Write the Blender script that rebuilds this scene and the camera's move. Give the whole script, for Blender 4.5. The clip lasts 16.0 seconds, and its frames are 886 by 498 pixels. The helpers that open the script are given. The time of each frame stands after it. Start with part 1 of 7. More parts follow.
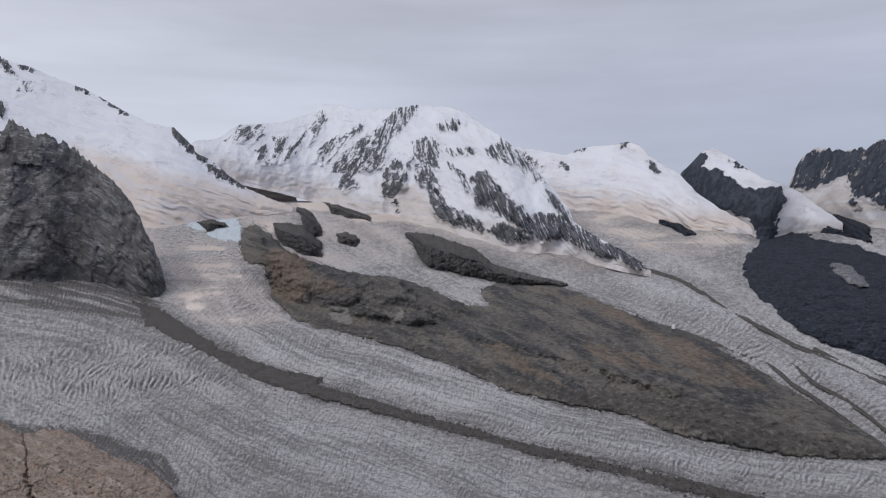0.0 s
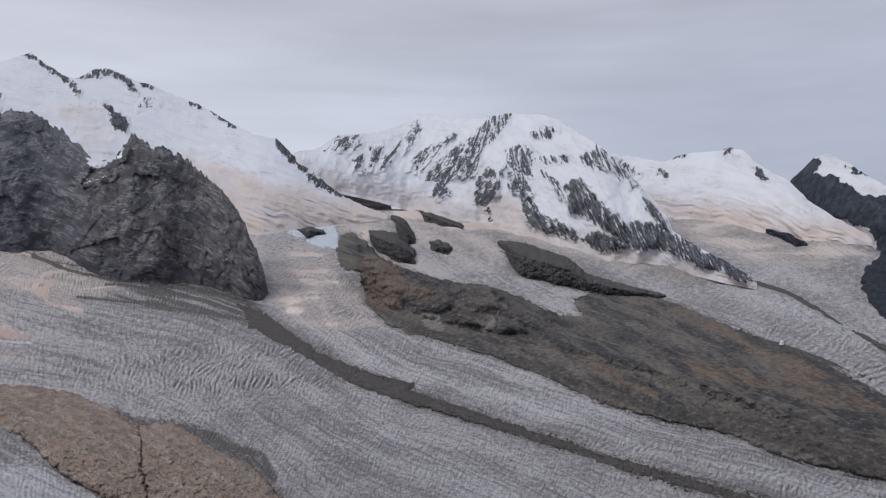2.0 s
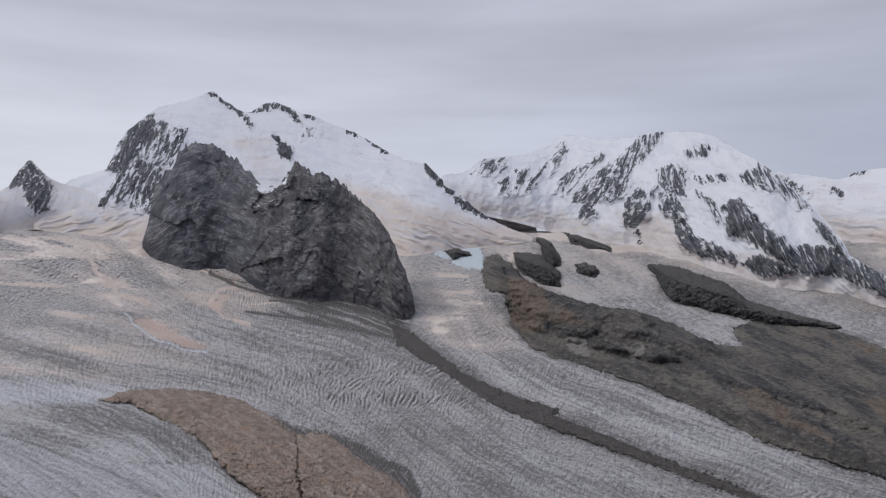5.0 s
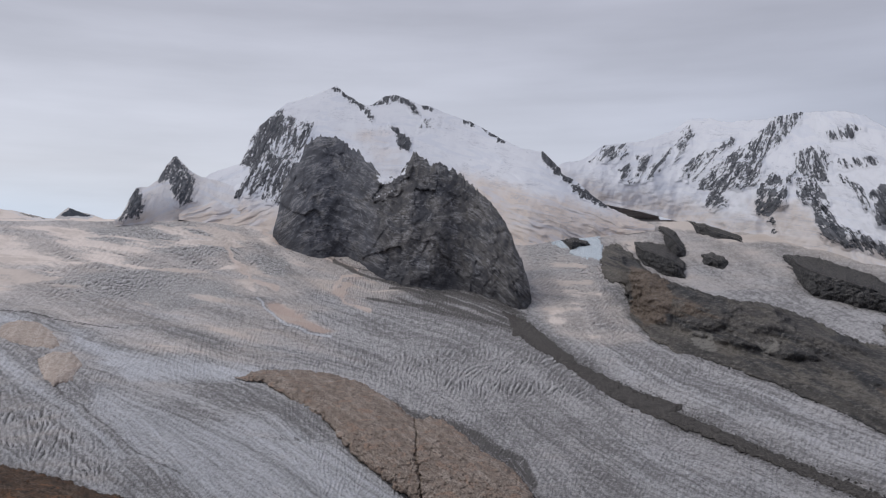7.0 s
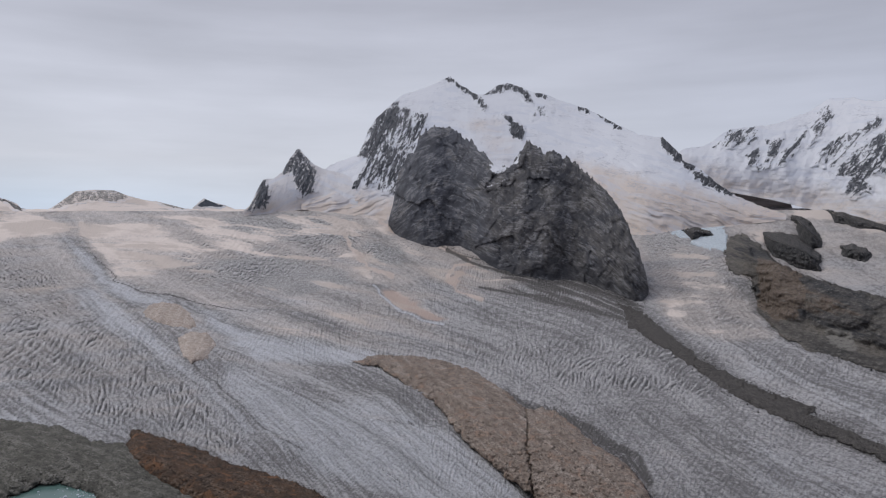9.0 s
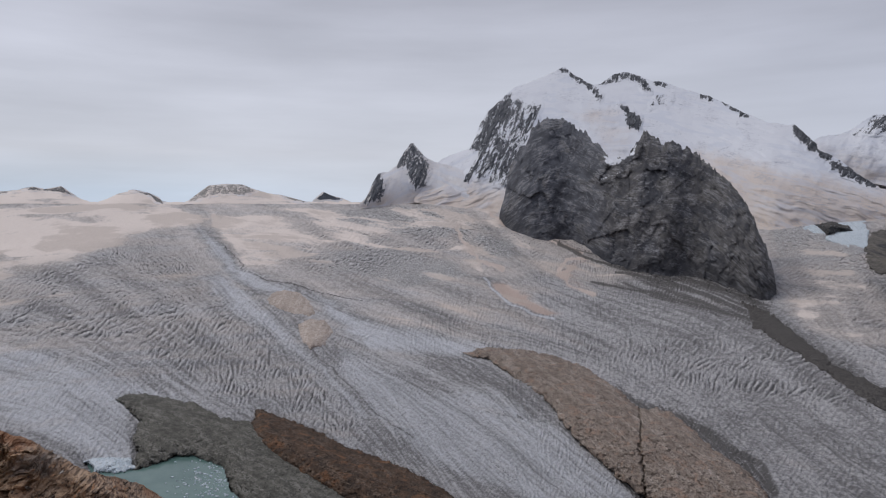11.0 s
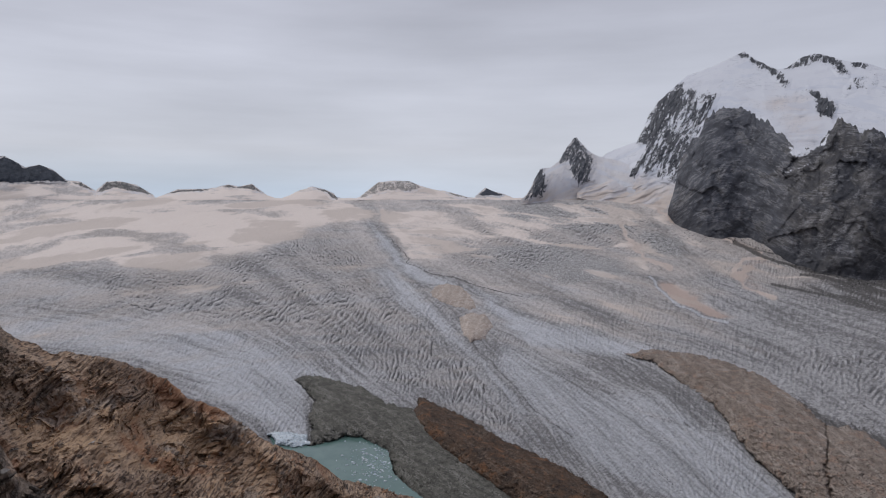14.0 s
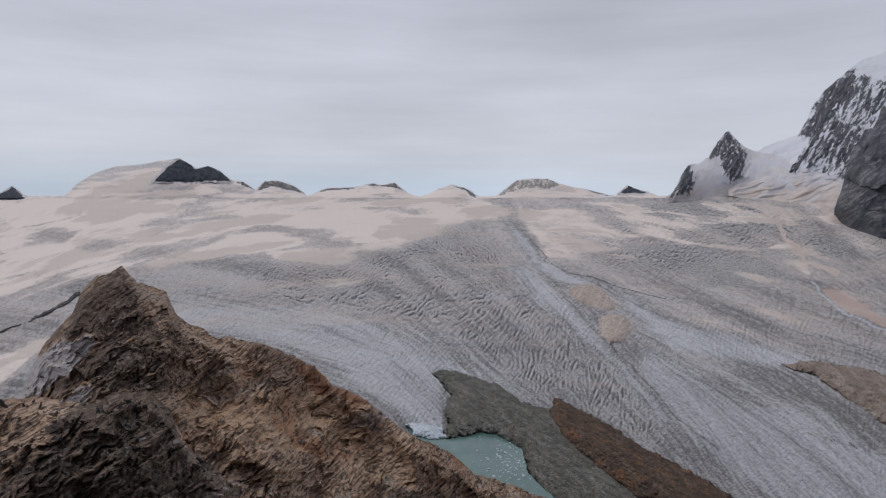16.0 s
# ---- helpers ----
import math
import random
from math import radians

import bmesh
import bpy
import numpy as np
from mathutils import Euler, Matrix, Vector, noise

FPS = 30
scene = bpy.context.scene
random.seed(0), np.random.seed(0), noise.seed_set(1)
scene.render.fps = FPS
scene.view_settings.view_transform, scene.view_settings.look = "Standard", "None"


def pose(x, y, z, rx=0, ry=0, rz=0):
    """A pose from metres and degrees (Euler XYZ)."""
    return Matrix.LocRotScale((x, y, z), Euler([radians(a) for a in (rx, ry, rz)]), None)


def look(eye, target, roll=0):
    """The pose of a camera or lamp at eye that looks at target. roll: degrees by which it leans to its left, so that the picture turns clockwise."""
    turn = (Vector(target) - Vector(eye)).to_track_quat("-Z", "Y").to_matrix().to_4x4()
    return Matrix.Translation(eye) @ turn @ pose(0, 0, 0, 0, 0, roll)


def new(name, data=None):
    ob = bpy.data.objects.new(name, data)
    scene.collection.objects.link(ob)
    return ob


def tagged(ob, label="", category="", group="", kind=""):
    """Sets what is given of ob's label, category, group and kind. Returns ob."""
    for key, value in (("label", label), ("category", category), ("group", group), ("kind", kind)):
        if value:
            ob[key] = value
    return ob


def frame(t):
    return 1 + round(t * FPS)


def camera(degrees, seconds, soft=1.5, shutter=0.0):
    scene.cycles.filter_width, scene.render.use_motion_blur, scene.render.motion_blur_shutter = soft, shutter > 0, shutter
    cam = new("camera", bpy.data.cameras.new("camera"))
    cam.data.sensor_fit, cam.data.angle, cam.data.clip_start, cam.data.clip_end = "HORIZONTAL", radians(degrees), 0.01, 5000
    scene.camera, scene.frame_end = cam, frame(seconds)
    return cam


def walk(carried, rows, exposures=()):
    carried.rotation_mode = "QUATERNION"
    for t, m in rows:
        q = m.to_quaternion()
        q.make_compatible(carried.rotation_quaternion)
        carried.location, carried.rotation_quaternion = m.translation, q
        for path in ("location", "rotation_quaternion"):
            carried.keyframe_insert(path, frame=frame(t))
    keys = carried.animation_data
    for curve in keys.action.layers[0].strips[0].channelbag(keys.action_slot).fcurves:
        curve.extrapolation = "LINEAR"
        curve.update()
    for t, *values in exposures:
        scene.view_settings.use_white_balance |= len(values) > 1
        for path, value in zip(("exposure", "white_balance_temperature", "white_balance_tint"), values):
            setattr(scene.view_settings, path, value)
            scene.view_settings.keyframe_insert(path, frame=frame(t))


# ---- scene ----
# A mountain panorama seen from a rocky summit. Bearings and elevation angles are degrees as taken with a theodolite
# from the summit (bearing 0 is straight along +y, positive to the right); ranges and heights are metres.
EYE = (0.0, 0.0, 400.0)
PATH = [
    (0.0, 86.200, -0.000, -0.000),
    (0.5, 86.252, 0.020, 2.020),
    (1.0, 86.361, -0.226, 3.851),
    (1.5, 86.552, -0.243, 5.797),
    (2.0, 86.889, -0.082, 7.859),
    (2.5, 87.516, -0.123, 9.404),
    (3.0, 88.137, -0.069, 11.251),
    (5.5, 88.740, -0.154, 22.664),
    (6.0, 88.659, -0.080, 25.264),
    (6.5, 88.253, -0.029, 27.770),
    (7.0, 87.800, -0.036, 30.050),
    (7.5, 87.475, -0.086, 32.325),
    (8.0, 87.296, 0.024, 34.671),
    (8.5, 87.078, 0.057, 37.082),
    (9.0, 86.893, 0.074, 39.600),
    (9.5, 86.678, 0.076, 42.049),
    (12.0, 85.992, 0.025, 53.530),
    (12.5, 85.774, 0.050, 55.763),
    (13.0, 85.708, -0.021, 58.031),
    (13.5, 85.756, 0.013, 60.436),
    (14.0, 85.949, 0.045, 62.698),
    (14.5, 86.013, -0.000, 65.079),
    (15.0, 85.835, -0.195, 68.557),
    (15.5, 85.814, -0.268, 71.666),
    (16.0, 85.784, 0.040, 74.384),
]
cam = camera(66.73, 16.0, 1.2)
walk(cam, [(t, pose(*EYE, rx, ry, rz)) for t, rx, ry, rz in PATH], [(0.0, 0.0), (3.0, -0.03), (5.5, -0.10), (9.5, -0.20), (12.5, -0.26), (16.0, -0.28)])

# ---- light: a high overcast with a soft sun behind it ----
SUN_EL, SUN_BEARING = 54.0, -112.0
world = bpy.data.worlds.new("overcast_sky")
scene.world = world
world.use_nodes = True
wn, wl = world.node_tree.nodes, world.node_tree.links
wn.clear()
w_out = wn.new("ShaderNodeOutputWorld")
w_sky = wn.new("ShaderNodeTexSky")
w_sky.sky_type, w_sky.sun_disc = "NISHITA", False
w_sky.sun_elevation, w_sky.sun_rotation = radians(SUN_EL), radians(SUN_BEARING)
w_bg = wn.new("ShaderNodeBackground")
w_bg.inputs["Strength"].default_value = 0.10
wl.new(w_sky.outputs["Color"], w_bg.inputs["Color"])
w_tc = wn.new("ShaderNodeTexCoord")
w_sep = wn.new("ShaderNodeSeparateXYZ")
wl.new(w_tc.outputs["Generated"], w_sep.inputs[0])
w_map = wn.new("ShaderNodeMapping")
w_map.inputs["Scale"].default_value = (1.0, 1.0, 5.5)
wl.new(w_tc.outputs["Generated"], w_map.inputs["Vector"])
w_n1 = wn.new("ShaderNodeTexNoise")
w_n1.inputs["Scale"].default_value, w_n1.inputs["Detail"].default_value, w_n1.inputs["Roughness"].default_value = 1.6, 7.0, 0.52
wl.new(w_map.outputs[0], w_n1.inputs["Vector"])
# cloud colour: paler low in the east, slate above the far western ridge
w_low = wn.new("ShaderNodeMapRange")
w_low.inputs["From Min"].default_value, w_low.inputs["From Max"].default_value = 0.0, 0.32
wl.new(w_sep.outputs["Z"], w_low.inputs["Value"])
w_west = wn.new("ShaderNodeMapRange")
w_west.inputs["From Min"].default_value, w_west.inputs["From Max"].default_value = -0.95, 0.55
w_west.interpolation_type = "SMOOTHSTEP"
wl.new(w_sep.outputs["X"], w_west.inputs["Value"])
w_base = wn.new("ShaderNodeMix")
w_base.data_type = "RGBA"
w_base.inputs["A"].default_value = (0.75, 0.78, 0.875, 1)
w_base.inputs["B"].default_value = (0.36, 0.40, 0.52, 1)
wl.new(w_west.outputs[0], w_base.inputs["Factor"])
w_top = wn.new("ShaderNodeMix")
w_top.data_type = "RGBA"
w_high = wn.new("ShaderNodeMix")
w_high.data_type = "RGBA"
w_high.inputs["A"].default_value = (0.655, 0.67, 0.775, 1)
w_high.inputs["B"].default_value = (0.52, 0.535, 0.63, 1)
w_span = wn.new("ShaderNodeMapRange")
w_span.inputs["From Min"].default_value, w_span.inputs["From Max"].default_value = -1.0, -0.35
wl.new(w_sep.outputs["X"], w_span.inputs["Value"])
wl.new(w_span.outputs[0], w_high.inputs["Factor"])
wl.new(w_high.outputs["Result"], w_top.inputs["B"])
wl.new(w_low.outputs[0], w_top.inputs["Factor"])
w_gap_z = wn.new("ShaderNodeMapRange")
w_gap_z.inputs["From Min"].default_value, w_gap_z.inputs["From Max"].default_value = 0.075, 0.02
w_gap_x = wn.new("ShaderNodeMapRange")
w_gap_x.inputs["From Min"].default_value, w_gap_x.inputs["From Max"].default_value = -0.70, -0.98
w_gap_x.inputs["To Max"].default_value = 0.75
wl.new(w_sep.outputs["Z"], w_gap_z.inputs["Value"])
wl.new(w_sep.outputs["X"], w_gap_x.inputs["Value"])
w_gap = wn.new("ShaderNodeMath")
w_gap.operation = "MULTIPLY"
wl.new(w_gap_z.outputs[0], w_gap.inputs[0])
wl.new(w_gap_x.outputs[0], w_gap.inputs[1])
w_rift = wn.new("ShaderNodeMix")
w_rift.data_type = "RGBA"
w_rift.inputs["B"].default_value = (0.60, 0.74, 0.93, 1)
wl.new(w_gap.outputs[0], w_rift.inputs["Factor"])
wl.new(w_base.outputs["Result"], w_rift.inputs["A"])
wl.new(w_rift.outputs["Result"], w_top.inputs["A"])
w_amp = wn.new("ShaderNodeMapRange")
w_amp.inputs["From Min"].default_value, w_amp.inputs["From Max"].default_value = 0.3, 0.7
w_amp.inputs["To Min"].default_value, w_amp.inputs["To Max"].default_value = 0.84, 1.12
wl.new(w_n1.outputs["Fac"], w_amp.inputs["Value"])
w_flat = wn.new("ShaderNodeMapping")
w_flat.inputs["Scale"].default_value = (1.0, 1.0, 17.0)
wl.new(w_tc.outputs["Generated"], w_flat.inputs["Vector"])
w_n2 = wn.new("ShaderNodeTexNoise")
w_n2.inputs["Scale"].default_value, w_n2.inputs["Detail"].default_value, w_n2.inputs["Roughness"].default_value = 1.3, 6.0, 0.5
wl.new(w_flat.outputs[0], w_n2.inputs["Vector"])
w_bars = wn.new("ShaderNodeMapRange")
w_bars.inputs["From Min"].default_value, w_bars.inputs["From Max"].default_value = 0.32, 0.68
w_bars.inputs["To Min"].default_value, w_bars.inputs["To Max"].default_value = 0.95, 1.05
wl.new(w_n2.outputs["Fac"], w_bars.inputs["Value"])
w_both = wn.new("ShaderNodeMath")
w_both.operation = "MULTIPLY"
wl.new(w_amp.outputs[0], w_both.inputs[0])
wl.new(w_bars.outputs[0], w_both.inputs[1])
w_cloud = wn.new("ShaderNodeBackground")
wl.new(w_top.outputs["Result"], w_cloud.inputs["Color"])
wl.new(w_both.outputs[0], w_cloud.inputs["Strength"])
w_mix = wn.new("ShaderNodeMixShader")
w_mix.inputs["Fac"].default_value = 0.93
wl.new(w_bg.outputs[0], w_mix.inputs[1])
wl.new(w_cloud.outputs[0], w_mix.inputs[2])
wl.new(w_mix.outputs[0], w_out.inputs["Surface"])
sun = new("sun", bpy.data.lights.new("sun", "SUN"))
sun.data.energy, sun.data.angle, sun.data.color = 1.3, radians(30), (1.0, 0.965, 0.92)
sun_way = Vector((math.sin(radians(SUN_BEARING)) * math.cos(radians(SUN_EL)), math.cos(radians(SUN_BEARING)) * math.cos(radians(SUN_EL)), math.sin(radians(SUN_EL))))
sun.matrix_world = look(sun_way * 900, (0, 0, 0))


# ---- noise ----
def hashed(ix, iy, iz, seed):
    h = (ix * 374761393 + iy * 668265263 + iz * 2147483647 + seed * 974634777) & 0xFFFFFFFF
    h = ((h ^ (h >> 13)) * 1274126177) & 0xFFFFFFFF
    return h ^ (h >> 16)


def perlin(x, y, seed=0):
    x, y = np.asarray(x, float), np.asarray(y, float)
    ix, iy = np.floor(x).astype(np.int64), np.floor(y).astype(np.int64)
    fx, fy = x - ix, y - iy
    u, v = fx * fx * fx * (fx * (fx * 6 - 15) + 10), fy * fy * fy * (fy * (fy * 6 - 15) + 10)

    def corner(dx, dy):
        a = (hashed(ix + dx, iy + dy, 0 * ix, seed) & 1023) * (2 * math.pi / 1024)
        return np.cos(a) * (fx - dx) + np.sin(a) * (fy - dy)
    n0 = corner(0, 0) * (1 - u) + corner(1, 0) * u
    n1 = corner(0, 1) * (1 - u) + corner(1, 1) * u
    return 1.5 * (n0 * (1 - v) + n1 * v)


def fbm(x, y, octaves=5, seed=0, gain=0.5):
    total, amp = 0, 1.0
    for k in range(octaves):
        total = total + amp * perlin(x * 2.03 ** k + 13.7 * k, y * 2.03 ** k - 7.1 * k, seed + k)
        amp *= gain
    return total


def ridged(x, y, octaves=5, seed=0, gain=0.5):
    total, amp = 0, 1.0
    for k in range(octaves):
        total = total + amp * (1 - 2 * np.abs(perlin(x * 2.03 ** k + 5.3 * k, y * 2.03 ** k + 9.9 * k, seed + k)))
        amp *= gain
    return total


def blocks(x, y, seed=0, tilt=0.8):
    """Fractured rock: each cell of a random mosaic gets its own height and tilt."""
    ix, iy = np.floor(x).astype(np.int64), np.floor(y).astype(np.int64)
    best, height = np.full(x.shape, 9.0), np.zeros(x.shape)
    for dx in (-1, 0, 1):
        for dy in (-1, 0, 1):
            h = hashed(ix + dx, iy + dy, 0 * ix + 7, seed)
            g = hashed(ix + dx, iy + dy, 0 * ix + 19, seed + 5)
            px, py = ix + dx + (h & 255) / 255, iy + dy + ((h >> 8) & 255) / 255
            ox, oy = x - px, y - py
            d = ox * ox + oy * oy
            val = (g & 255) / 255 - 0.5 + tilt * (ox * (((g >> 8) & 255) / 255 - 0.5) + oy * (((g >> 16) & 255) / 255 - 0.5)) * 2
            height = np.where(d < best, val, height)
            best = np.minimum(best, d)
    return height


def blur(values, step, width):
    """A running mean that rounds off a profile along the bearings."""
    k = max(1, int(width / step))
    w = np.hanning(2 * k + 3)
    return np.convolve(np.pad(values, k + 1, mode="edge"), w / w.sum(), "valid")


def smooth(a, b, x):
    t = np.clip((x - a) / (b - a), 0, 1)
    return t * t * (3 - 2 * t)


# ---- outlines: signed distances, in degrees, positive inside ----
def inside(poly, b, e):
    """Signed distance of the directions (b, e) to a closed outline."""
    p = np.array(poly)
    b, e = np.asarray(b), np.asarray(e)
    res = np.full(b.shape, -9.0)
    near = (b > p[:, 0].min() - 1.2) & (b < p[:, 0].max() + 1.2) & (e > p[:, 1].min() - 1.2) & (e < p[:, 1].max() + 1.2)
    x, y = b[near], e[near]
    dist, odd = np.full(x.shape, 1e9), np.zeros(x.shape, bool)
    for (x0, y0), (x1, y1) in zip(p, np.roll(p, -1, 0)):
        dx, dy = x1 - x0, y1 - y0
        t = np.clip(((x - x0) * dx + (y - y0) * dy) / (dx * dx + dy * dy + 1e-12), 0, 1)
        dist = np.minimum(dist, np.hypot(x - x0 - t * dx, y - y0 - t * dy))
        if abs(dy) > 1e-9:
            odd ^= ((y0 > y) != (y1 > y)) & (x < dx * (y - y0) / dy + x0)
    res[near] = np.where(odd, dist, -dist)
    return res


def along(line, b, e):
    """Distance of the directions to an open line and the running length along it, in degrees."""
    p = np.array(line)
    dist, run, length = np.full(np.shape(b), 1e9), np.zeros(np.shape(b)), 0.0
    for (x0, y0), (x1, y1) in zip(p[:-1], p[1:]):
        dx, dy = x1 - x0, y1 - y0
        t = np.clip(((b - x0) * dx + (e - y0) * dy) / (dx * dx + dy * dy + 1e-12), 0, 1)
        d = np.hypot(b - x0 - t * dx, e - y0 - t * dy)
        seg = math.hypot(dx, dy)
        run = np.where(d < dist, length + t * seg, run)
        dist = np.minimum(dist, d)
        length += seg
    return dist, run


def band(line, width, b, e):
    return width - along(line, b, e)[0]


def speckle(seed, size=512):
    """A tile of smooth random grain that repeats without a seam; its blotches are about eight cells apart."""
    f = np.fft.fftfreq(size)
    k = np.hypot(f[:, None], f[None, :])
    noise = np.random.default_rng(seed).normal(size=(size, size))
    tile = np.fft.ifft2(np.fft.fft2(noise) * np.exp(-((k - 0.125) / 0.06) ** 2)).real
    return tile / tile.std()


def strokes(b, e, way, spacing, length, seed, count=17):
    """Grain drawn out along the directions way (radians from level), as unit noise: lines about spacing degrees apart."""
    tile = speckle(seed)
    n = len(tile)
    cell = spacing / 8
    dx, dy = np.cos(way) * length / cell, np.sin(way) * length / cell
    x, y, total, weights = b / cell, e / cell, 0, np.hanning(count + 2)[1:-1]
    for k, w in enumerate(weights):
        t = k / (count - 1) - 0.5
        px, py = x + t * dx, y + t * dy
        ix, iy = np.floor(px).astype(np.int32), np.floor(py).astype(np.int32)
        fx, fy = px - ix, py - iy
        x0, x1, y0, y1 = ix % n, (ix + 1) % n, iy % n, (iy + 1) % n
        total = total + w * ((tile[y0, x0] * (1 - fx) + tile[y0, x1] * fx) * (1 - fy) + (tile[y1, x0] * (1 - fx) + tile[y1, x1] * fx) * fy)
    return total / np.std(total)


def flow_way(lines, b, e):
    """Direction of the ice streams, radians from level."""
    tx, ty = np.zeros(np.shape(b)), np.zeros(np.shape(b))
    for line in lines:
        for (x0, y0), (x1, y1) in zip(line[:-1], line[1:]):
            dx, dy = x1 - x0, y1 - y0
            seg = math.hypot(dx, dy)
            t = np.clip(((b - x0) * dx + (e - y0) * dy) / (seg * seg), 0, 1)
            w = 1 / ((b - x0 - t * dx) ** 2 + (e - y0 - t * dy) ** 2 + 0.5) ** 2
            tx, ty = tx + w * dx / seg, ty + w * dy / seg
    return np.arctan2(ty, tx)


def crack_way(b, e):
    """Direction in which the crevasses open, radians from level."""
    cx, cy = np.zeros(np.shape(b)), np.zeros(np.shape(b))
    for qb, qe, deg in CRACKS:
        w = 1 / (((b - qb) / 1.3) ** 2 + (e - qe) ** 2 + 1.5) ** 2
        cx, cy = cx + w * math.cos(radians(2 * deg)), cy + w * math.sin(radians(2 * deg))
    return 0.5 * np.arctan2(cy, cx)


# where the crevasses open, and their lean in degrees from level
CRACKS = [(-104, -4, 8), (-95, -7, 5), (-88, -6, 4), (-80, -7.5, 12), (-74, -8.5, 22), (-72, -5.5, -40), (-70, -3, -50), (-71, -11, 50), (-68.7, -13.7, 82), (-64.5, -16.5, 88),
          (-60, -19, 80), (-62, -4, 2), (-55, -1.5, 0), (-53, -6, 10), (-46, -5, -12), (-48, -10, 80), (-50, -15, -25), (-40, -9.5, 80), (-33, -11, 88), (-27, -11.5, 62), (-21, -13, 55),
          (-14, -17, 60), (-20, -1, -20), (-19, -6, 10), (-8, -13, 50), (4, -17, 55), (16, -19.5, 60), (28, -20, 60), (-5, -2, -20), (10, -4.5, -20), (22, -7, 40), (30, -13, 45)]


# ---- the lie of the land: a wide glacier basin below the summit ----
U = np.concatenate([np.linspace(60, 500, 30), np.linspace(510, 4000, 400)])
Z = -20 + 445 * (np.clip(U - 500, 0, None) / 3500) ** 1.45
TAU = (Z - 400) / U


def reach(b):
    return np.clip(0.94 + 0.0012 * np.asarray(b, float), 0.80, 1.0)


def ground_range(b, e):
    """How far off the basin's surface lies in the direction (b, e)."""
    return np.interp(reach(b) * np.tan(np.radians(e)), TAU, U) * reach(b)


def skyline(b):
    """Elevation angle of the snowy pass and its domes."""
    top = np.full(np.shape(b), 0.30)
    for crest in (DOME_GREY_CREST, DOME_MID_CREST, DOME_WIDE_CREST, DOME_LEFT_CREST, DOME_FAR_CREST, JAZZI_CREST, FAR_HORN_CREST):
        q = np.array(sorted(crest))
        top = np.maximum(top, np.interp(b, q[:, 0], q[:, 1], left=0.0, right=0.0))
    return top


PASS_U = 3900.0


def pass_foot(b):
    z = float(np.interp(PASS_U, U, Z))
    return np.degrees(np.arctan2(z - EYE[2], PASS_U * reach(b)))


def pass_range(b, e):
    """Range of the snow between the upper glacier and the skyline."""
    e0 = pass_foot(b)
    w = np.clip((e - e0) / np.maximum(skyline(b) - e0, 0.02), 0, 1)
    return PASS_U * reach(b) + 420 * w ** 1.3


def place(b, e, r):
    """Points at bearing b, elevation angle e and level range r."""
    rb = np.radians(b)
    return np.stack([r * np.sin(rb), r * np.cos(rb), EYE[2] + r * np.tan(np.radians(e))], -1)


def grid_mesh(name, pts, keep=None, attributes=None, material=None, smooth_faces=True):
    """One mesh from a grid of points (rows x columns x 3), with float attributes at its points."""
    rows, cols = pts.shape[:2]
    index = np.arange(rows * cols).reshape(rows, cols)
    quads = np.stack([index[:-1, :-1], index[:-1, 1:], index[1:, 1:], index[1:, :-1]], -1).reshape(-1, 4)
    flat = pts.reshape(-1, 3)
    attributes = {k: np.broadcast_to(v, (rows, cols)).reshape(-1) for k, v in (attributes or {}).items()}
    if keep is not None:
        quads = quads[keep.reshape(-1)[quads].all(1)]
        used, quads = np.unique(quads, return_inverse=True)
        quads = quads.reshape(-1, 4)
        flat = flat[used]
        attributes = {k: v[used] for k, v in attributes.items()}
    me = bpy.data.meshes.new(name)
    me.vertices.add(len(flat))
    me.vertices.foreach_set("co", flat.astype(np.float32).reshape(-1))
    me.loops.add(quads.size)
    me.loops.foreach_set("vertex_index", quads.astype(np.int32).reshape(-1))
    me.polygons.add(len(quads))
    me.polygons.foreach_set("loop_start", np.arange(0, quads.size, 4, dtype=np.int32))
    me.polygons.foreach_set("use_smooth", np.full(len(quads), smooth_faces))
    for k, v in attributes.items():
        me.attributes.new(k, "FLOAT", "POINT").data.foreach_set("value", v.astype(np.float32))
    me.update(calc_edges=True)
    if material:
        me.materials.append(material)
    return me


# ---- materials ----
def nodes_of(name):
    m = bpy.data.materials.new(name)
    m.use_nodes = True
    return m, m.node_tree.nodes, m.node_tree.links, m.node_tree.nodes["Principled BSDF"]


def noise_node(n, l, vector, scale, detail=6.0, rough=0.6, distortion=0.0):
    t = n.new("ShaderNodeTexNoise")
    t.inputs["Scale"].default_value, t.inputs["Detail"].default_value = scale, detail
    t.inputs["Roughness"].default_value, t.inputs["Distortion"].default_value = rough, distortion
    l.new(vector, t.inputs["Vector"])
    return t.outputs["Fac"]


def ranged(n, l, value, a, b, lo=0.0, hi=1.0):
    t = n.new("ShaderNodeMapRange")
    t.interpolation_type = "SMOOTHSTEP"
    t.inputs["From Min"].default_value, t.inputs["From Max"].default_value = a, b
    t.inputs["To Min"].default_value, t.inputs["To Max"].default_value = lo, hi
    l.new(value, t.inputs["Value"])
    return t.outputs["Result"]


def blend(n, l, fac, a, b):
    t = n.new("ShaderNodeMix")
    t.data_type = "RGBA"
    for socket, v in (("Factor", fac), ("A", a), ("B", b)):
        if isinstance(v, (tuple, float)):
            t.inputs[socket].default_value = (*v, 1) if isinstance(v, tuple) else v
        else:
            l.new(v, t.inputs[socket])
    return t.outputs["Result"]


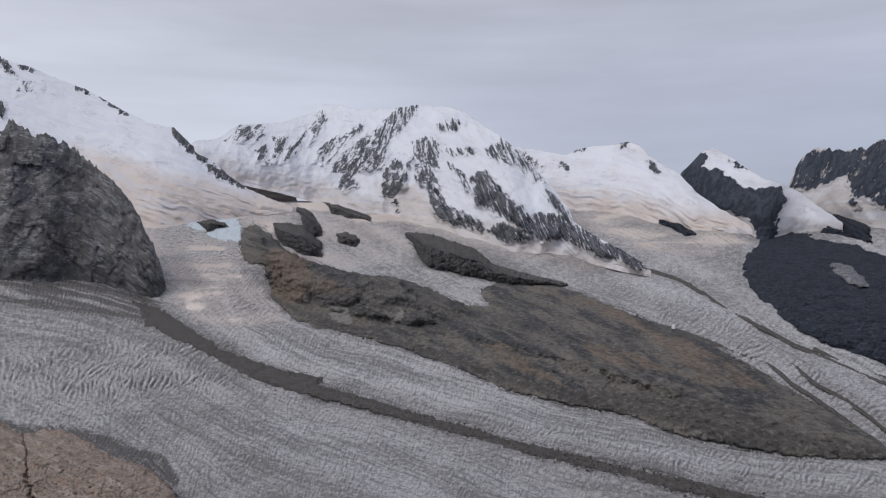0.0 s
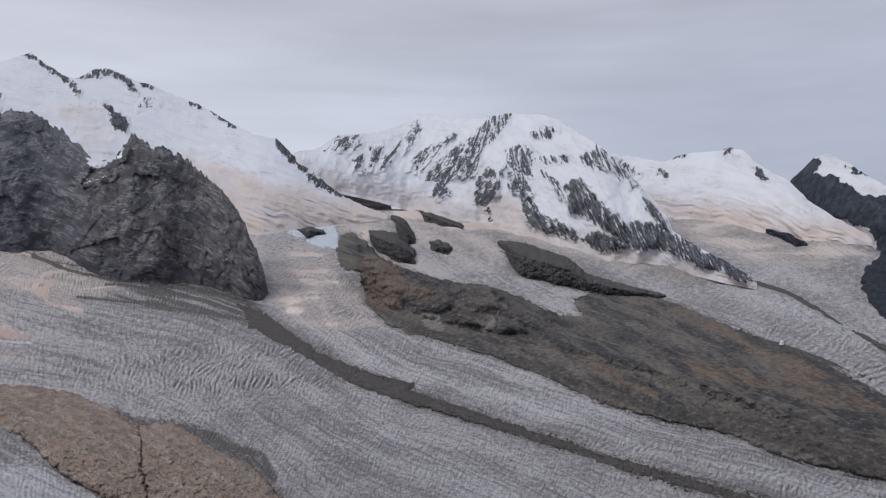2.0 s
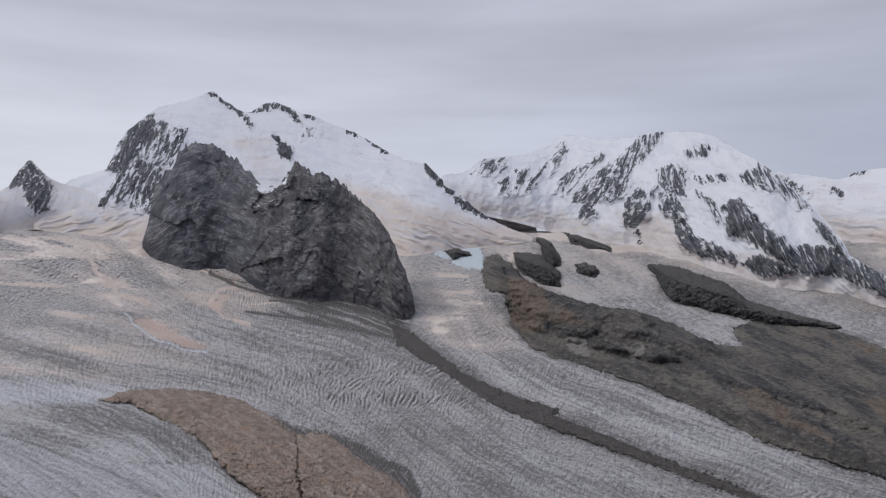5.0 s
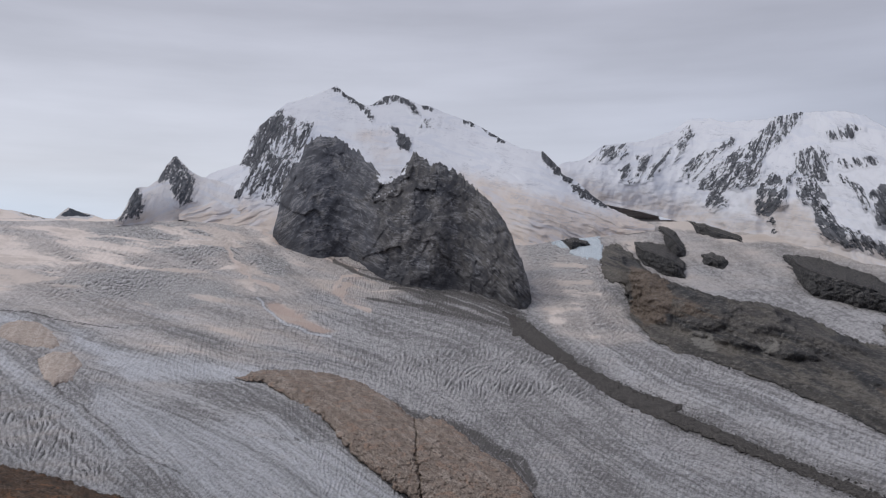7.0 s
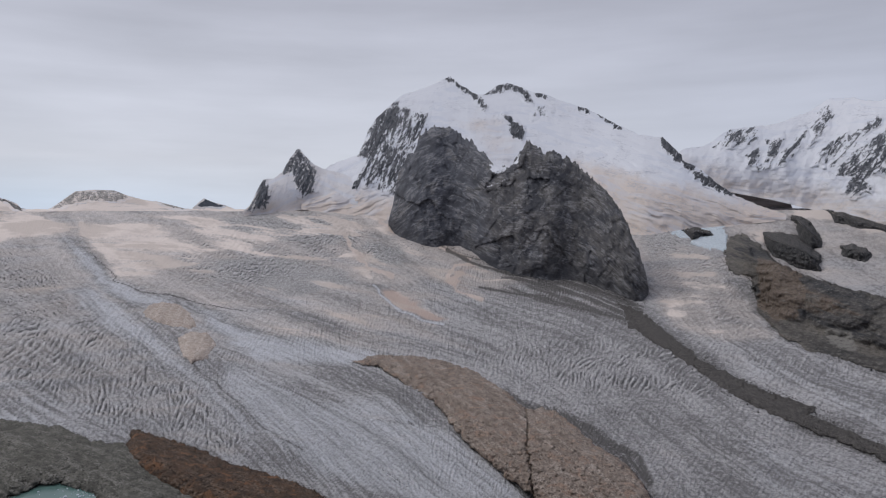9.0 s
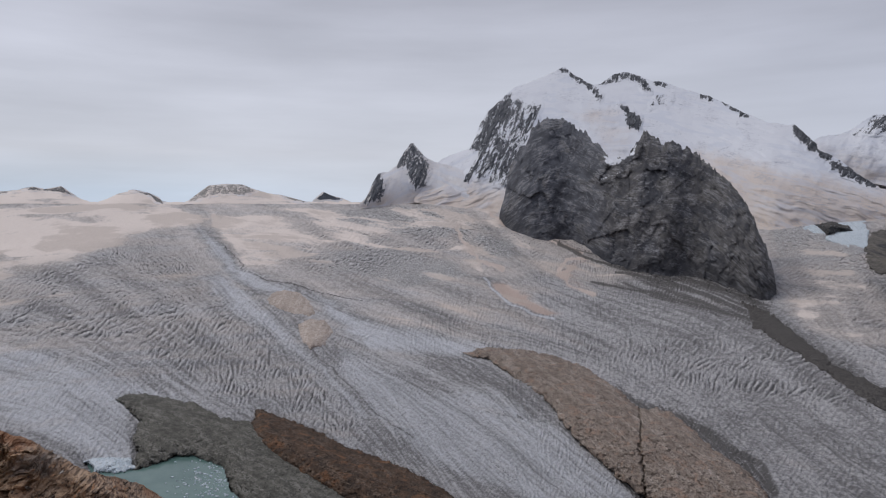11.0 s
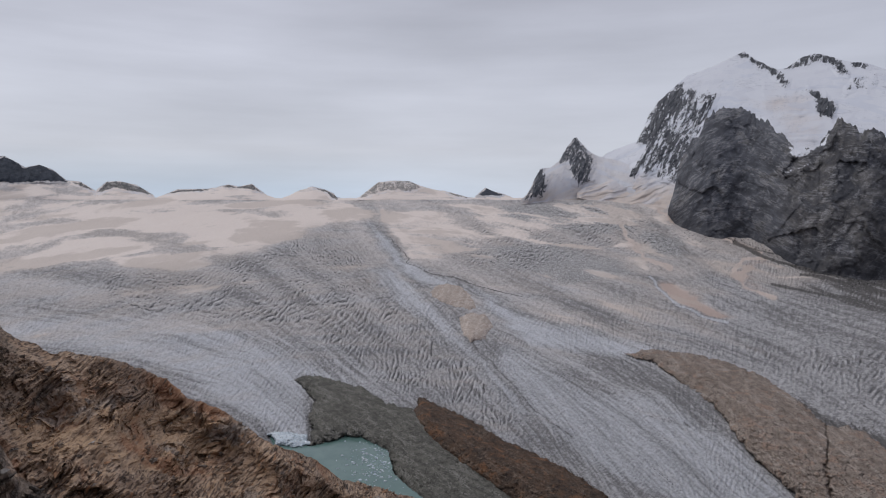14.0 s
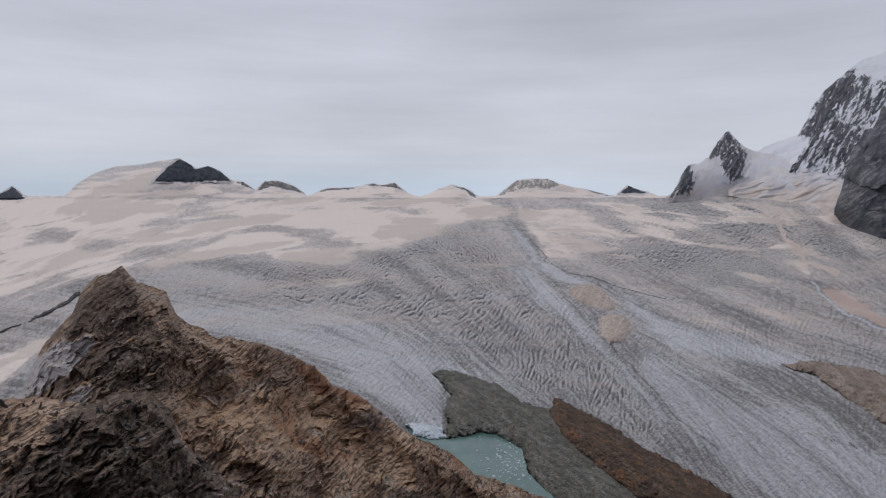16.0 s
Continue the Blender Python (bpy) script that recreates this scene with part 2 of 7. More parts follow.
def maths(n, l, op, a, b=None):
    t = n.new("ShaderNodeMath")
    t.operation = op
    for i, v in enumerate((a, b)):
        if v is None:
            continue
        if isinstance(v, (int, float)):
            t.inputs[i].default_value = v
        else:
            l.new(v, t.inputs[i])
    return t.outputs[0]


def attribute(n, name):
    t = n.new("ShaderNodeAttribute")
    t.attribute_name = name
    return t.outputs["Fac"]


def coords(n, l, scale=(1, 1, 1)):
    tc = n.new("ShaderNodeTexCoord")
    mp = n.new("ShaderNodeMapping")
    mp.inputs["Scale"].default_value = scale
    l.new(tc.outputs["Object"], mp.inputs["Vector"])
    return mp.outputs[0]


def bump(n, l, height, bsdf, strength, distance):
    t = n.new("ShaderNodeBump")
    t.inputs["Strength"].default_value, t.inputs["Distance"].default_value = strength, distance
    l.new(height, t.inputs["Height"])
    l.new(t.outputs[0], bsdf.inputs["Normal"])


def face_coords(n, l, scale=(1, 1), turn=0.0):
    """Metres sideways and upwards over a mountain face, from its mesh."""
    v = n.new("ShaderNodeCombineXYZ")
    l.new(attribute(n, "side"), v.inputs[0])
    l.new(attribute(n, "upslope"), v.inputs[1])
    mp = n.new("ShaderNodeMapping")
    mp.inputs["Rotation"].default_value, mp.inputs["Scale"].default_value = (0, 0, turn), (scale[0], scale[1], 1)
    l.new(v.outputs[0], mp.inputs["Vector"])
    return mp.outputs[0]


def bed_noise(n, l, lengthwise, crosswise, detail=8, rough=0.68):
    """Noise drawn out along a body's own long axis."""
    v = n.new("ShaderNodeCombineXYZ")
    l.new(maths(n, l, "MULTIPLY", attribute(n, "lengthwise"), lengthwise), v.inputs[0])
    l.new(maths(n, l, "MULTIPLY", attribute(n, "crosswise"), crosswise), v.inputs[1])
    return noise_node(n, l, v.outputs[0], 1.0, detail, rough, 0.5)


def rock_material(name, dark, mid, light, unit, relief=1.0, tint=None, strata=0.0, bedded=False, ledge=None):
    """Weathered rock: three tones at two scales, stained, with a rough relief. unit: size of its larger blotches in metres."""
    m, n, l, bsdf = nodes_of(name)
    o = coords(n, l)
    big = noise_node(n, l, o, 1 / unit, 5, 0.55, 0.4)
    fine = noise_node(n, l, o, 5 / unit, 9, 0.78)
    streaky = bed_noise(n, l, 0.025, 0.11) if bedded else noise_node(n, l, coords(n, l, (1, 1, 0.22)), 3.2 / unit, 6, 0.6, 0.8)
    col = blend(n, l, ranged(n, l, big, 0.35, 0.66), dark, mid)
    col = blend(n, l, ranged(n, l, maths(n, l, "ADD", maths(n, l, "MULTIPLY", fine, 0.6), maths(n, l, "MULTIPLY", streaky, 0.4)), 0.5, 0.58), col, light)
    if tint:
        col = blend(n, l, maths(n, l, "MULTIPLY", ranged(n, l, noise_node(n, l, o, 0.6 / unit, 4, 0.6, 1.0), 0.52, 0.66), 0.75), col, tint)
    crack = ranged(n, l, noise_node(n, l, coords(n, l, (1, 1, 0.5)), 5.0 / unit, 9, 0.75, 0.6), 0.41, 0.46)
    col = blend(n, l, crack, tuple(0.45 * c for c in dark), col)
    l.new(col, bsdf.inputs["Base Color"])
    bsdf.inputs["Roughness"].default_value = 0.92
    bsdf.inputs["Specular IOR Level"].default_value = 0.25
    h = maths(n, l, "ADD", maths(n, l, "MULTIPLY", fine, 0.6), maths(n, l, "ADD", streaky, maths(n, l, "MULTIPLY", crack, 0.35)))
    if strata:
        wv = n.new("ShaderNodeTexWave")
        wv.bands_direction = "DIAGONAL"
        wv.inputs["Scale"].default_value, wv.inputs["Distortion"].default_value, wv.inputs["Detail"].default_value = 2.2 / unit, 9, 5
        l.new(o, wv.inputs["Vector"])
        h = maths(n, l, "ADD", h, maths(n, l, "MULTIPLY", wv.outputs["Fac"], strata))
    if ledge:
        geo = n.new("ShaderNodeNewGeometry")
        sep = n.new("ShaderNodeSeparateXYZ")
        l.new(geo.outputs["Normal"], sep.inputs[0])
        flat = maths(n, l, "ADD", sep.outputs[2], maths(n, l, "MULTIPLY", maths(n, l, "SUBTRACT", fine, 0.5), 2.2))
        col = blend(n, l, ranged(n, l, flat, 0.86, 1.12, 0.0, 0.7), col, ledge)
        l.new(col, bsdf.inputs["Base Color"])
    bump(n, l, h, bsdf, 0.9 * relief, unit * 0.16)
    return m


SNOW, DUSTY, TAN_DUST = (0.71, 0.725, 0.77), (0.78, 0.685, 0.62), (0.58, 0.515, 0.467)


def alpine_material(name, dark, light, unit, snow=SNOW, brown=None, fleck=1.0, relief=0.13, speck=1.0, dirt=TAN_DUST, fluted=1.0):
    """High mountain: snow with crevasses, ochre dust on it where 'dust' says, and bare rock flecked with snow where 'rock' says."""
    m, n, l, bsdf = nodes_of(name)

    def off(v, k):
        return maths(n, l, "MULTIPLY", maths(n, l, "SUBTRACT", v, 0.5), k)

    def plus(*terms):
        total = terms[0]
        for t in terms[1:]:
            total = maths(n, l, "ADD", total, t)
        return total
    o = face_coords(n, l)
    fine = noise_node(n, l, face_coords(n, l, (1.0, 0.7)), 2.6 / unit, 9, 0.74, 0.3)
    pepper = noise_node(n, l, face_coords(n, l, (1.0, 0.8)), 6.5 / unit, 5, 0.8, 0.2)
    ribs = noise_node(n, l, face_coords(n, l, (1.0, 0.28)), 2.0 / unit, 8, 0.66, 0.8)
    beds = noise_node(n, l, face_coords(n, l, (1.0, 0.3), 0.25), 3.5 / unit, 8, 0.66, 0.7)
    level = noise_node(n, l, face_coords(n, l, (0.22, 1.0)), 1.1 / unit, 7, 0.62, 0.9)
    big = noise_node(n, l, o, 0.45 / unit, 5, 0.6)
    edge = plus(off(fine, 2.6 * fleck), off(ribs, 2.4 * fleck), off(pepper, 1.6 * fleck))
    edge = maths(n, l, "MULTIPLY", edge, ranged(n, l, attribute(n, "rock"), 0.03, 0.3))
    rock = ranged(n, l, plus(attribute(n, "rock"), edge), 0.42, 0.60)
    dust = plus(attribute(n, "dust"), off(big, 0.9), off(level, 0.7))
    snow_col = blend(n, l, ranged(n, l, dust, 0.05, 1.0), snow, dirt)
    # grey-blue shading of flutes and shelves, painted into the snow colour
    snow_col = blend(n, l, ranged(n, l, plus(off(ribs, 0.6 * fluted), off(beds, 0.4 * fluted), off(level, 0.9)), 0.0, 0.14, 0.0, 0.30), snow_col, (0.58, 0.60, 0.67))
    # crevasses: broken, nearly level lines in the firn, in some parts only
    rifts = noise_node(n, l, face_coords(n, l, (0.30, 1.3), 0.12), 0.55 / unit, 4, 0.55, 1.6)
    small = noise_node(n, l, face_coords(n, l, (0.34, 1.5), -0.1), 1.5 / unit, 4, 0.6, 1.0)
    line = plus(ranged(n, l, maths(n, l, "ABSOLUTE", maths(n, l, "SUBTRACT", rifts, 0.5)), 0.0, 0.013, 0.6, 0.0), ranged(n, l, maths(n, l, "ABSOLUTE", maths(n, l, "SUBTRACT", small, 0.5)), 0.0, 0.02, 0.5, 0.0))
    line = maths(n, l, "MULTIPLY", line, ranged(n, l, plus(off(big, 1.0), off(fine, 0.8), maths(n, l, "MULTIPLY", attribute(n, "dust"), 0.05)), 0.0, 0.10))
    snow_col = blend(n, l, line, snow_col, (0.40, 0.42, 0.48))
    # broader blue-grey shading, likewise part of the snow colour
    snow_col = blend(n, l, ranged(n, l, rifts, 0.53, 0.60, 0.0, 0.35), snow_col, (0.56, 0.60, 0.69))
    rock_col = blend(n, l, ranged(n, l, beds, 0.42, 0.58), dark, light)
    rock_col = blend(n, l, ranged(n, l, fine, 0.40, 0.48, 0.75 * speck, 0.0), rock_col, tuple(0.4 * c for c in dark))
    rock_col = blend(n, l, ranged(n, l, fine, 0.53, 0.60, 0.0, 0.6 * speck), rock_col, tuple(1.7 * c for c in light))
    if brown:
        rock_col = blend(n, l, ranged(n, l, big, 0.46, 0.62, 0.0, 0.75), rock_col, brown)
    l.new(blend(n, l, rock, snow_col, rock_col), bsdf.inputs["Base Color"])
    l.new(ranged(n, l, rock, 0, 1, 0.6, 0.95), bsdf.inputs["Roughness"])
    bsdf.inputs["Specular IOR Level"].default_value = 0.2
    h = plus(maths(n, l, "MULTIPLY", fine, maths(n, l, "ADD", maths(n, l, "MULTIPLY", rock, 0.9), 0.25)), off(ribs, 0.7 * fluted), off(beds, 0.4 * fluted), off(level, 0.9), maths(n, l, "MULTIPLY", line, -0.2))
    bump(n, l, h, bsdf, 0.8, unit * relief)
    return m


def wall_material():
    """A great wall of gneiss: blue-grey with pale slanting foliation on one side, olive-brown and mottled on the other, old snow where 'rock' is low."""
    m, n, l, bsdf = nodes_of("dark_gneiss_wall")
    rise = noise_node(n, l, face_coords(n, l, (0.28, 1.0), 0.6), 0.045, 7, 0.66, 0.8)
    fall = noise_node(n, l, face_coords(n, l, (0.25, 1.0), -0.55), 0.040, 7, 0.66, 0.8)
    steep = noise_node(n, l, face_coords(n, l, (1.0, 0.3), -0.2), 0.030, 8, 0.68, 0.6)
    grain = noise_node(n, l, face_coords(n, l), 0.11, 9, 0.78, 0.3)
    mid = noise_node(n, l, face_coords(n, l), 0.021, 6, 0.62, 0.8)
    big = noise_node(n, l, face_coords(n, l), 0.0085, 5, 0.6, 0.6)
    half = ranged(n, l, maths(n, l, "ADD", attribute(n, "brown"), maths(n, l, "MULTIPLY", maths(n, l, "SUBTRACT", big, 0.5), 1.6)), 0.2, 0.8)
    col = blend(n, l, half, (0.106, 0.111, 0.128), (0.116, 0.112, 0.112))
    col = blend(n, l, ranged(n, l, big, 0.40, 0.5, 0.8, 0.0), col, (0.066, 0.069, 0.080))
    col = blend(n, l, ranged(n, l, mid, 0.54, 0.64, 0.0, 0.5), col, (0.165, 0.157, 0.145))
    col = blend(n, l, ranged(n, l, mid, 0.38, 0.47, 0.65, 0.0), col, (0.066, 0.068, 0.078))
    col = blend(n, l, ranged(n, l, steep, 0.40, 0.46, 0.6, 0.0), col, (0.055, 0.056, 0.063))
    for vein, strength in ((rise, 0.75), (fall, 0.65)):
        line = ranged(n, l, maths(n, l, "ABSOLUTE", maths(n, l, "SUBTRACT", vein, 0.5)), 0.0, 0.03, strength, 0.0)
        line = maths(n, l, "MULTIPLY", line, ranged(n, l, mid, 0.44, 0.56))
        col = blend(n, l, line, col, (0.30, 0.30, 0.315))
    dark_line = ranged(n, l, maths(n, l, "ABSOLUTE", maths(n, l, "SUBTRACT", rise, 0.42)), 0.0, 0.02, 0.7, 0.0)
    col = blend(n, l, dark_line, col, (0.045, 0.046, 0.052))
    col = blend(n, l, ranged(n, l, grain, 0.38, 0.45, 0.45, 0.0), col, (0.045, 0.046, 0.052))
    col = blend(n, l, ranged(n, l, grain, 0.56, 0.64, 0.0, 0.5), col, (0.24, 0.24, 0.24))
    col = blend(n, l, ranged(n, l, maths(n, l, "ADD", attribute(n, "footing"), maths(n, l, "MULTIPLY", maths(n, l, "SUBTRACT", mid, 0.5), 2.5)), 0.2, 0.8, 0.0, 0.45), col, (0.050, 0.052, 0.060))
    rock = ranged(n, l, maths(n, l, "ADD", attribute(n, "rock"), maths(n, l, "MULTIPLY", maths(n, l, "SUBTRACT", grain, 0.5), 1.8)), 0.45, 0.56)
    l.new(blend(n, l, rock, SNOW, col), bsdf.inputs["Base Color"])
    bsdf.inputs["Roughness"].default_value = 0.92
    bsdf.inputs["Specular IOR Level"].default_value = 0.2
    bump(n, l, maths(n, l, "ADD", maths(n, l, "MULTIPLY", grain, 0.5), maths(n, l, "ADD", maths(n, l, "MULTIPLY", mid, 1.0), maths(n, l, "MULTIPLY", steep, 0.6))), bsdf, 0.8, 4.0)
    return m


def glacier_material():
    """Glacier surface: grey bare ice, paler clean ice, ochre dust and dark grit, drawn out along the flow, with
    crevasse shade and lit lips painted in.
    """
    m, n, l, bsdf = nodes_of("glacier_ice")
    o = coords(n, l)

    def grid(a, d, detail, rough, distortion=0.4):
        v = n.new("ShaderNodeCombineXYZ")
        l.new(maths(n, l, "MULTIPLY", attribute(n, "sidewise"), a), v.inputs[0])
        l.new(maths(n, l, "MULTIPLY", attribute(n, "outward"), d), v.inputs[1])
        return noise_node(n, l, v.outputs[0], 1.0, detail, rough, distortion)

    def plus(a, b, k):
        return maths(n, l, "ADD", a, maths(n, l, "MULTIPLY", b, k))
    streak, hair, crack, crev = attribute(n, "streak"), attribute(n, "hair"), attribute(n, "crack"), attribute(n, "crev")
    sweep = maths(n, l, "SUBTRACT", grid(0.006, 0.05, 4, 0.52, 0.5), 0.5)
    broad = maths(n, l, "SUBTRACT", grid(0.0045, 0.014, 5, 0.6, 0.8), 0.5)
    pit = maths(n, l, "SUBTRACT", grid(0.11, 0.24, 6, 0.72, 0.2), 0.5)
    fine = maths(n, l, "SUBTRACT", noise_node(n, l, o, 0.15, 9, 0.78), 0.5)
    tone = plus(plus(plus(plus(plus(0.49, streak, 0.095), hair, 0.075), pit, 1.8), broad, 1.1), attribute(n, "swath"), 0.065)
    ice = blend(n, l, ranged(n, l, tone, 0.15, 0.85), (0.195, 0.190, 0.190), (0.51, 0.50, 0.507))
    clean = plus(plus(plus(attribute(n, "clean"), streak, 0.09), hair, 0.08), attribute(n, "swath"), 0.06)
    ice = blend(n, l, ranged(n, l, plus(clean, pit, 0.8), 0.2, 1.25, 0.0, 0.85), ice, (0.65, 0.665, 0.705))
    # seracs: broken blocks of ice, some white, some grey with dirt
    v = n.new("ShaderNodeCombineXYZ")
    l.new(maths(n, l, "MULTIPLY", attribute(n, "sidewise"), 0.17), v.inputs[0])
    l.new(maths(n, l, "MULTIPLY", attribute(n, "outward"), 0.30), v.inputs[1])
    cells = n.new("ShaderNodeTexVoronoi")
    l.new(v.outputs[0], cells.inputs["Vector"])
    sep = n.new("ShaderNodeSeparateColor")
    l.new(cells.outputs["Color"], sep.inputs[0])
    serac = ranged(n, l, plus(plus(attribute(n, "serac"), broad, 1.6), pit, 0.8), 0.35, 0.75)
    blocky = blend(n, l, ranged(n, l, sep.outputs[0], 0.0, 0.55), (0.20, 0.195, 0.195), (0.50, 0.49, 0.48))
    blocky = blend(n, l, ranged(n, l, sep.outputs[0], 0.72, 0.95), blocky, (0.74, 0.75, 0.77))
    blocky = blend(n, l, ranged(n, l, cells.outputs["Distance"], 0.45, 0.75, 0.0, 0.7), blocky, (0.13, 0.128, 0.13))
    # silt and rock flour lie over the ice in drifts with clear edges
    drift = plus(plus(plus(attribute(n, "dust"), sweep, 1.5), attribute(n, "swath"), 0.05), pit, 0.3)
    veil = ranged(n, l, drift, 0.1, 0.9, 0.0, 0.62)
    cover = ranged(n, l, drift, 0.70, 0.86, 0.0, 0.9)
    silt = blend(n, l, attribute(n, "soil"), DUSTY, TAN_DUST)
    silt = blend(n, l, attribute(n, "clay"), silt, (0.47, 0.365, 0.315))
    silt = blend(n, l, ranged(n, l, plus(broad, sweep, 0.8), 0.03, 0.11, 0.0, 0.55), silt, (0.50, 0.425, 0.37))
    ice = blend(n, l, veil, ice, silt)
    ice = blend(n, l, cover, ice, silt)
    ice = blend(n, l, maths(n, l, "MULTIPLY", serac, ranged(n, l, cover, 0.0, 0.9, 0.75, 0.12)), ice, blocky)
    bare = maths(n, l, "SUBTRACT", 1.0, maths(n, l, "MULTIPLY", cover, 0.9))
    # shade in the clefts and light on the ice lips beside them, both put into the colour
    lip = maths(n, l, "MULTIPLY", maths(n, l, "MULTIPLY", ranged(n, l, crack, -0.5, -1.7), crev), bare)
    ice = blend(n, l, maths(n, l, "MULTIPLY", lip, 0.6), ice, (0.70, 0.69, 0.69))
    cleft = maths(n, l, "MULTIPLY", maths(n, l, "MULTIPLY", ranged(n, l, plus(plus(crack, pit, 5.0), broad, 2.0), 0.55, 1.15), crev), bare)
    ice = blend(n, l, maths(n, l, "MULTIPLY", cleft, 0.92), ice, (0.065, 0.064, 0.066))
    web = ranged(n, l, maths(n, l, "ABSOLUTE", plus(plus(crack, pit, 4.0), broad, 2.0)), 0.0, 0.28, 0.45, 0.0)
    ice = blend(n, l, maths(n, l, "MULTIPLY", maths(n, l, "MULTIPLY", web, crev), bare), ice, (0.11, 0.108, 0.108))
    seam = maths(n, l, "MULTIPLY", ranged(n, l, plus(hair, pit, 4.0), 1.1, 2.4, 0.0, 0.42), bare)
    ice = blend(n, l, seam, ice, (0.12, 0.118, 0.12))
    # dark grit, and with it the painted shade of trough and island border
    grit_shade = plus(plus(plus(attribute(n, "grit_shade"), streak, 0.12), hair, 0.08), fine, 1.2)
    ice = blend(n, l, ranged(n, l, grit_shade, 0.35, 0.85, 0.0, 0.92), ice, (0.080, 0.074, 0.070))
    ice = blend(n, l, maths(n, l, "MULTIPLY", ranged(n, l, fine, 0.0, 0.06, 0.0, 0.30), bare), ice, (0.17, 0.167, 0.172))
    ice = blend(n, l, maths(n, l, "MULTIPLY", ranged(n, l, fine, -0.11, -0.05, 0.4, 0.0), bare), ice, (0.62, 0.61, 0.62))
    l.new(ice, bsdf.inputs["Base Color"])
    bsdf.inputs["Roughness"].default_value = 0.7
    bsdf.inputs["Specular IOR Level"].default_value = 0.3
    h = maths(n, l, "MULTIPLY", plus(plus(maths(n, l, "MULTIPLY", fine, 0.7), pit, 2.0), crack, -0.16), bare)
    bump(n, l, h, bsdf, 0.8, 5.0)
    return m


M_ICE = glacier_material()
# M_ALP and M_ALP_FAR: the blue of distant haze is mixed into the rock tones
M_ALP = alpine_material("snow_and_dark_rock", (0.050, 0.055, 0.067), (0.130, 0.135, 0.148), 45.0, fleck=1.6)
M_MASSIF = alpine_material("firn_dome_and_dark_rock", (0.046, 0.050, 0.060), (0.112, 0.115, 0.126), 45.0, fleck=1.15, fluted=0.25, dirt=(0.63, 0.545, 0.485))
M_ALP_FAR = alpine_material("snow_and_hazy_slate_rock", (0.030, 0.037, 0.050), (0.055, 0.064, 0.082), 60.0, fleck=0.8, speck=0.4, dirt=(0.44, 0.40, 0.375))
M_PALE_DOME = alpine_material("weathered_grey_rubble", (0.24, 0.23, 0.22), (0.40, 0.375, 0.35), 50.0, (0.72, 0.68, 0.66), dirt=DUSTY, speck=0.3)
M_DOME = alpine_material("firn_and_grey_rock", (0.10, 0.10, 0.105), (0.24, 0.23, 0.22), 50.0, (0.72, 0.68, 0.66), dirt=DUSTY)
M_BUTTRESS = wall_material()
# bluish tint of the haze in front, painted into the slate colour
M_SLATE = rock_material("hazy_slate_rock", (0.018, 0.023, 0.035), (0.030, 0.037, 0.052), (0.055, 0.064, 0.084), 40.0, 1.0)
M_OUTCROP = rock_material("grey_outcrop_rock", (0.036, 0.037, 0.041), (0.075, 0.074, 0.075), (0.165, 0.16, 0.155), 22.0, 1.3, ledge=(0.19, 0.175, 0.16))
M_RUBBLE = rock_material("moraine_rubble", (0.062, 0.058, 0.056), (0.105, 0.098, 0.092), (0.18, 0.165, 0.15), 9.0)
M_TAN = rock_material("polished_pinkish_rock", (0.21, 0.170, 0.142), (0.32, 0.262, 0.220), (0.46, 0.40, 0.35), 13.0, 1.2, (0.36, 0.25, 0.19), bedded=True)
M_DUNE = rock_material("dusty_ice_mound", (0.36, 0.305, 0.265), (0.50, 0.425, 0.37), (0.62, 0.545, 0.49), 12.0, 0.4, (0.40, 0.32, 0.275), bedded=True)
M_OLDSNOW = rock_material("old_grey_snow", (0.10, 0.105, 0.115), (0.17, 0.175, 0.185), (0.28, 0.285, 0.295), 30.0, 0.5)
M_GREEN = rock_material("greenish_grey_slab", (0.095, 0.093, 0.080), (0.165, 0.158, 0.137), (0.27, 0.26, 0.235), 13.0, 1.2, bedded=True)
M_BROWN = rock_material("rusty_brown_slab", (0.058, 0.042, 0.033), (0.115, 0.072, 0.048), (0.185, 0.138, 0.104), 15.0, 1.2, (0.22, 0.115, 0.062), bedded=True)
M_CLIFF_ICE = rock_material("blue_cliff_ice", (0.50, 0.58, 0.64), (0.62, 0.69, 0.74), (0.75, 0.78, 0.80), 14.0, 0.8)


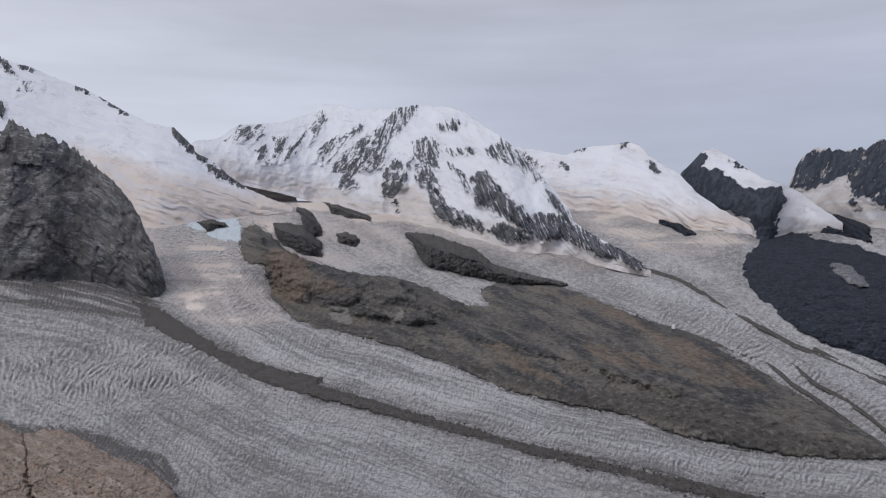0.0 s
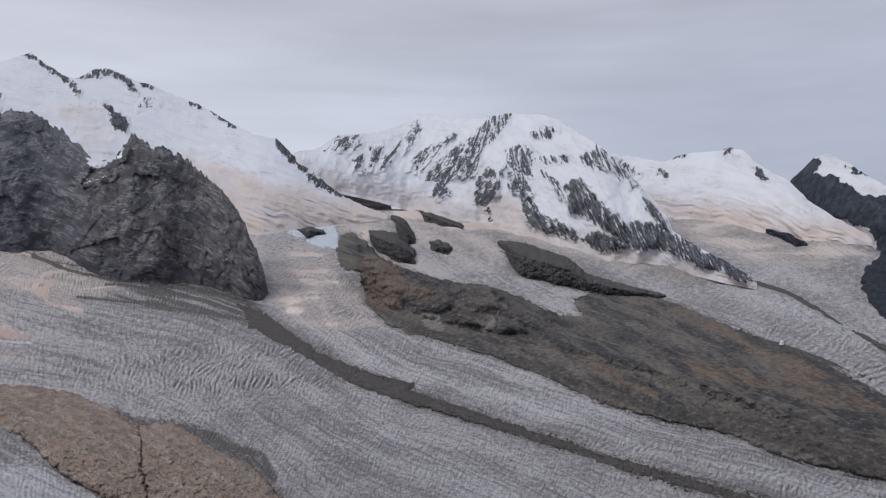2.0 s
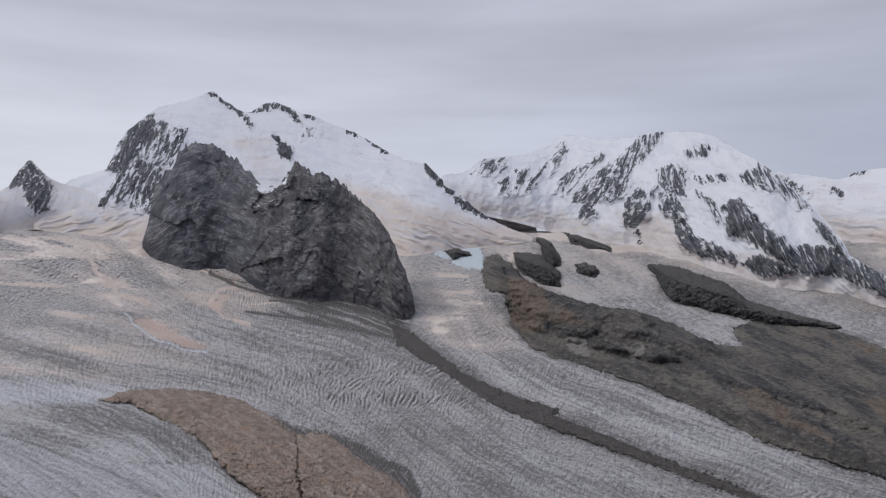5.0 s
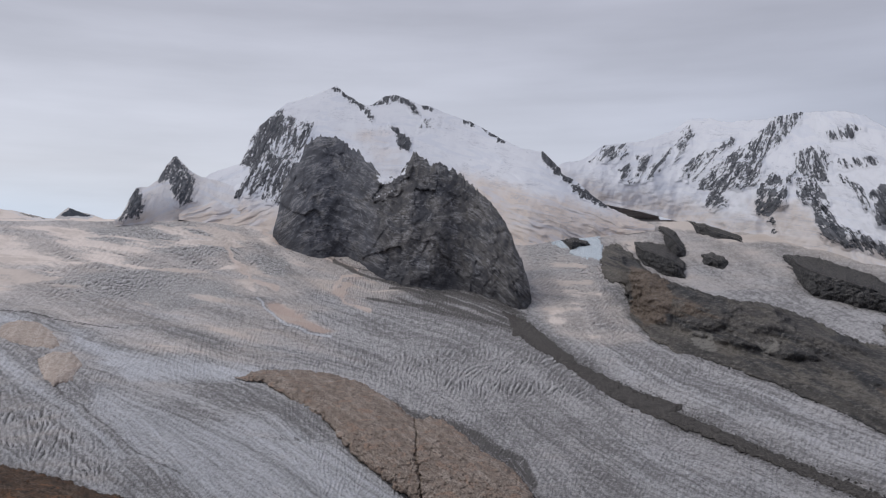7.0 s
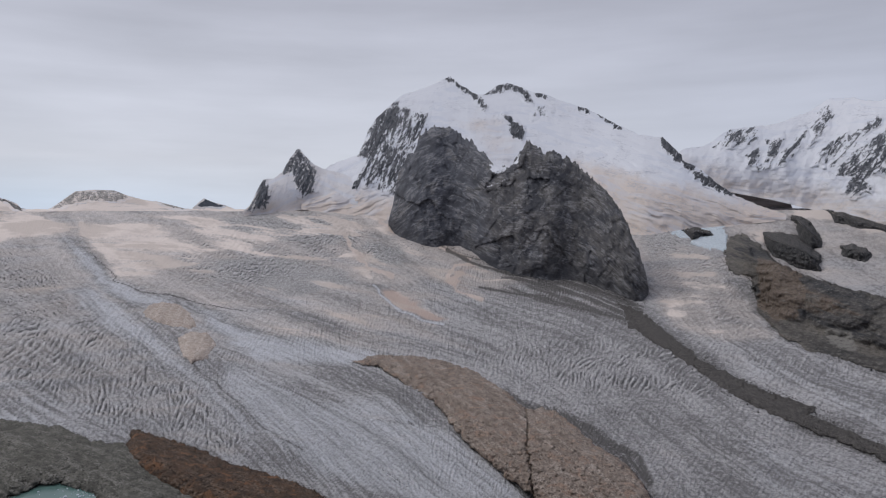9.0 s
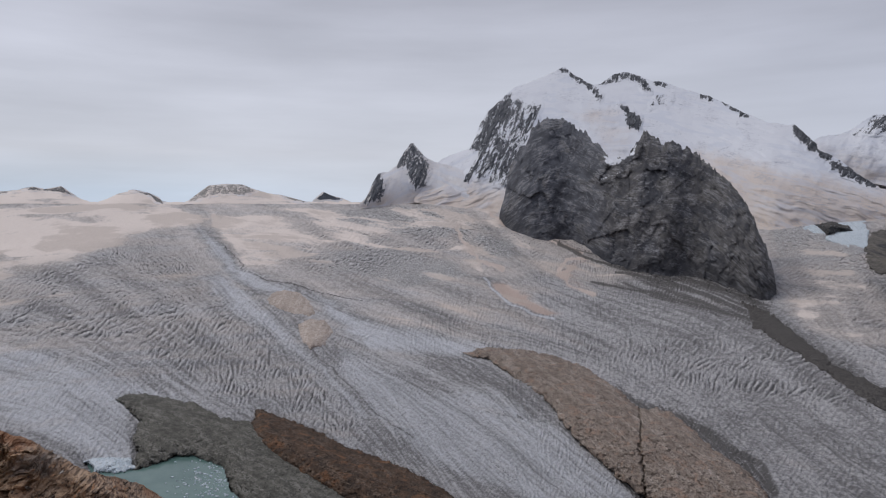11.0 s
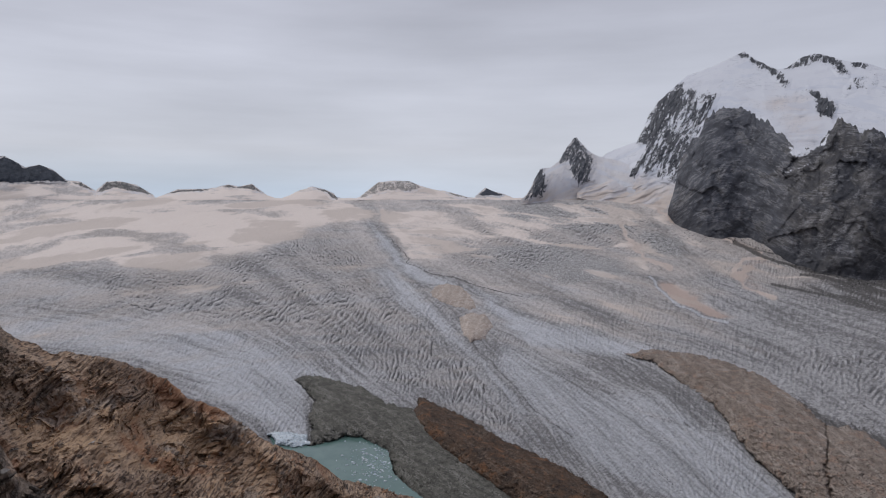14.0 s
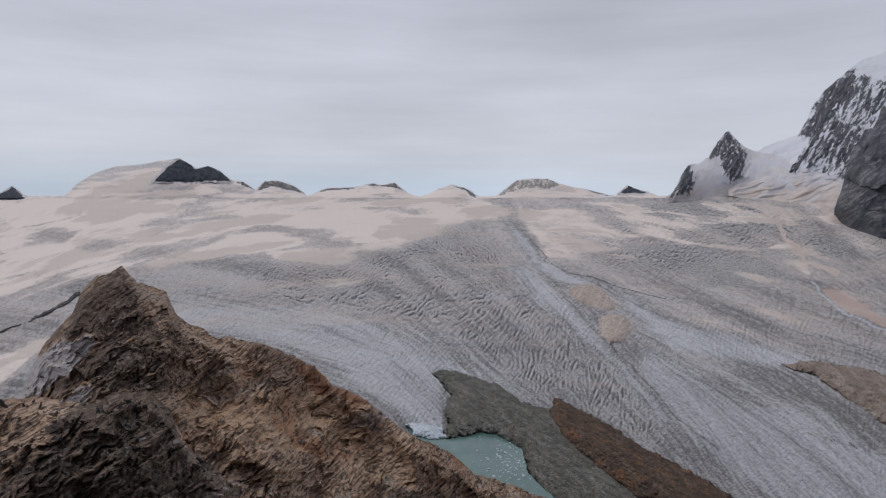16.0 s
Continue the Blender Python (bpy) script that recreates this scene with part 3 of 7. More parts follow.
def crag_material():
    """Shattered schist of the near ridge: brown, rusty and grey splinters, with pale slabs and parts darkened in colour
    for shade.
    """
    m, n, l, bsdf = nodes_of("shattered_brown_schist")
    o = coords(n, l)
    big = noise_node(n, l, o, 0.10, 5, 0.6, 0.6)
    fine = noise_node(n, l, o, 1.3, 10, 0.74, 0.3)

    def splinters(scale, stretch):
        v = n.new("ShaderNodeTexVoronoi")
        v.feature, v.inputs["Scale"].default_value = "F1", scale
        dip, mp = n.new("ShaderNodeMapping"), n.new("ShaderNodeMapping")
        dip.inputs["Rotation"].default_value, mp.inputs["Scale"].default_value = (-0.66, 0.25, 0.0), stretch
        l.new(o, dip.inputs["Vector"])
        l.new(dip.outputs[0], mp.inputs["Vector"])
        warp = n.new("ShaderNodeVectorMath")
        warp.operation = "ADD"
        l.new(mp.outputs[0], warp.inputs[0])
        tint = n.new("ShaderNodeTexNoise")
        tint.inputs["Scale"].default_value = 0.35
        l.new(o, tint.inputs["Vector"])
        l.new(tint.outputs["Color"], warp.inputs[1])
        l.new(warp.outputs[0], v.inputs["Vector"])
        sep = n.new("ShaderNodeSeparateColor")
        l.new(v.outputs["Color"], sep.inputs[0])
        return sep.outputs[0], sep.outputs[1], v.outputs["Distance"]
    big_a, big_b, big_d = splinters(0.55, (0.55, 0.55, 2.4))
    small_a, small_b, small_d = splinters(1.7, (0.5, 0.5, 2.6))
    col = blend(n, l, ranged(n, l, big, 0.38, 0.62), (0.37, 0.243, 0.160), (0.49, 0.338, 0.222))
    col = blend(n, l, maths(n, l, "MULTIPLY", big_a, 0.55), col, (0.36, 0.28, 0.22))
    col = blend(n, l, ranged(n, l, small_a, 0.5, 0.9, 0.0, 0.6), col, (0.50, 0.375, 0.285))
    col = blend(n, l, ranged(n, l, small_b, 0.55, 0.85, 0.0, 0.85), col, (0.085, 0.057, 0.045))
    ochre = maths(n, l, "ADD", attribute(n, "ochre"), maths(n, l, "MULTIPLY", maths(n, l, "SUBTRACT", big, 0.5), 1.5))
    col = blend(n, l, maths(n, l, "MULTIPLY", ranged(n, l, ochre, 0.3, 1.0, 0.0, 0.8), ranged(n, l, big_b, 0.0, 0.8, 0.4, 1.0)), col, (0.50, 0.34, 0.215))
    pale = maths(n, l, "ADD", attribute(n, "pale"), maths(n, l, "MULTIPLY", maths(n, l, "SUBTRACT", fine, 0.5), 1.0))
    col = blend(n, l, ranged(n, l, pale, 0.35, 0.7, 0.0, 0.9), col, (0.512, 0.488, 0.482))
    # shade on the crown and the pile, put into the rock's colour
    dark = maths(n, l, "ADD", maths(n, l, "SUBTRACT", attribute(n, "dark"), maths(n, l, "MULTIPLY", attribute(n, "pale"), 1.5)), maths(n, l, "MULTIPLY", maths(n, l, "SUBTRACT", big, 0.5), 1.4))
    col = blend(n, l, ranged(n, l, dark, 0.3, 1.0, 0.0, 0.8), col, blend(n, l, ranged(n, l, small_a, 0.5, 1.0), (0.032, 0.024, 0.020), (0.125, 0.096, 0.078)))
    col = blend(n, l, ranged(n, l, fine, 0.40, 0.46, 0.5, 0.0), col, (0.060, 0.045, 0.037))
    col = blend(n, l, ranged(n, l, fine, 0.54, 0.62, 0.0, 0.4), col, (0.48, 0.385, 0.31))
    rust = maths(n, l, "MULTIPLY", ranged(n, l, noise_node(n, l, o, 0.045, 5, 0.65, 0.8), 0.53, 0.65, 0.0, 0.6), ranged(n, l, attribute(n, "dark"), 0.2, 0.7, 1.0, 0.0))
    col = blend(n, l, rust, col, blend(n, l, small_a, (0.30, 0.125, 0.06), (0.44, 0.22, 0.115)))
    scree = maths(n, l, "MULTIPLY", ranged(n, l, noise_node(n, l, o, 0.06, 5, 0.6, 0.5), 0.55, 0.63, 0.0, 0.7), ranged(n, l, attribute(n, "dark"), 0.2, 0.7, 1.0, 0.3))
    col = blend(n, l, scree, col, blend(n, l, ranged(n, l, fine, 0.42, 0.58), (0.15, 0.125, 0.11), (0.36, 0.32, 0.29)))
    l.new(col, bsdf.inputs["Base Color"])
    bsdf.inputs["Roughness"].default_value = 0.9
    bsdf.inputs["Specular IOR Level"].default_value = 0.25
    ledges = maths(n, l, "MULTIPLY", maths(n, l, "ADD", maths(n, l, "MULTIPLY", small_a, 0.4), maths(n, l, "MULTIPLY", big_a, 0.6)), maths(n, l, "SUBTRACT", 1.0, scree))
    h = maths(n, l, "ADD", maths(n, l, "MULTIPLY", fine, 0.6), ledges)
    bump(n, l, h, bsdf, 0.9, 0.45)
    return m


M_CRAG = crag_material()


def hill_material():
    """Ice-worn hill: grey-brown rock, rusty and pale faces, dark cliffs and smooth grey scree, in slanting beds."""
    m, n, l, bsdf = nodes_of("ice_worn_hill_rock")
    o = coords(n, l)
    big = bed_noise(n, l, 0.008, 0.034, 6, 0.62)
    beds = bed_noise(n, l, 0.018, 0.085)
    fine = noise_node(n, l, o, 0.085, 10, 0.8, 0.2)
    col = blend(n, l, ranged(n, l, big, 0.42, 0.58), (0.060, 0.061, 0.064), (0.140, 0.130, 0.118))
    col = blend(n, l, ranged(n, l, beds, 0.49, 0.56, 0.0, 0.6), col, (0.185, 0.168, 0.146))

    def spread(name, amount):
        return maths(n, l, "ADD", attribute(n, name), maths(n, l, "MULTIPLY", maths(n, l, "SUBTRACT", beds, 0.5), amount))
    col = blend(n, l, ranged(n, l, spread("dark", 3.0), 0.3, 0.8, 0.0, 0.8), col, (0.062, 0.061, 0.064))
    col = blend(n, l, ranged(n, l, spread("ochre", 3.0), 0.3, 0.9, 0.0, 0.7), col, (0.182, 0.138, 0.106))
    col = blend(n, l, ranged(n, l, spread("talus", 1.6), 0.3, 0.8, 0.0, 0.8), col, (0.082, 0.078, 0.073))
    col = blend(n, l, ranged(n, l, spread("pale", 3.2), 0.4, 0.9, 0.0, 0.8), col, (0.26, 0.25, 0.23))
    col = blend(n, l, ranged(n, l, fine, 0.42, 0.485, 0.55, 0.0), col, (0.034, 0.031, 0.029))
    col = blend(n, l, ranged(n, l, fine, 0.53, 0.60, 0.0, 0.55), col, (0.25, 0.235, 0.215))
    l.new(col, bsdf.inputs["Base Color"])
    bsdf.inputs["Roughness"].default_value = 0.93
    bsdf.inputs["Specular IOR Level"].default_value = 0.2
    bump(n, l, maths(n, l, "ADD", fine, maths(n, l, "MULTIPLY", beds, 1.6)), bsdf, 0.9, 5.0)
    return m


M_HILL = hill_material()


def lake_material():
    m, n, l, bsdf = nodes_of("milky_turquoise_water")
    o = coords(n, l)
    col = blend(n, l, ranged(n, l, noise_node(n, l, o, 0.02, 4), 0.35, 0.65), (0.085, 0.155, 0.14), (0.125, 0.20, 0.18))
    l.new(col, bsdf.inputs["Base Color"])
    bsdf.inputs["Roughness"].default_value = 0.18
    bump(n, l, noise_node(n, l, o, 0.6, 4), bsdf, 0.15, 0.2)
    return m


M_LAKE = lake_material()

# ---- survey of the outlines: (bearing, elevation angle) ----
MASSIF_CREST = [(-51.47, 0.73), (-50.89, 1.65), (-50.31, 3.03), (-48.89, 4.06), (-46.74, 4.84), (-45.96, 6.65), (-45.26, 7.82), (-43.65, 9.24), 
    (-42.95, 9.80), (-41.09, 10.40), (-38.97, 11.28), (-38.02, 10.52), (-36.84, 9.86), (-36.03, 9.78), (-35.16, 10.43), (-34.21, 10.71), 
    (-33.25, 10.44), (-32.05, 9.89), (-31.19, 9.80), (-29.66, 9.15), (-27.74, 8.48), (-26.55, 7.91), (-25.12, 7.06), (-23.47, 6.28), (-21.60, 5.97), 
    (-20.20, 4.55), (-19.27, 3.94), (-17.44, 2.20), (-16.08, 1.26), (-14.53, 0.52), (-12.57, -0.17)]
MASSIF_FOOT = [(-51.47, 0.55), (-46.70, 0.15), (-43.02, -0.55), (-36.38, -0.79), (-28.18, -0.63), (-22.70, -1.47), (-19.22, -1.08), (-16.06, -0.68), 
    (-14.51, -0.54), (-12.57, -0.35)]
MASSIF_ROCK_1 = [(-46.74, 4.80), (-45.73, 6.89), (-45.03, 8.05), (-43.51, 9.24), (-42.96, 8.57), (-43.20, 7.51), (-43.67, 6.48), (-44.83, 5.53), 
    (-45.75, 4.12), (-46.45, 2.49), (-47.04, 1.88), (-47.22, 2.06), (-46.30, 3.65), (-45.75, 4.82), (-46.29, 4.58)]
MASSIF_ROCK_2 = [(-44.85, 2.51), (-43.68, 4.39), (-42.28, 5.82), (-41.10, 7.38), (-40.82, 8.31), (-41.47, 7.83), (-42.98, 6.13), (-44.37, 5.08), 
    (-45.52, 4.36), (-45.07, 3.44)]
MASSIF_ROCK_3 = [(-34.48, 8.14), (-33.53, 7.66), (-32.90, 7.11), (-32.83, 6.04), (-33.70, 6.42), (-34.05, 7.39)]
MASSIF_ROCK_4 = [(-36.07, 9.82), (-35.25, 10.57), (-34.23, 10.79), (-33.20, 10.51), (-32.58, 9.96), (-32.08, 9.09), (-32.56, 9.13), (-33.18, 9.84), 
    (-34.21, 10.08), (-35.03, 9.88)]
MASSIF_ROCK_6 = [(-42.9, 8.3), (-41.0, 7.4), (-41.9, 5.4), (-43.1, 3.6), (-43.5, 1.4), (-45.2, 2.0), (-44.4, 4.0), (-43.5, 6.0)]
MASSIF_RIB_1 = [(-39.41, 11.35), (-38.22, 10.50), (-37.13, 9.92), (-36.00, 8.74)]
MASSIF_RIB_2 = [(-28.20, 8.52), (-27.16, 8.40), (-26.35, 7.93), (-25.02, 6.87)]
MASSIF_RIB_3 = [(-21.53, 5.77), (-21.01, 4.91), (-20.19, 4.23), (-19.56, 3.66)]
MASSIF_RIB_4 = [(-18.98, 3.00), (-17.87, 2.30), (-16.48, 1.53)]
MASSIF_RIB_5 = [(-15.39, 2.74), (-14.49, 2.61), (-13.51, 1.60)]
MASSIF_RIB_6 = [(-31.86, 9.74), (-31.07, 9.60)]
MASSIF_GREY = [(-31.75, 8.73), (-30.38, 8.85), (-30.55, 8.03), (-32.12, 7.83)]
MASSIF_DUST = [(-28.68, 4.35), (-25.33, 3.53), (-22.03, 2.56), (-19.25, 2.07), (-16.08, 0.80), (-12.58, 0.43), (-12.50, -4.12), (-29.12, -4.40)]
MASSIF_DUST_LEFT = [(-51.51, 4.00), (-48.90, 3.23), (-46.91, 1.78), (-44.85, 2.04), (-43.02, -0.55), (-43.03, -2.45), (-51.59, -2.37)]
BUTTRESS_CREST = [(-44.24, -0.70), (-43.89, 0.39), (-43.64, 2.03), (-43.29, 3.65), (-42.09, 5.24), (-41.09, 6.93), (-40.34, 7.31), (-39.24, 7.22), 
    (-38.13, 6.69), (-36.82, 5.76), (-35.94, 4.71), (-35.38, 3.94), (-34.87, 3.79), (-33.96, 3.90), (-33.44, 4.54), (-32.86, 5.48), (-32.55, 6.15), 
    (-31.85, 5.43), (-31.04, 4.97), (-30.38, 5.16), (-29.86, 4.75), (-28.70, 4.37), (-28.31, 4.02), (-27.72, 3.29), (-26.40, 2.29), (-25.64, 1.36), 
    (-24.69, -0.09), (-23.93, -1.73), (-23.35, -3.15), (-22.84, -4.67), (-22.50, -6.36)]
BUTTRESS_FOOT = [(-44.24, -0.89), (-43.35, -1.64), (-41.97, -2.29), (-40.38, -2.41), (-38.60, -2.39), (-37.05, -2.97), (-35.73, -4.08), 
    (-33.81, -4.70), (-32.15, -4.96), (-30.53, -5.25), (-28.19, -5.10), (-26.67, -5.54), (-25.18, -6.29), (-24.09, -6.80), (-23.03, -6.96), 
    (-22.50, -6.56)]
BUTTRESS_SNOW_1 = [(-36.74, 2.31), (-35.46, 2.38), (-34.43, 2.81), (-33.80, 2.71), (-34.83, 2.37), (-35.88, 2.03)]
BUTTRESS_SNOW_2 = [(-35.63, 4.08), (-34.95, 3.80), (-33.96, 3.95), (-33.04, 4.96), (-33.22, 4.01), (-34.86, 3.35), (-35.49, 3.45)]
HORN_CREST = [(-56.07, 0.17), (-55.62, 0.53), (-55.11, 1.60), (-54.48, 2.72), (-53.73, 2.82), (-53.01, 3.28), (-52.36, 4.42), (-51.84, 5.15), 
    (-51.58, 5.25), (-50.86, 4.46), (-50.34, 3.93), (-49.69, 3.68), (-48.01, 3.25), (-46.67, 2.72)]
HORN_FOOT = [(-56.07, -0.00), (-53.26, 0.45), (-50.69, 0.83), (-48.93, 0.56), (-46.70, 0.20)]
HORN_ROCK_1 = [(-55.83, 0.17), (-54.56, 2.85), (-53.91, 1.70), (-54.26, 0.36)]
HORN_ROCK_2 = [(-53.01, 3.24), (-52.27, 4.60), (-51.70, 5.43), (-50.64, 4.33), (-50.27, 3.12), (-50.41, 1.84), (-51.46, 1.28), (-51.87, 2.41), 
    (-52.37, 3.43)]
DOME_GREY_CREST = [(-70.02, 0.13), (-69.19, 0.78), (-68.17, 1.58), (-66.88, 1.72), (-65.57, 1.68), (-64.55, 1.26), (-62.66, 0.88), (-61.24, 0.50), 
    (-60.19, 0.22)]
DOME_GREY_ROCK_1 = [(-70.02, 0.03), (-69.19, 0.87), (-68.17, 1.67), (-65.48, 1.78), (-64.36, 1.21), (-65.49, 0.83), (-67.35, 0.92), (-68.74, 0.55)]
DOME_GREY_ROCK_2 = [(-62.66, 0.88), (-61.14, 0.60), (-60.19, 0.17), (-61.72, 0.41)]
DOME_MID_CREST = [(-76.03, 0.35), (-75.60, 0.49), (-74.60, 0.99), (-73.64, 1.22), (-72.55, 0.95), (-71.89, 0.63), (-71.50, 0.13)]
DOME_MID_ROCK = [(-73.82, 1.18), (-72.55, 1.00), (-71.63, 0.45), (-71.46, 0.08), (-72.08, 0.26), (-72.42, 0.72), (-73.21, 0.95)]
DOME_WIDE_CREST = [(-85.67, 0.38), (-84.94, 0.59), (-84.18, 0.93), (-81.90, 0.99), (-80.32, 1.35), (-79.52, 1.18), (-78.50, 1.41), (-77.90, 0.93), 
    (-77.29, 0.53), (-76.66, 0.31)]
DOME_WIDE_ROCK_1 = [(-84.94, 0.59), (-84.18, 0.97), (-81.51, 1.03), (-81.91, 0.86), (-83.82, 0.72)]
DOME_WIDE_ROCK_2 = [(-80.92, 1.17), (-80.32, 1.39), (-79.72, 1.22), (-78.50, 1.45), (-77.70, 0.71), (-78.51, 0.97), (-79.93, 1.09)]
DOME_LEFT_CREST = [(-90.16, 0.41), (-89.84, 0.87), (-89.16, 1.48), (-88.25, 1.53), (-87.12, 1.26), (-86.44, 0.84), (-85.89, 0.46)]
DOME_LEFT_ROCK = [(-89.98, 0.55), (-89.16, 1.52), (-88.16, 1.58), (-86.89, 1.21), (-85.80, 0.41), (-87.13, 0.74), (-88.71, 1.02)]
DOME_FAR_CREST = [(-60.09, 0.26), (-59.51, 0.79), (-59.13, 1.13), (-58.36, 0.79), (-57.40, 0.55), (-56.73, 0.31)]
DOME_FAR_ROCK = [(-59.80, 0.45), (-59.30, 0.88), (-58.95, 1.16), (-58.45, 0.90), (-57.60, 0.55), (-57.90, 0.42), (-58.60, 0.52), (-59.20, 0.40)]
JAZZI_CREST = [(-104.68, -0.16), (-103.56, 0.38), (-102.79, 1.23), (-101.64, 2.00), (-100.28, 2.54), (-98.50, 2.71), (-96.87, 3.09), (-95.62, 3.21), 
    (-95.01, 2.86), (-94.38, 2.43), (-93.53, 2.66), (-92.67, 2.32), (-91.82, 1.55), (-90.94, 1.47), (-89.98, 0.83), (-89.18, 0.36)]
JAZZI_ROCK = [(-97.57, 1.41), (-96.55, 2.57), (-95.71, 3.21), (-95.00, 2.95), (-94.47, 2.43), (-93.44, 2.71), (-92.46, 2.18), (-91.65, 1.42), 
    (-93.30, 1.49), (-94.84, 1.35)]
JAZZI_ROCK_2 = [(-91.73, 1.51), (-90.85, 1.47), (-89.89, 0.73), (-90.77, 1.05)]
FAR_HORN_CREST = [(-109.79, -0.54), (-108.46, 0.09), (-107.79, 0.33), (-106.91, 0.98), (-106.41, 0.50), (-105.95, -0.16)]
LISKAMM_CREST = [(-20.81, 4.48), (-19.96, 5.04), (-18.46, 5.22), (-16.69, 6.39), (-15.59, 6.47), (-13.34, 6.67), (-11.51, 7.31), (-9.88, 8.27), 
    (-8.72, 8.20), (-7.32, 7.82), (-6.14, 7.88), (-4.48, 7.95), (-3.29, 8.14), (-2.10, 8.24), (0.29, 8.16), (1.72, 7.78), (3.16, 6.75), (4.83, 5.71), 
    (6.02, 4.76), (7.45, 3.29), (8.64, 2.10), (9.59, 0.91), (10.54, -0.37), (11.02, -1.45), (13.12, -2.85), (14.96, -3.76), (16.78, -4.89), 
    (17.23, -5.43)]
LISKAMM_FOOT = [(-20.84, 3.46), (-16.56, 2.04), (-13.43, 1.41), (-10.67, 0.72), (-7.86, 0.01), (-5.01, -0.56), (-2.12, -1.24), (0.77, -2.01), 
    (3.19, -2.59), (5.60, -3.54), (7.51, -3.53), (10.35, -3.88), (13.15, -4.78), (14.99, -5.21), (17.24, -5.62)]
CASTOR_CREST = [(3.16, 4.50), (6.26, 4.76), (8.38, 4.46), (10.26, 4.06), (11.18, 4.56), (12.32, 4.77), (14.14, 4.83), (15.03, 5.08), (16.15, 4.78), 
    (17.05, 3.76), (18.16, 3.06), (19.25, 2.46), (19.91, 1.68), (20.77, 0.78), (23.09, -0.79), (24.94, -1.82)]
CASTOR_FOOT = [(3.18, 0.83), (7.48, 0.49), (10.31, 0.01), (14.91, -0.45), (19.34, -1.63), (20.83, -1.70), (24.94, -2.09)]
CA_ROCK_1 = [(10.72, 4.33), (11.27, 4.65), (11.82, 4.64), (11.55, 4.32)]
CA_ROCK_2 = [(16.70, 3.59), (17.32, 3.39), (17.69, 2.57), (17.16, 2.67)]
CA_ROCK_3 = [(6.26, 4.62), (7.69, 3.81), (8.40, 2.95), (7.74, 2.96), (6.98, 3.67)]
CA_ROCK_4 = [(9.57, 3.41), (10.50, 3.40), (10.64, 2.84), (9.81, 2.94)]
CA_ROCK_5 = [(14.72, 5.09), (15.35, 5.07), (15.09, 4.53), (14.64, 4.63)]
POLLUX_CREST = [(18.85, 1.01), (19.42, 2.55), (20.08, 3.16), (20.90, 4.12), (21.65, 4.41), (22.36, 4.08), (23.39, 3.40), (24.21, 2.72), 
    (25.22, 2.05), (26.99, 1.38), (28.14, 0.73), (28.91, 0.01), (30.77, -1.40)]
POLLUX_FOOT = [(18.86, 0.47), (19.73, -0.08), (21.44, -0.62), (23.51, -1.14), (25.16, -2.52), (26.52, -2.41), (27.27, -1.70), (28.96, -1.68), 
    (30.79, -1.73)]
PO_ROCK_1 = [(19.07, 0.79), (19.46, 2.68), (20.17, 3.29), (20.90, 4.12), (21.24, 3.85), (20.85, 2.88), (21.98, 2.64), (23.02, 2.18), (24.05, 1.24), 
    (25.44, 1.23), (26.53, 1.30), (26.94, 0.53), (26.44, -0.76), (26.26, -2.71), (25.08, -2.74), (24.72, -1.30), (23.09, -0.52), (21.00, 0.01), 
    (19.72, 0.28)]
PO_ROCK_2 = [(22.90, 3.50), (23.80, 3.08), (24.30, 2.63), (23.61, 2.74)]
BREIT_CREST = [(26.56, 0.44), (27.28, 1.80), (27.52, 2.65), (28.23, 3.80), (28.78, 4.12), (30.23, 4.02), (30.95, 3.87), (31.99, 4.06), (32.49, 4.36), 
    (33.26, 4.56), (35.58, 5.05), (38.01, 5.52), (40.33, 4.99)]
BREIT_FOOT = [(26.58, -0.42), (28.93, -0.66), (31.11, -0.90), (33.48, -1.44), (35.87, -2.26), (40.67, -2.85)]
BR_ROCK_1 = [(27.00, 0.95), (27.52, 2.73), (28.23, 3.97), (30.94, 4.03), (33.26, 4.64), (38.00, 5.71), (38.29, -1.24), (33.16, -0.11), (32.12, 0.42), 
    (31.27, 0.71), (30.87, 2.15), (29.95, 1.84), (28.87, 1.23), (27.75, 1.16)]
BR_ROCK_2 = [(31.16, 0.71), (31.50, 0.01), (31.65, -0.23), (31.08, 0.18)]
DARK_MASS = [(24.18, -4.75), (24.70, -3.50), (25.48, -2.73), (27.10, -2.22), (28.99, -2.39), (31.18, -2.88), (33.56, -3.73), (35.96, -4.61), 
    (38.46, -5.41), (38.77, -12.70), (36.25, -12.05), (33.85, -11.41), (31.45, -10.69), (28.85, -9.72), (26.90, -8.60), (25.49, -7.40), 
    (24.53, -6.05)]
DARK_SNOW = [(30.09, -4.50), (30.88, -4.47), (31.79, -5.04), (32.41, -5.83), (31.81, -5.86), (30.91, -5.30)]
DARK_STRIP_1 = [(27.50, -0.37), (28.37, -0.50), (30.79, -1.89), (31.31, -2.46), (29.34, -1.88)]
DARK_STRIP_2 = [(28.83, 0.10), (30.38, -0.49), (32.18, -1.46), (32.65, -2.83), (31.52, -2.62), (30.05, -1.16)]
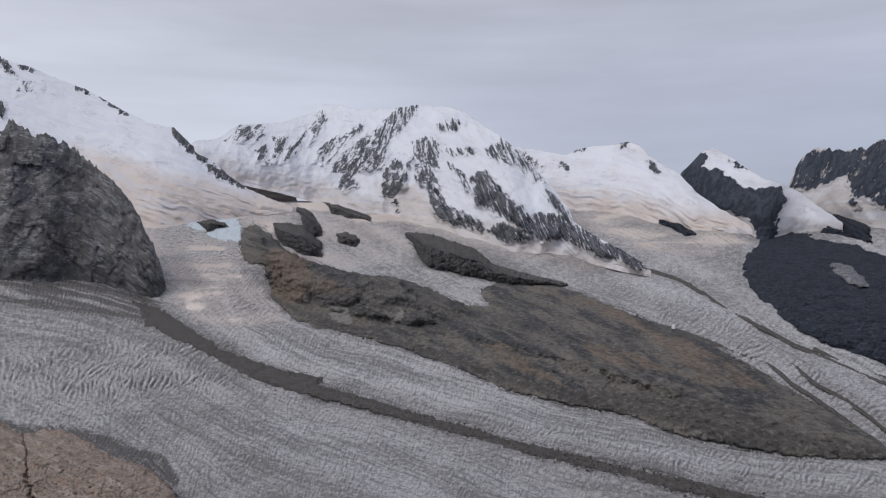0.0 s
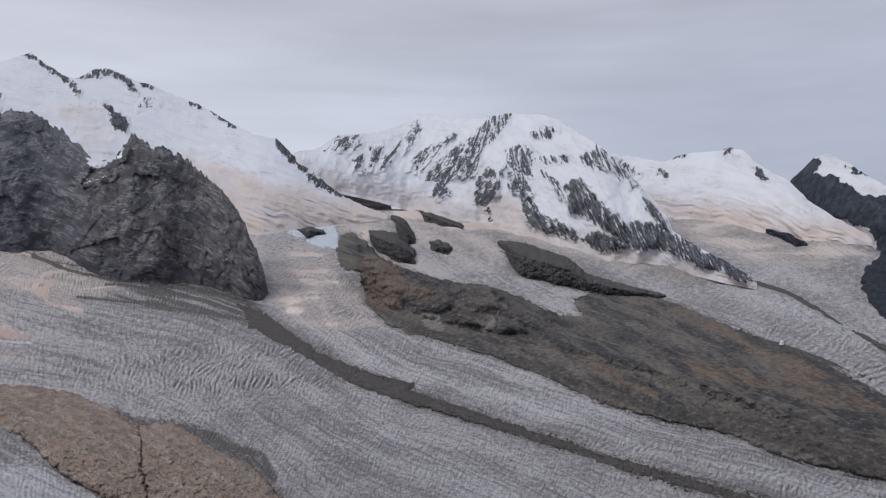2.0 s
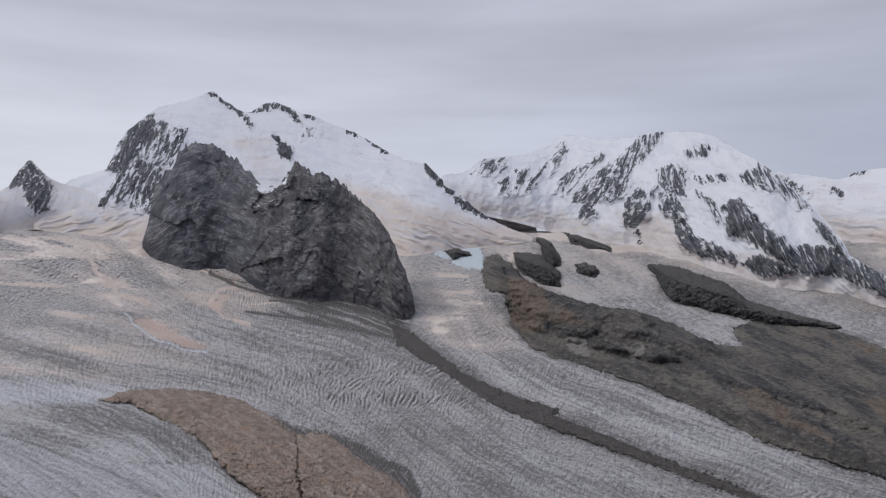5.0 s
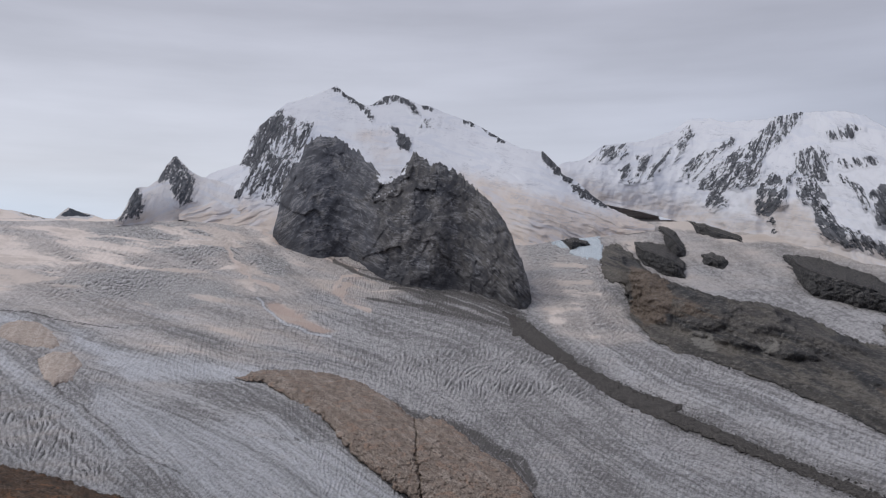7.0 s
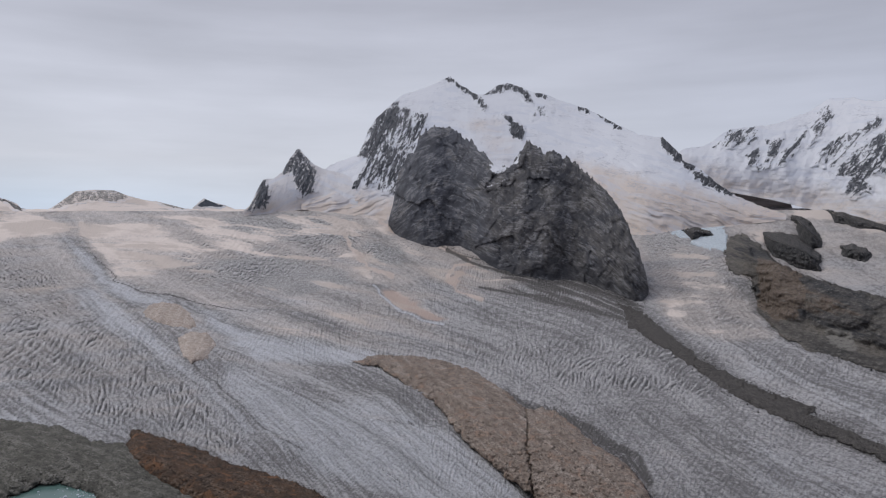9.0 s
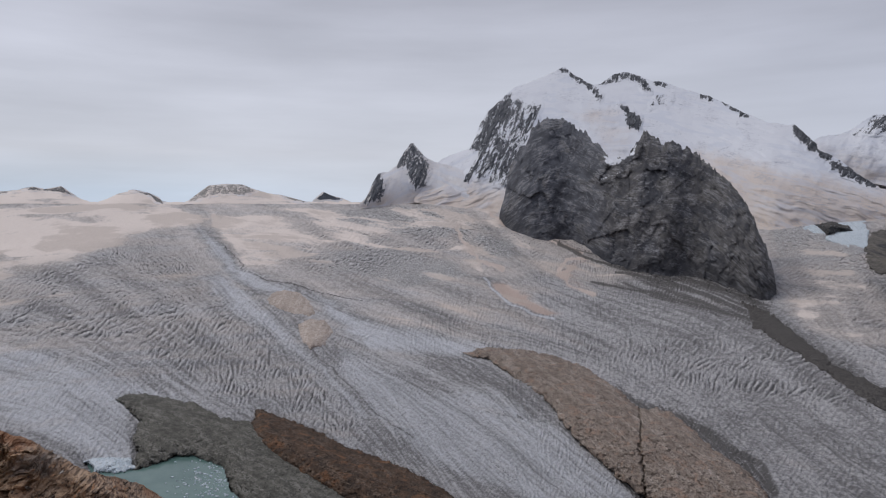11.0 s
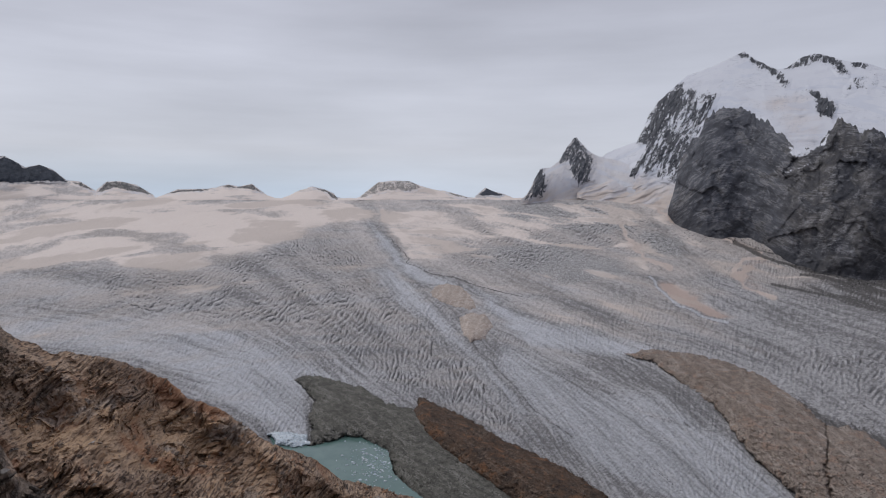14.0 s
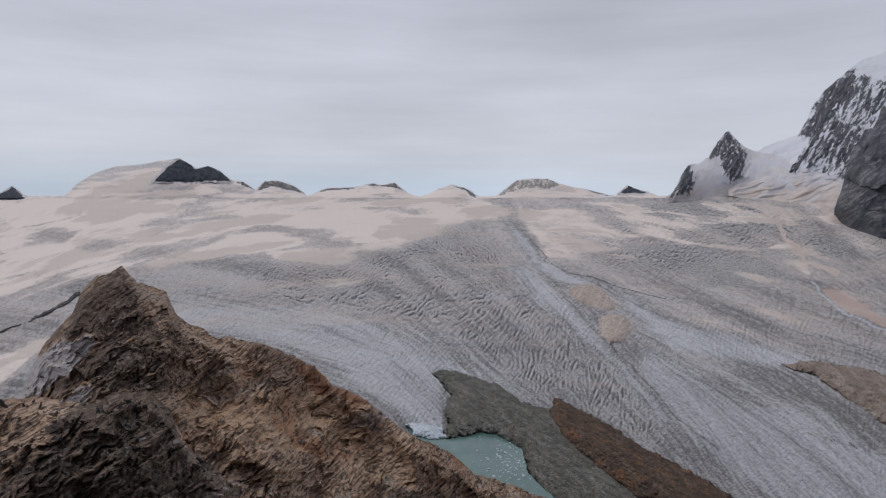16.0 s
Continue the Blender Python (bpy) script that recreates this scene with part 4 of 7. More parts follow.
HILL = [(-16.88, -3.13), (-16.55, -2.02), (-15.51, -1.71), (-14.40, -2.60), (-13.50, -3.65), (-11.44, -4.72), (-8.86, -5.52), (-6.48, -6.13), 
    (-4.07, -6.25), (-1.17, -7.23), (1.75, -8.57), (4.09, -8.70), (3.21, -7.36), (4.66, -6.63), (8.02, -6.59), (11.80, -7.45), (15.05, -8.70), 
    (18.65, -9.95), (21.68, -10.74), (23.80, -11.97), (25.86, -12.98), (28.63, -14.32), (31.63, -15.67), (34.07, -16.96), (36.50, -17.97), 
    (36.54, -18.77), (34.10, -17.79), (31.00, -18.22), (28.00, -18.61), (23.98, -18.38), (19.71, -18.17), (17.48, -17.62), (16.57, -17.17), 
    (10.51, -16.42), (5.68, -15.59), (1.76, -14.03), (-0.20, -13.33), (-4.10, -11.89), (-7.96, -10.86), (-10.81, -10.31), (-12.67, -9.31), 
    (-14.03, -7.86), (-14.46, -6.44), (-15.12, -4.88), (-16.24, -4.76)]
UPPER_OUTCROP = [(-3.09, -2.49), (-1.16, -2.64), (0.77, -3.22), (2.71, -3.94), (4.26, -5.19), (7.53, -6.07), (10.39, -6.68), (8.02, -6.82), 
    (5.62, -6.71), (3.20, -6.21), (0.78, -5.73), (-1.16, -5.20), (-2.04, -4.23)]
OUTCROP_1 = [(-14.11, -1.76), (-12.78, -1.63), (-11.59, -1.97), (-10.44, -3.21), (-10.26, -4.26), (-11.66, -4.15), (-13.50, -3.18)]
OUTCROP_2 = [(-12.12, -0.41), (-11.34, -0.55), (-10.42, -1.79), (-10.29, -2.55), (-10.95, -2.78), (-11.63, -1.59)]
OUTCROP_3 = [(-9.02, -2.51), (-8.12, -2.33), (-7.13, -3.00), (-7.37, -3.58), (-8.60, -3.28)]
OUTCROP_4 = [(-10.02, 0.16), (-8.81, -0.08), (-6.44, -1.04), (-5.92, -1.47), (-7.87, -1.13), (-9.28, -0.65)]
OUTCROP_5 = [(-20.11, -1.48), (-19.24, -1.12), (-17.86, -1.46), (-17.65, -1.83), (-19.26, -2.13)]
OUTCROP_6 = [(-21.73, -0.84), (-21.15, -0.75), (-20.27, -1.16), (-20.95, -1.29)]
OUTCROP_7 = [(14.71, 0.20), (15.56, 0.62), (17.14, -0.54), (19.33, -1.44), (20.51, -2.43), (19.78, -2.44), (18.03, -1.55), (16.25, -0.63)]
BLUE_ICE = [(-22.26, -0.12), (-20.07, 0.19), (-16.87, -0.54), (-16.74, -3.04), (-18.06, -3.02), (-19.35, -2.35), (-21.04, -1.56)]
MORAINE = [(-24.90, -7.48), (-23.00, -8.12), (-20.52, -10.11), (-18.16, -11.79), (-15.94, -12.84), (-13.20, -13.82), (-10.10, -14.43), 
    (-10.87, -14.94), (-7.04, -16.10), (-3.15, -17.34), (-0.20, -18.10), (3.25, -18.75), (5.71, -19.45), (8.63, -20.00), (11.99, -20.59), 
    (15.27, -20.92), (19.79, -21.41), (24.09, -21.84), (27.34, -22.01), (31.15, -22.18), (27.37, -22.93), (21.99, -22.43), (17.58, -22.17), 
    (14.36, -21.77), (10.57, -21.07), (6.69, -20.52), (3.26, -19.78), (0.79, -19.04), (-3.15, -18.07), (-7.05, -16.97), (-10.88, -15.90), 
    (-14.60, -14.78), (-17.30, -13.47), (-19.91, -11.71), (-21.93, -10.54), (-23.98, -9.34)]
MORAINE_LINE_1 = [(17.23, -5.38), (19.43, -6.05), (23.71, -8.52), (27.74, -10.58), (31.49, -11.83), (33.90, -12.71), (36.31, -13.31)]
MORAINE_LINE_2 = [(18.65, -9.95), (21.69, -10.83), (24.20, -11.55), (26.23, -12.21), (27.83, -13.51), (29.76, -14.58), (32.08, -16.03)]
MORAINE_LINE_3 = [(26.99, -11.29), (29.35, -13.32), (31.58, -14.24), (34.03, -16.00), (36.47, -17.23)]
MORAINE_LINE_4 = [(29.26, -10.76), (31.49, -11.63), (33.88, -12.24), (36.28, -12.74)]
DEBRIS_1 = [(-36.86, -3.92), (-32.51, -4.99), (-27.67, -5.74), (-23.60, -6.35), (-22.64, -8.22), (-24.29, -9.02), (-26.69, -8.78), (-30.57, -7.63), 
    (-34.45, -7.39), (-36.87, -6.57)]
DEBRIS_2 = [(-33.60, -4.74), (-26.33, -5.01), (-22.75, -6.58), (-22.39, -8.83), (-24.46, -9.22), (-29.46, -7.69), (-33.69, -7.23)]
GULLY_DEBRIS_SHADE = [(-34.91, -14.31), (-33.43, -15.56), (-32.23, -16.20), (-29.98, -16.35), (-28.15, -17.50), (-26.18, -19.03), (-23.92, -19.90), 
    (-22.24, -21.62), (-21.38, -21.42), (-23.59, -19.25), (-25.84, -18.10), (-28.18, -16.64), (-31.01, -15.76), (-32.68, -15.31)]
DEBRIS_NEAR = [(-9.50, -20.39), (-6.12, -21.86), (-4.17, -24.15), (-9.06, -23.94)]
ISLAND = [(-47.21, -12.50), (-45.31, -11.92), (-42.49, -12.08), (-39.73, -12.53), (-37.03, -13.43), (-34.82, -14.66), (-33.59, -15.67), 
    (-32.52, -16.45), (-31.32, -16.35), (-30.09, -16.53), (-28.46, -17.58), (-26.55, -19.05), (-24.73, -19.86), (-23.45, -20.83), (-22.58, -21.88), 
    (-20.91, -24.20), (-25.91, -25.40), (-29.90, -24.32), (-32.02, -22.87), (-34.19, -21.64), (-36.42, -20.04), (-38.24, -18.51), (-39.18, -17.29), 
    (-40.12, -16.07), (-41.51, -15.22), (-43.40, -13.97), (-44.82, -13.11)]
ISLAND_CLEFT = [(-32.52, -16.23), (-32.35, -17.82), (-32.38, -19.50), (-31.98, -21.49), (-31.75, -23.46)]
LOBE_1 = [(-64.09, -7.71), (-63.60, -7.15), (-62.50, -6.93), (-61.30, -7.18), (-60.34, -8.01), (-59.76, -9.02), (-60.35, -9.26), (-61.80, -8.99), 
    (-63.47, -8.39)]
LOBE_2 = [(-61.27, -9.91), (-60.35, -9.40), (-59.14, -9.65), (-58.41, -10.66), (-59.05, -11.66), (-60.37, -11.92), (-60.85, -11.34)]
GREEN_ROCK = [(-75.22, -14.67), (-74.02, -14.46), (-72.23, -14.87), (-69.49, -15.73), (-67.64, -16.89), (-64.30, -17.80), (-63.70, -19.10), 
    (-61.90, -20.50), (-59.00, -22.35), (-56.00, -24.10), (-52.60, -27.04), (-62.96, -26.87), (-66.79, -22.87), (-67.47, -20.89), (-69.57, -19.55), 
    (-70.96, -19.26), (-72.34, -19.62), (-74.16, -19.99), (-73.91, -18.82), (-74.10, -17.50), (-73.53, -16.45), (-74.27, -15.51)]
BROWN_ROCK = [(-65.27, -18.01), (-64.77, -16.53), (-62.85, -17.30), (-59.92, -18.56), (-57.46, -19.95), (-54.99, -20.81), (-52.02, -21.92), 
    (-49.54, -23.15), (-46.98, -24.56), (-44.62, -26.63), (-53.49, -27.04), (-56.98, -24.37), (-59.95, -22.60), (-62.88, -20.75), (-64.62, -19.34)]
LAKE = [(-77.63, -18.61), (-74.16, -19.99), (-72.34, -19.66), (-70.96, -19.26), (-69.34, -19.57), (-67.47, -20.67), (-66.97, -22.43), 
    (-65.74, -23.45), (-63.81, -24.67), (-62.46, -26.89), (-69.72, -26.36), (-74.24, -23.00), (-77.23, -19.72)]
ICE_CAVE = [(-77.42, -18.85), (-76.55, -18.78), (-74.50, -19.18), (-74.07, -19.96), (-75.49, -19.93), (-76.80, -19.69)]
CRAG_CREST = [(-120.57, -14.91), (-117.54, -15.33), (-113.29, -15.57), (-110.43, -15.01), (-108.41, -14.44), (-106.99, -13.71), (-106.14, -11.93), 
    (-105.24, -10.28), (-103.52, -8.52), (-102.70, -6.72), (-101.72, -5.75), (-100.54, -5.46), (-100.02, -5.09), (-99.52, -5.73), (-98.98, -6.37), 
    (-97.98, -6.77), (-96.92, -7.23), (-96.61, -8.09), (-96.13, -9.11), (-95.47, -9.77), (-94.29, -10.30), (-93.43, -10.99), (-91.22, -11.35), 
    (-88.05, -12.44), (-85.50, -13.77), (-83.86, -15.45), (-81.46, -16.47), (-79.91, -17.70), (-78.54, -18.78), (-76.82, -19.80), (-75.09, -20.44), 
    (-73.61, -21.11), (-71.62, -22.63), (-68.65, -23.41), (-65.21, -24.35), (-61.82, -25.89), (-58.00, -28.47)]
CRAG_PALE_1 = [(-111.67, -14.03), (-108.36, -13.42), (-106.20, -11.72), (-104.34, -10.50), (-102.25, -10.16), (-102.01, -10.73), (-104.07, -13.22), 
    (-106.23, -14.22), (-108.40, -14.28)]
CRAG_PALE_2 = [(-104.69, -14.85), (-103.35, -14.14), (-102.29, -14.19), (-103.01, -15.09), (-103.88, -15.95)]
CRAG_OCHRE = [(-96.35, -14.95), (-91.73, -13.81), (-87.18, -15.69), (-81.46, -17.33), (-78.55, -19.68), (-82.48, -20.87), (-87.27, -20.57), 
    (-91.84, -18.44), (-94.95, -18.55)]
LEFT_ROCK_LINE = [(-108.02, -9.33), (-106.08, -8.72), (-104.24, -7.84), (-103.02, -7.04)]
DUST_1 = [(-113.0, 0.77), (-89.16, 0.37), (-75.82, 0.40), (-70.56, 0.17), (-66.46, -1.25), (-72.40, -2.04), (-74.18, -3.03), (-78.05, -4.38), 
    (-84.05, -5.87), (-87.33, -5.47), (-89.37, -4.74), (-98.40, -5.18), (-106.5, -7.2), (-113.0, -7.0)]
DUST_2 = [(-69.20, 0.17), (-55.72, 0.26), (-44.07, 0.15), (-43.57, -2.30), (-50.17, -2.24), (-58.86, -3.78), (-62.72, -5.34), (-65.11, -5.74), 
    (-66.23, -5.05), (-67.19, -3.61), (-68.32, -1.71)]
DUST_3 = [(-66.52, -5.52), (-62.71, -4.14), (-54.99, -4.18), (-43.57, -2.30), (-30.92, -5.57), (-35.02, -6.86), (-40.76, -6.01), (-45.38, -6.59), 
    (-54.99, -7.17), (-63.69, -6.62)]
DUST_4 = [(-45.24, -6.40), (-43.74, -6.46), (-41.18, -8.17), (-39.26, -9.02), (-40.25, -9.43), (-43.02, -8.42)]
DUST_5 = [(-39.51, -5.79), (-38.55, -4.74), (-36.37, -4.32), (-37.44, -5.13), (-38.08, -6.07), (-36.30, -7.06), (-37.61, -7.06), (-38.95, -6.56)]
DUST_6 = [(-85.22, -7.20), (-83.32, -6.60), (-80.89, -6.52), (-80.99, -7.26), (-84.12, -7.74)]
DUST_7 = [(-25.71, 2.69), (-15.66, 2.64), (-4.05, -0.13), (3.67, -2.54), (10.35, -3.69), (16.78, -4.98), (10.37, -5.31), (3.68, -3.94), 
    (-4.06, -2.39), (-10.69, -0.93), (-16.63, -1.74), (-16.91, -4.98), (-14.92, -6.43), (-12.67, -9.68), (-16.80, -10.51), (-20.92, -8.92), 
    (-22.66, -6.14), (-22.66, -3.02), (-24.97, 1.41)]
DUST_8 = [(9.37, -0.13), (21.02, -0.71), (24.78, -3.41), (19.38, -3.77), (14.96, -3.62), (11.26, -1.88)]
DUST_9 = [(-114.52, -10.57), (-108.24, -10.67), (-105.58, -9.75), (-103.13, -8.09), (-103.73, -9.09), (-106.20, -11.72), (-108.38, -13.81), 
    (-114.74, -14.90)]
DUST_10 = [(-48.72, -4.63), (-45.89, -3.65), (-44.92, -5.54), (-43.05, -6.44), (-45.86, -6.03)]
CLEAN_1 = [(-69.01, -1.94), (-67.18, -3.14), (-66.04, -5.05), (-63.69, -6.28), (-58.88, -7.93), (-54.99, -9.77), (-47.70, -11.67), (-41.56, -12.54), 
    (-47.69, -12.79), (-54.99, -12.06), (-57.68, -9.95), (-60.34, -7.53), (-64.65, -6.98), (-66.75, -5.52)]
CLEAN_2 = [(-67.45, -5.50), (-64.66, -7.94), (-61.81, -10.85), (-57.94, -14.68), (-54.99, -17.56), (-56.47, -17.56), (-59.89, -13.72), 
    (-63.26, -10.82), (-66.56, -8.60), (-68.85, -5.94)]
CLEAN_3 = [(-105.48, -6.44), (-89.54, -8.60), (-86.01, -8.60), (-80.29, -10.37), (-74.86, -13.01), (-69.49, -15.28), (-65.99, -18.19), 
    (-69.50, -16.09), (-74.91, -14.70), (-74.01, -17.50), (-74.16, -19.86), (-77.20, -18.79), (-80.49, -16.44), (-85.08, -13.35), (-89.67, -11.66), 
    (-98.65, -10.14)]
CLEAN_4 = [(-57.44, -11.86), (-50.09, -15.56), (-45.27, -15.39), (-40.55, -17.44), (-35.97, -20.45), (-30.76, -23.30), (-40.40, -24.61), 
    (-50.05, -21.43), (-54.99, -17.56), (-58.42, -13.74)]
CLEAN_5 = [(-16.02, -16.86), (-4.14, -19.04), (5.73, -21.96), (17.62, -23.93), (-4.17, -24.91), (-14.70, -20.03)]
CLEAN_6 = [(-16.35, -10.53), (-8.92, -11.54), (0.78, -14.36), (10.51, -16.87), (19.73, -18.77), (34.13, -18.47), (34.19, -20.03), (19.78, -20.87), 
    (5.70, -18.87), (-8.95, -14.29), (-14.57, -12.55)]
CLEAN_7 = [(13.17, -6.01), (21.64, -8.87), (27.78, -11.92), (36.44, -16.50), (36.30, -13.12), (27.71, -9.73), (21.58, -6.64)]
CREV_1 = [(-89.40, -5.47), (-78.03, -3.85), (-73.28, -2.03), (-70.19, -4.03), (-66.57, -8.83), (-59.89, -13.81), (-55.48, -19.52), (-60.90, -17.95), 
    (-66.67, -15.44), (-73.05, -11.42), (-80.26, -9.58), (-89.53, -8.36)]
CREV_2 = [(-38.41, -11.35), (-28.01, -10.47), (-17.65, -10.93), (-17.48, -14.65), (-27.86, -14.82), (-34.00, -13.35)]
CREV_3 = [(-60.29, -0.89), (-52.10, 0.16), (-45.45, -1.27), (-40.80, -4.05), (-50.16, -4.16), (-55.96, -6.11), (-60.81, -5.60)]
CREV_4 = [(-0.20, -17.05), (15.24, -19.12), (34.13, -18.47), (36.55, -19.06), (34.21, -20.40), (19.79, -21.20), (5.71, -19.23)]
CREV_5 = [(13.17, -6.01), (21.62, -7.98), (27.75, -11.00), (36.39, -15.38), (36.52, -18.33), (27.85, -13.93), (18.65, -9.95)]
CREV_6 = [(-37.24, -4.21), (-30.93, -5.13), (-28.13, -7.15), (-34.16, -7.50)]
CREV_7 = [(-24.16, 1.85), (-16.63, -1.74), (-16.70, -5.45), (-12.67, -9.77), (-17.22, -9.11), (-22.30, -5.26)]
FLOW_1 = [(-98.54, -8.02), (-89.59, -9.87), (-84.25, -11.28), (-78.32, -13.60), (-74.10, -17.50), (-72.81, -20.21)]
FLOW_2 = [(-89.29, -2.65), (-78.09, -5.64), (-73.01, -9.51), (-66.65, -14.43), (-60.91, -18.76), (-54.99, -23.26)]
FLOW_3 = [(-71.92, -0.75), (-70.15, -2.16), (-66.54, -6.94), (-60.86, -12.76), (-54.99, -18.38), (-50.02, -24.45)]
FLOW_4 = [(-69.22, -0.76), (-66.51, -5.05), (-58.89, -8.98), (-50.11, -12.76), (-45.27, -15.39), (-40.51, -19.11), (-33.69, -23.76)]
FLOW_5 = [(-66.45, -0.77), (-62.69, -2.22), (-54.99, -6.11), (-45.34, -9.81), (-36.18, -12.11), (-29.79, -15.82), (-25.79, -19.27), (-23.12, -21.81)]
FLOW_6 = [(-45.00, -1.97), (-41.26, -5.01), (-30.21, -8.26), (-24.49, -10.43), (-13.73, -17.48), (-4.15, -20.60), (5.74, -24.02)]
FLOW_7 = [(-28.30, -6.71), (-22.81, -8.80), (-18.17, -12.46), (-10.87, -15.40), (-3.15, -17.71), (10.57, -20.85), (24.10, -22.23)]
FLOW_8 = [(-24.17, 1.41), (-20.15, -3.52), (-17.22, -9.11), (-10.84, -12.64), (-1.18, -15.66), (10.54, -18.57), (24.04, -20.23), (34.19, -19.96)]
FLOW_9 = [(-14.78, 1.50), (-6.94, -3.24), (0.78, -7.13), (4.18, -8.79)]
FLOW_10 = [(3.67, -2.78), (10.37, -5.59), (19.50, -9.00), (27.83, -13.51), (34.07, -16.96)]
FLOW_11 = [(10.32, -0.84), (21.55, -5.29), (24.93, -8.66), (33.93, -13.49)]
HILL_CLIFF = [(-14.62, -3.40), (-11.77, -3.41), (-6.94, -4.85), (-2.57, -6.27), (-0.13, -8.16), (3.01, -10.22), (1.34, -10.98), (-2.05, -10.67), 
    (-5.95, -9.76), (-8.15, -8.47), (-10.33, -8.22), (-12.74, -9.14), (-14.26, -7.22)]
HILL_RED = [(-14.48, -3.40), (-11.77, -4.13), (-11.05, -6.29), (-11.78, -7.96), (-12.98, -8.43), (-14.26, -7.31)]
HILL_PALE = [(-9.84, -8.46), (-8.00, -8.61), (-8.00, -10.04), (-9.26, -9.75)]
HILL_PALE_2 = [(-4.98, -9.18), (-3.52, -8.59), (-3.27, -9.64), (-4.39, -10.22)]
HILL_OCHRE_1 = [(8.02, -7.16), (12.27, -7.82), (15.05, -8.70), (17.77, -9.91), (21.27, -11.04), (23.81, -12.32), (26.48, -14.09), (24.27, -14.00), 
    (21.34, -13.85), (19.58, -12.59), (17.79, -11.00), (14.14, -9.34), (10.40, -8.06)]
HILL_OCHRE_2 = [(11.15, -11.14), (15.10, -11.88), (19.15, -12.97), (22.61, -13.91), (25.29, -14.31), (19.61, -13.92), (16.04, -13.37), 
    (13.28, -12.99)]
HILL_OCHRE_3 = [(2.25, -11.34), (5.65, -11.76), (8.32, -13.57), (10.97, -15.12), (7.13, -14.49), (4.69, -13.38)]
HILL_OCHRE_4 = [(-14.88, -4.09), (-10.75, -5.59), (-6.97, -7.56), (-10.77, -7.48), (-14.02, -7.39)]
HILL_TALUS = [(-14.48, -7.37), (-11.73, -8.87), (-7.00, -10.41), (-0.20, -12.39), (5.67, -14.30), (12.85, -15.38), (21.79, -15.03), (27.94, -16.80), 
    (34.07, -17.03), (36.51, -18.15), (36.54, -18.77), (34.10, -17.79), (31.00, -18.22), (23.98, -18.38), (17.02, -17.09), (10.51, -16.32), 
    (1.76, -14.03), (-4.10, -11.89), (-10.81, -10.31)]
HILL_DARK = [(18.93, -12.63), (22.16, -12.90), (25.07, -13.49), (27.27, -14.16), (25.09, -14.08), (22.18, -13.60), (19.16, -13.15)]
PILE_CREST = [(-117.49, -14.30), (-111.69, -14.59), (-108.39, -14.05), (-105.59, -14.32), (-103.01, -15.17), (-100.66, -14.65), (-98.55, -14.72), 
    (-97.02, -16.26), (-95.62, -19.32), (-93.48, -21.34), (-90.85, -24.46), (-89.29, -27.05)]
BUTTRESS_GULLY = [(-34.87, 3.79), (-35.44, 1.49), (-35.26, -0.76), (-34.69, -3.01), (-34.23, -4.58)]
SERAC_1 = [(-58.5, -0.3), (-53.0, 0.1), (-47.5, -0.4), (-46.5, -1.8), (-49.0, -2.8), (-54.0, -2.4), (-58.0, -1.6)]
SERAC_2 = [(-61.5, -3.6), (-56.0, -3.4), (-49.0, -4.2), (-46.5, -6.0), (-52.0, -6.8), (-58.0, -5.8)]
SERAC_3 = [(-46.2, -2.2), (-43.5, -2.6), (-42.0, -4.2), (-44.0, -4.6), (-46.0, -3.8)]
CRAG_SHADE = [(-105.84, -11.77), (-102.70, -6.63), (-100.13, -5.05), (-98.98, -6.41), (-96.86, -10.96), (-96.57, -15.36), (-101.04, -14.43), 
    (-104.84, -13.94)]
TROUGH_SHADE_LINE = [(-60.37, -11.83), (-57.94, -14.31), (-55.48, -16.64), (-53.26, -18.28), (-51.54, -19.24)]
GRIT_LINE_2 = [(-45.24, -17.29), (-41.47, -17.64), (-38.25, -18.12)]
GRIT_LINE_3 = [(-52.52, -19.71), (-50.04, -21.86), (-48.30, -24.79)]
GRIT_LINE_4 = [(-67.18, -3.14), (-65.57, -4.87), (-65.86, -5.20), (-63.69, -6.14), (-59.85, -7.15), (-55.97, -8.04)]
GRIT_LINE_5 = [(-12.79, -17.32), (-7.07, -18.95), (-1.19, -20.43), (4.74, -21.90)]
GRIT_LINE_6 = [(-50.08, -16.48), (-45.22, -19.00), (-40.46, -21.69), (-36.77, -23.78)]
GRIT_LINE_7 = [(-54.00, -16.55), (-50.07, -18.53), (-45.19, -20.76), (-42.31, -22.70)]
GRIT_LINE_8 = [(-30.40, -13.60), (-24.67, -16.41), (-19.22, -19.59), (-13.83, -23.50)]
GRIT_LINE_9 = [(-62.81, -13.65), (-59.91, -16.05), (-56.97, -18.38), (-53.01, -21.06)]
DULL_1 = [(-1.16, -1.82), (10.32, -0.84), (24.73, -1.65), (24.45, -6.06), (28.47, -9.67), (33.88, -12.32), (36.30, -13.12), (36.45, -16.87), 
    (34.05, -16.58), (23.81, -12.23), (18.64, -9.72), (10.38, -6.54), (3.68, -4.23)]
NEAR_ICE = [(-42.0, -12.5), (-24.0, -10.0), (-14.0, -14.5), (4.0, -18.5), (34.0, -19.0), (40.0, -27.0), (-34.0, -27.0), (-24.0, -21.0), (-34.0, -14.0)]
DULL_2 = [(-16.12, 1.49), (-4.05, -1.81), (3.68, -3.74), (10.38, -6.54), (5.62, -6.14), (-3.10, -3.75), (-10.70, -1.79)]
DULL_3 = [(26.69, -1.62), (31.16, -2.38), (33.56, -3.53), (35.96, -4.61), (35.84, -1.47)]
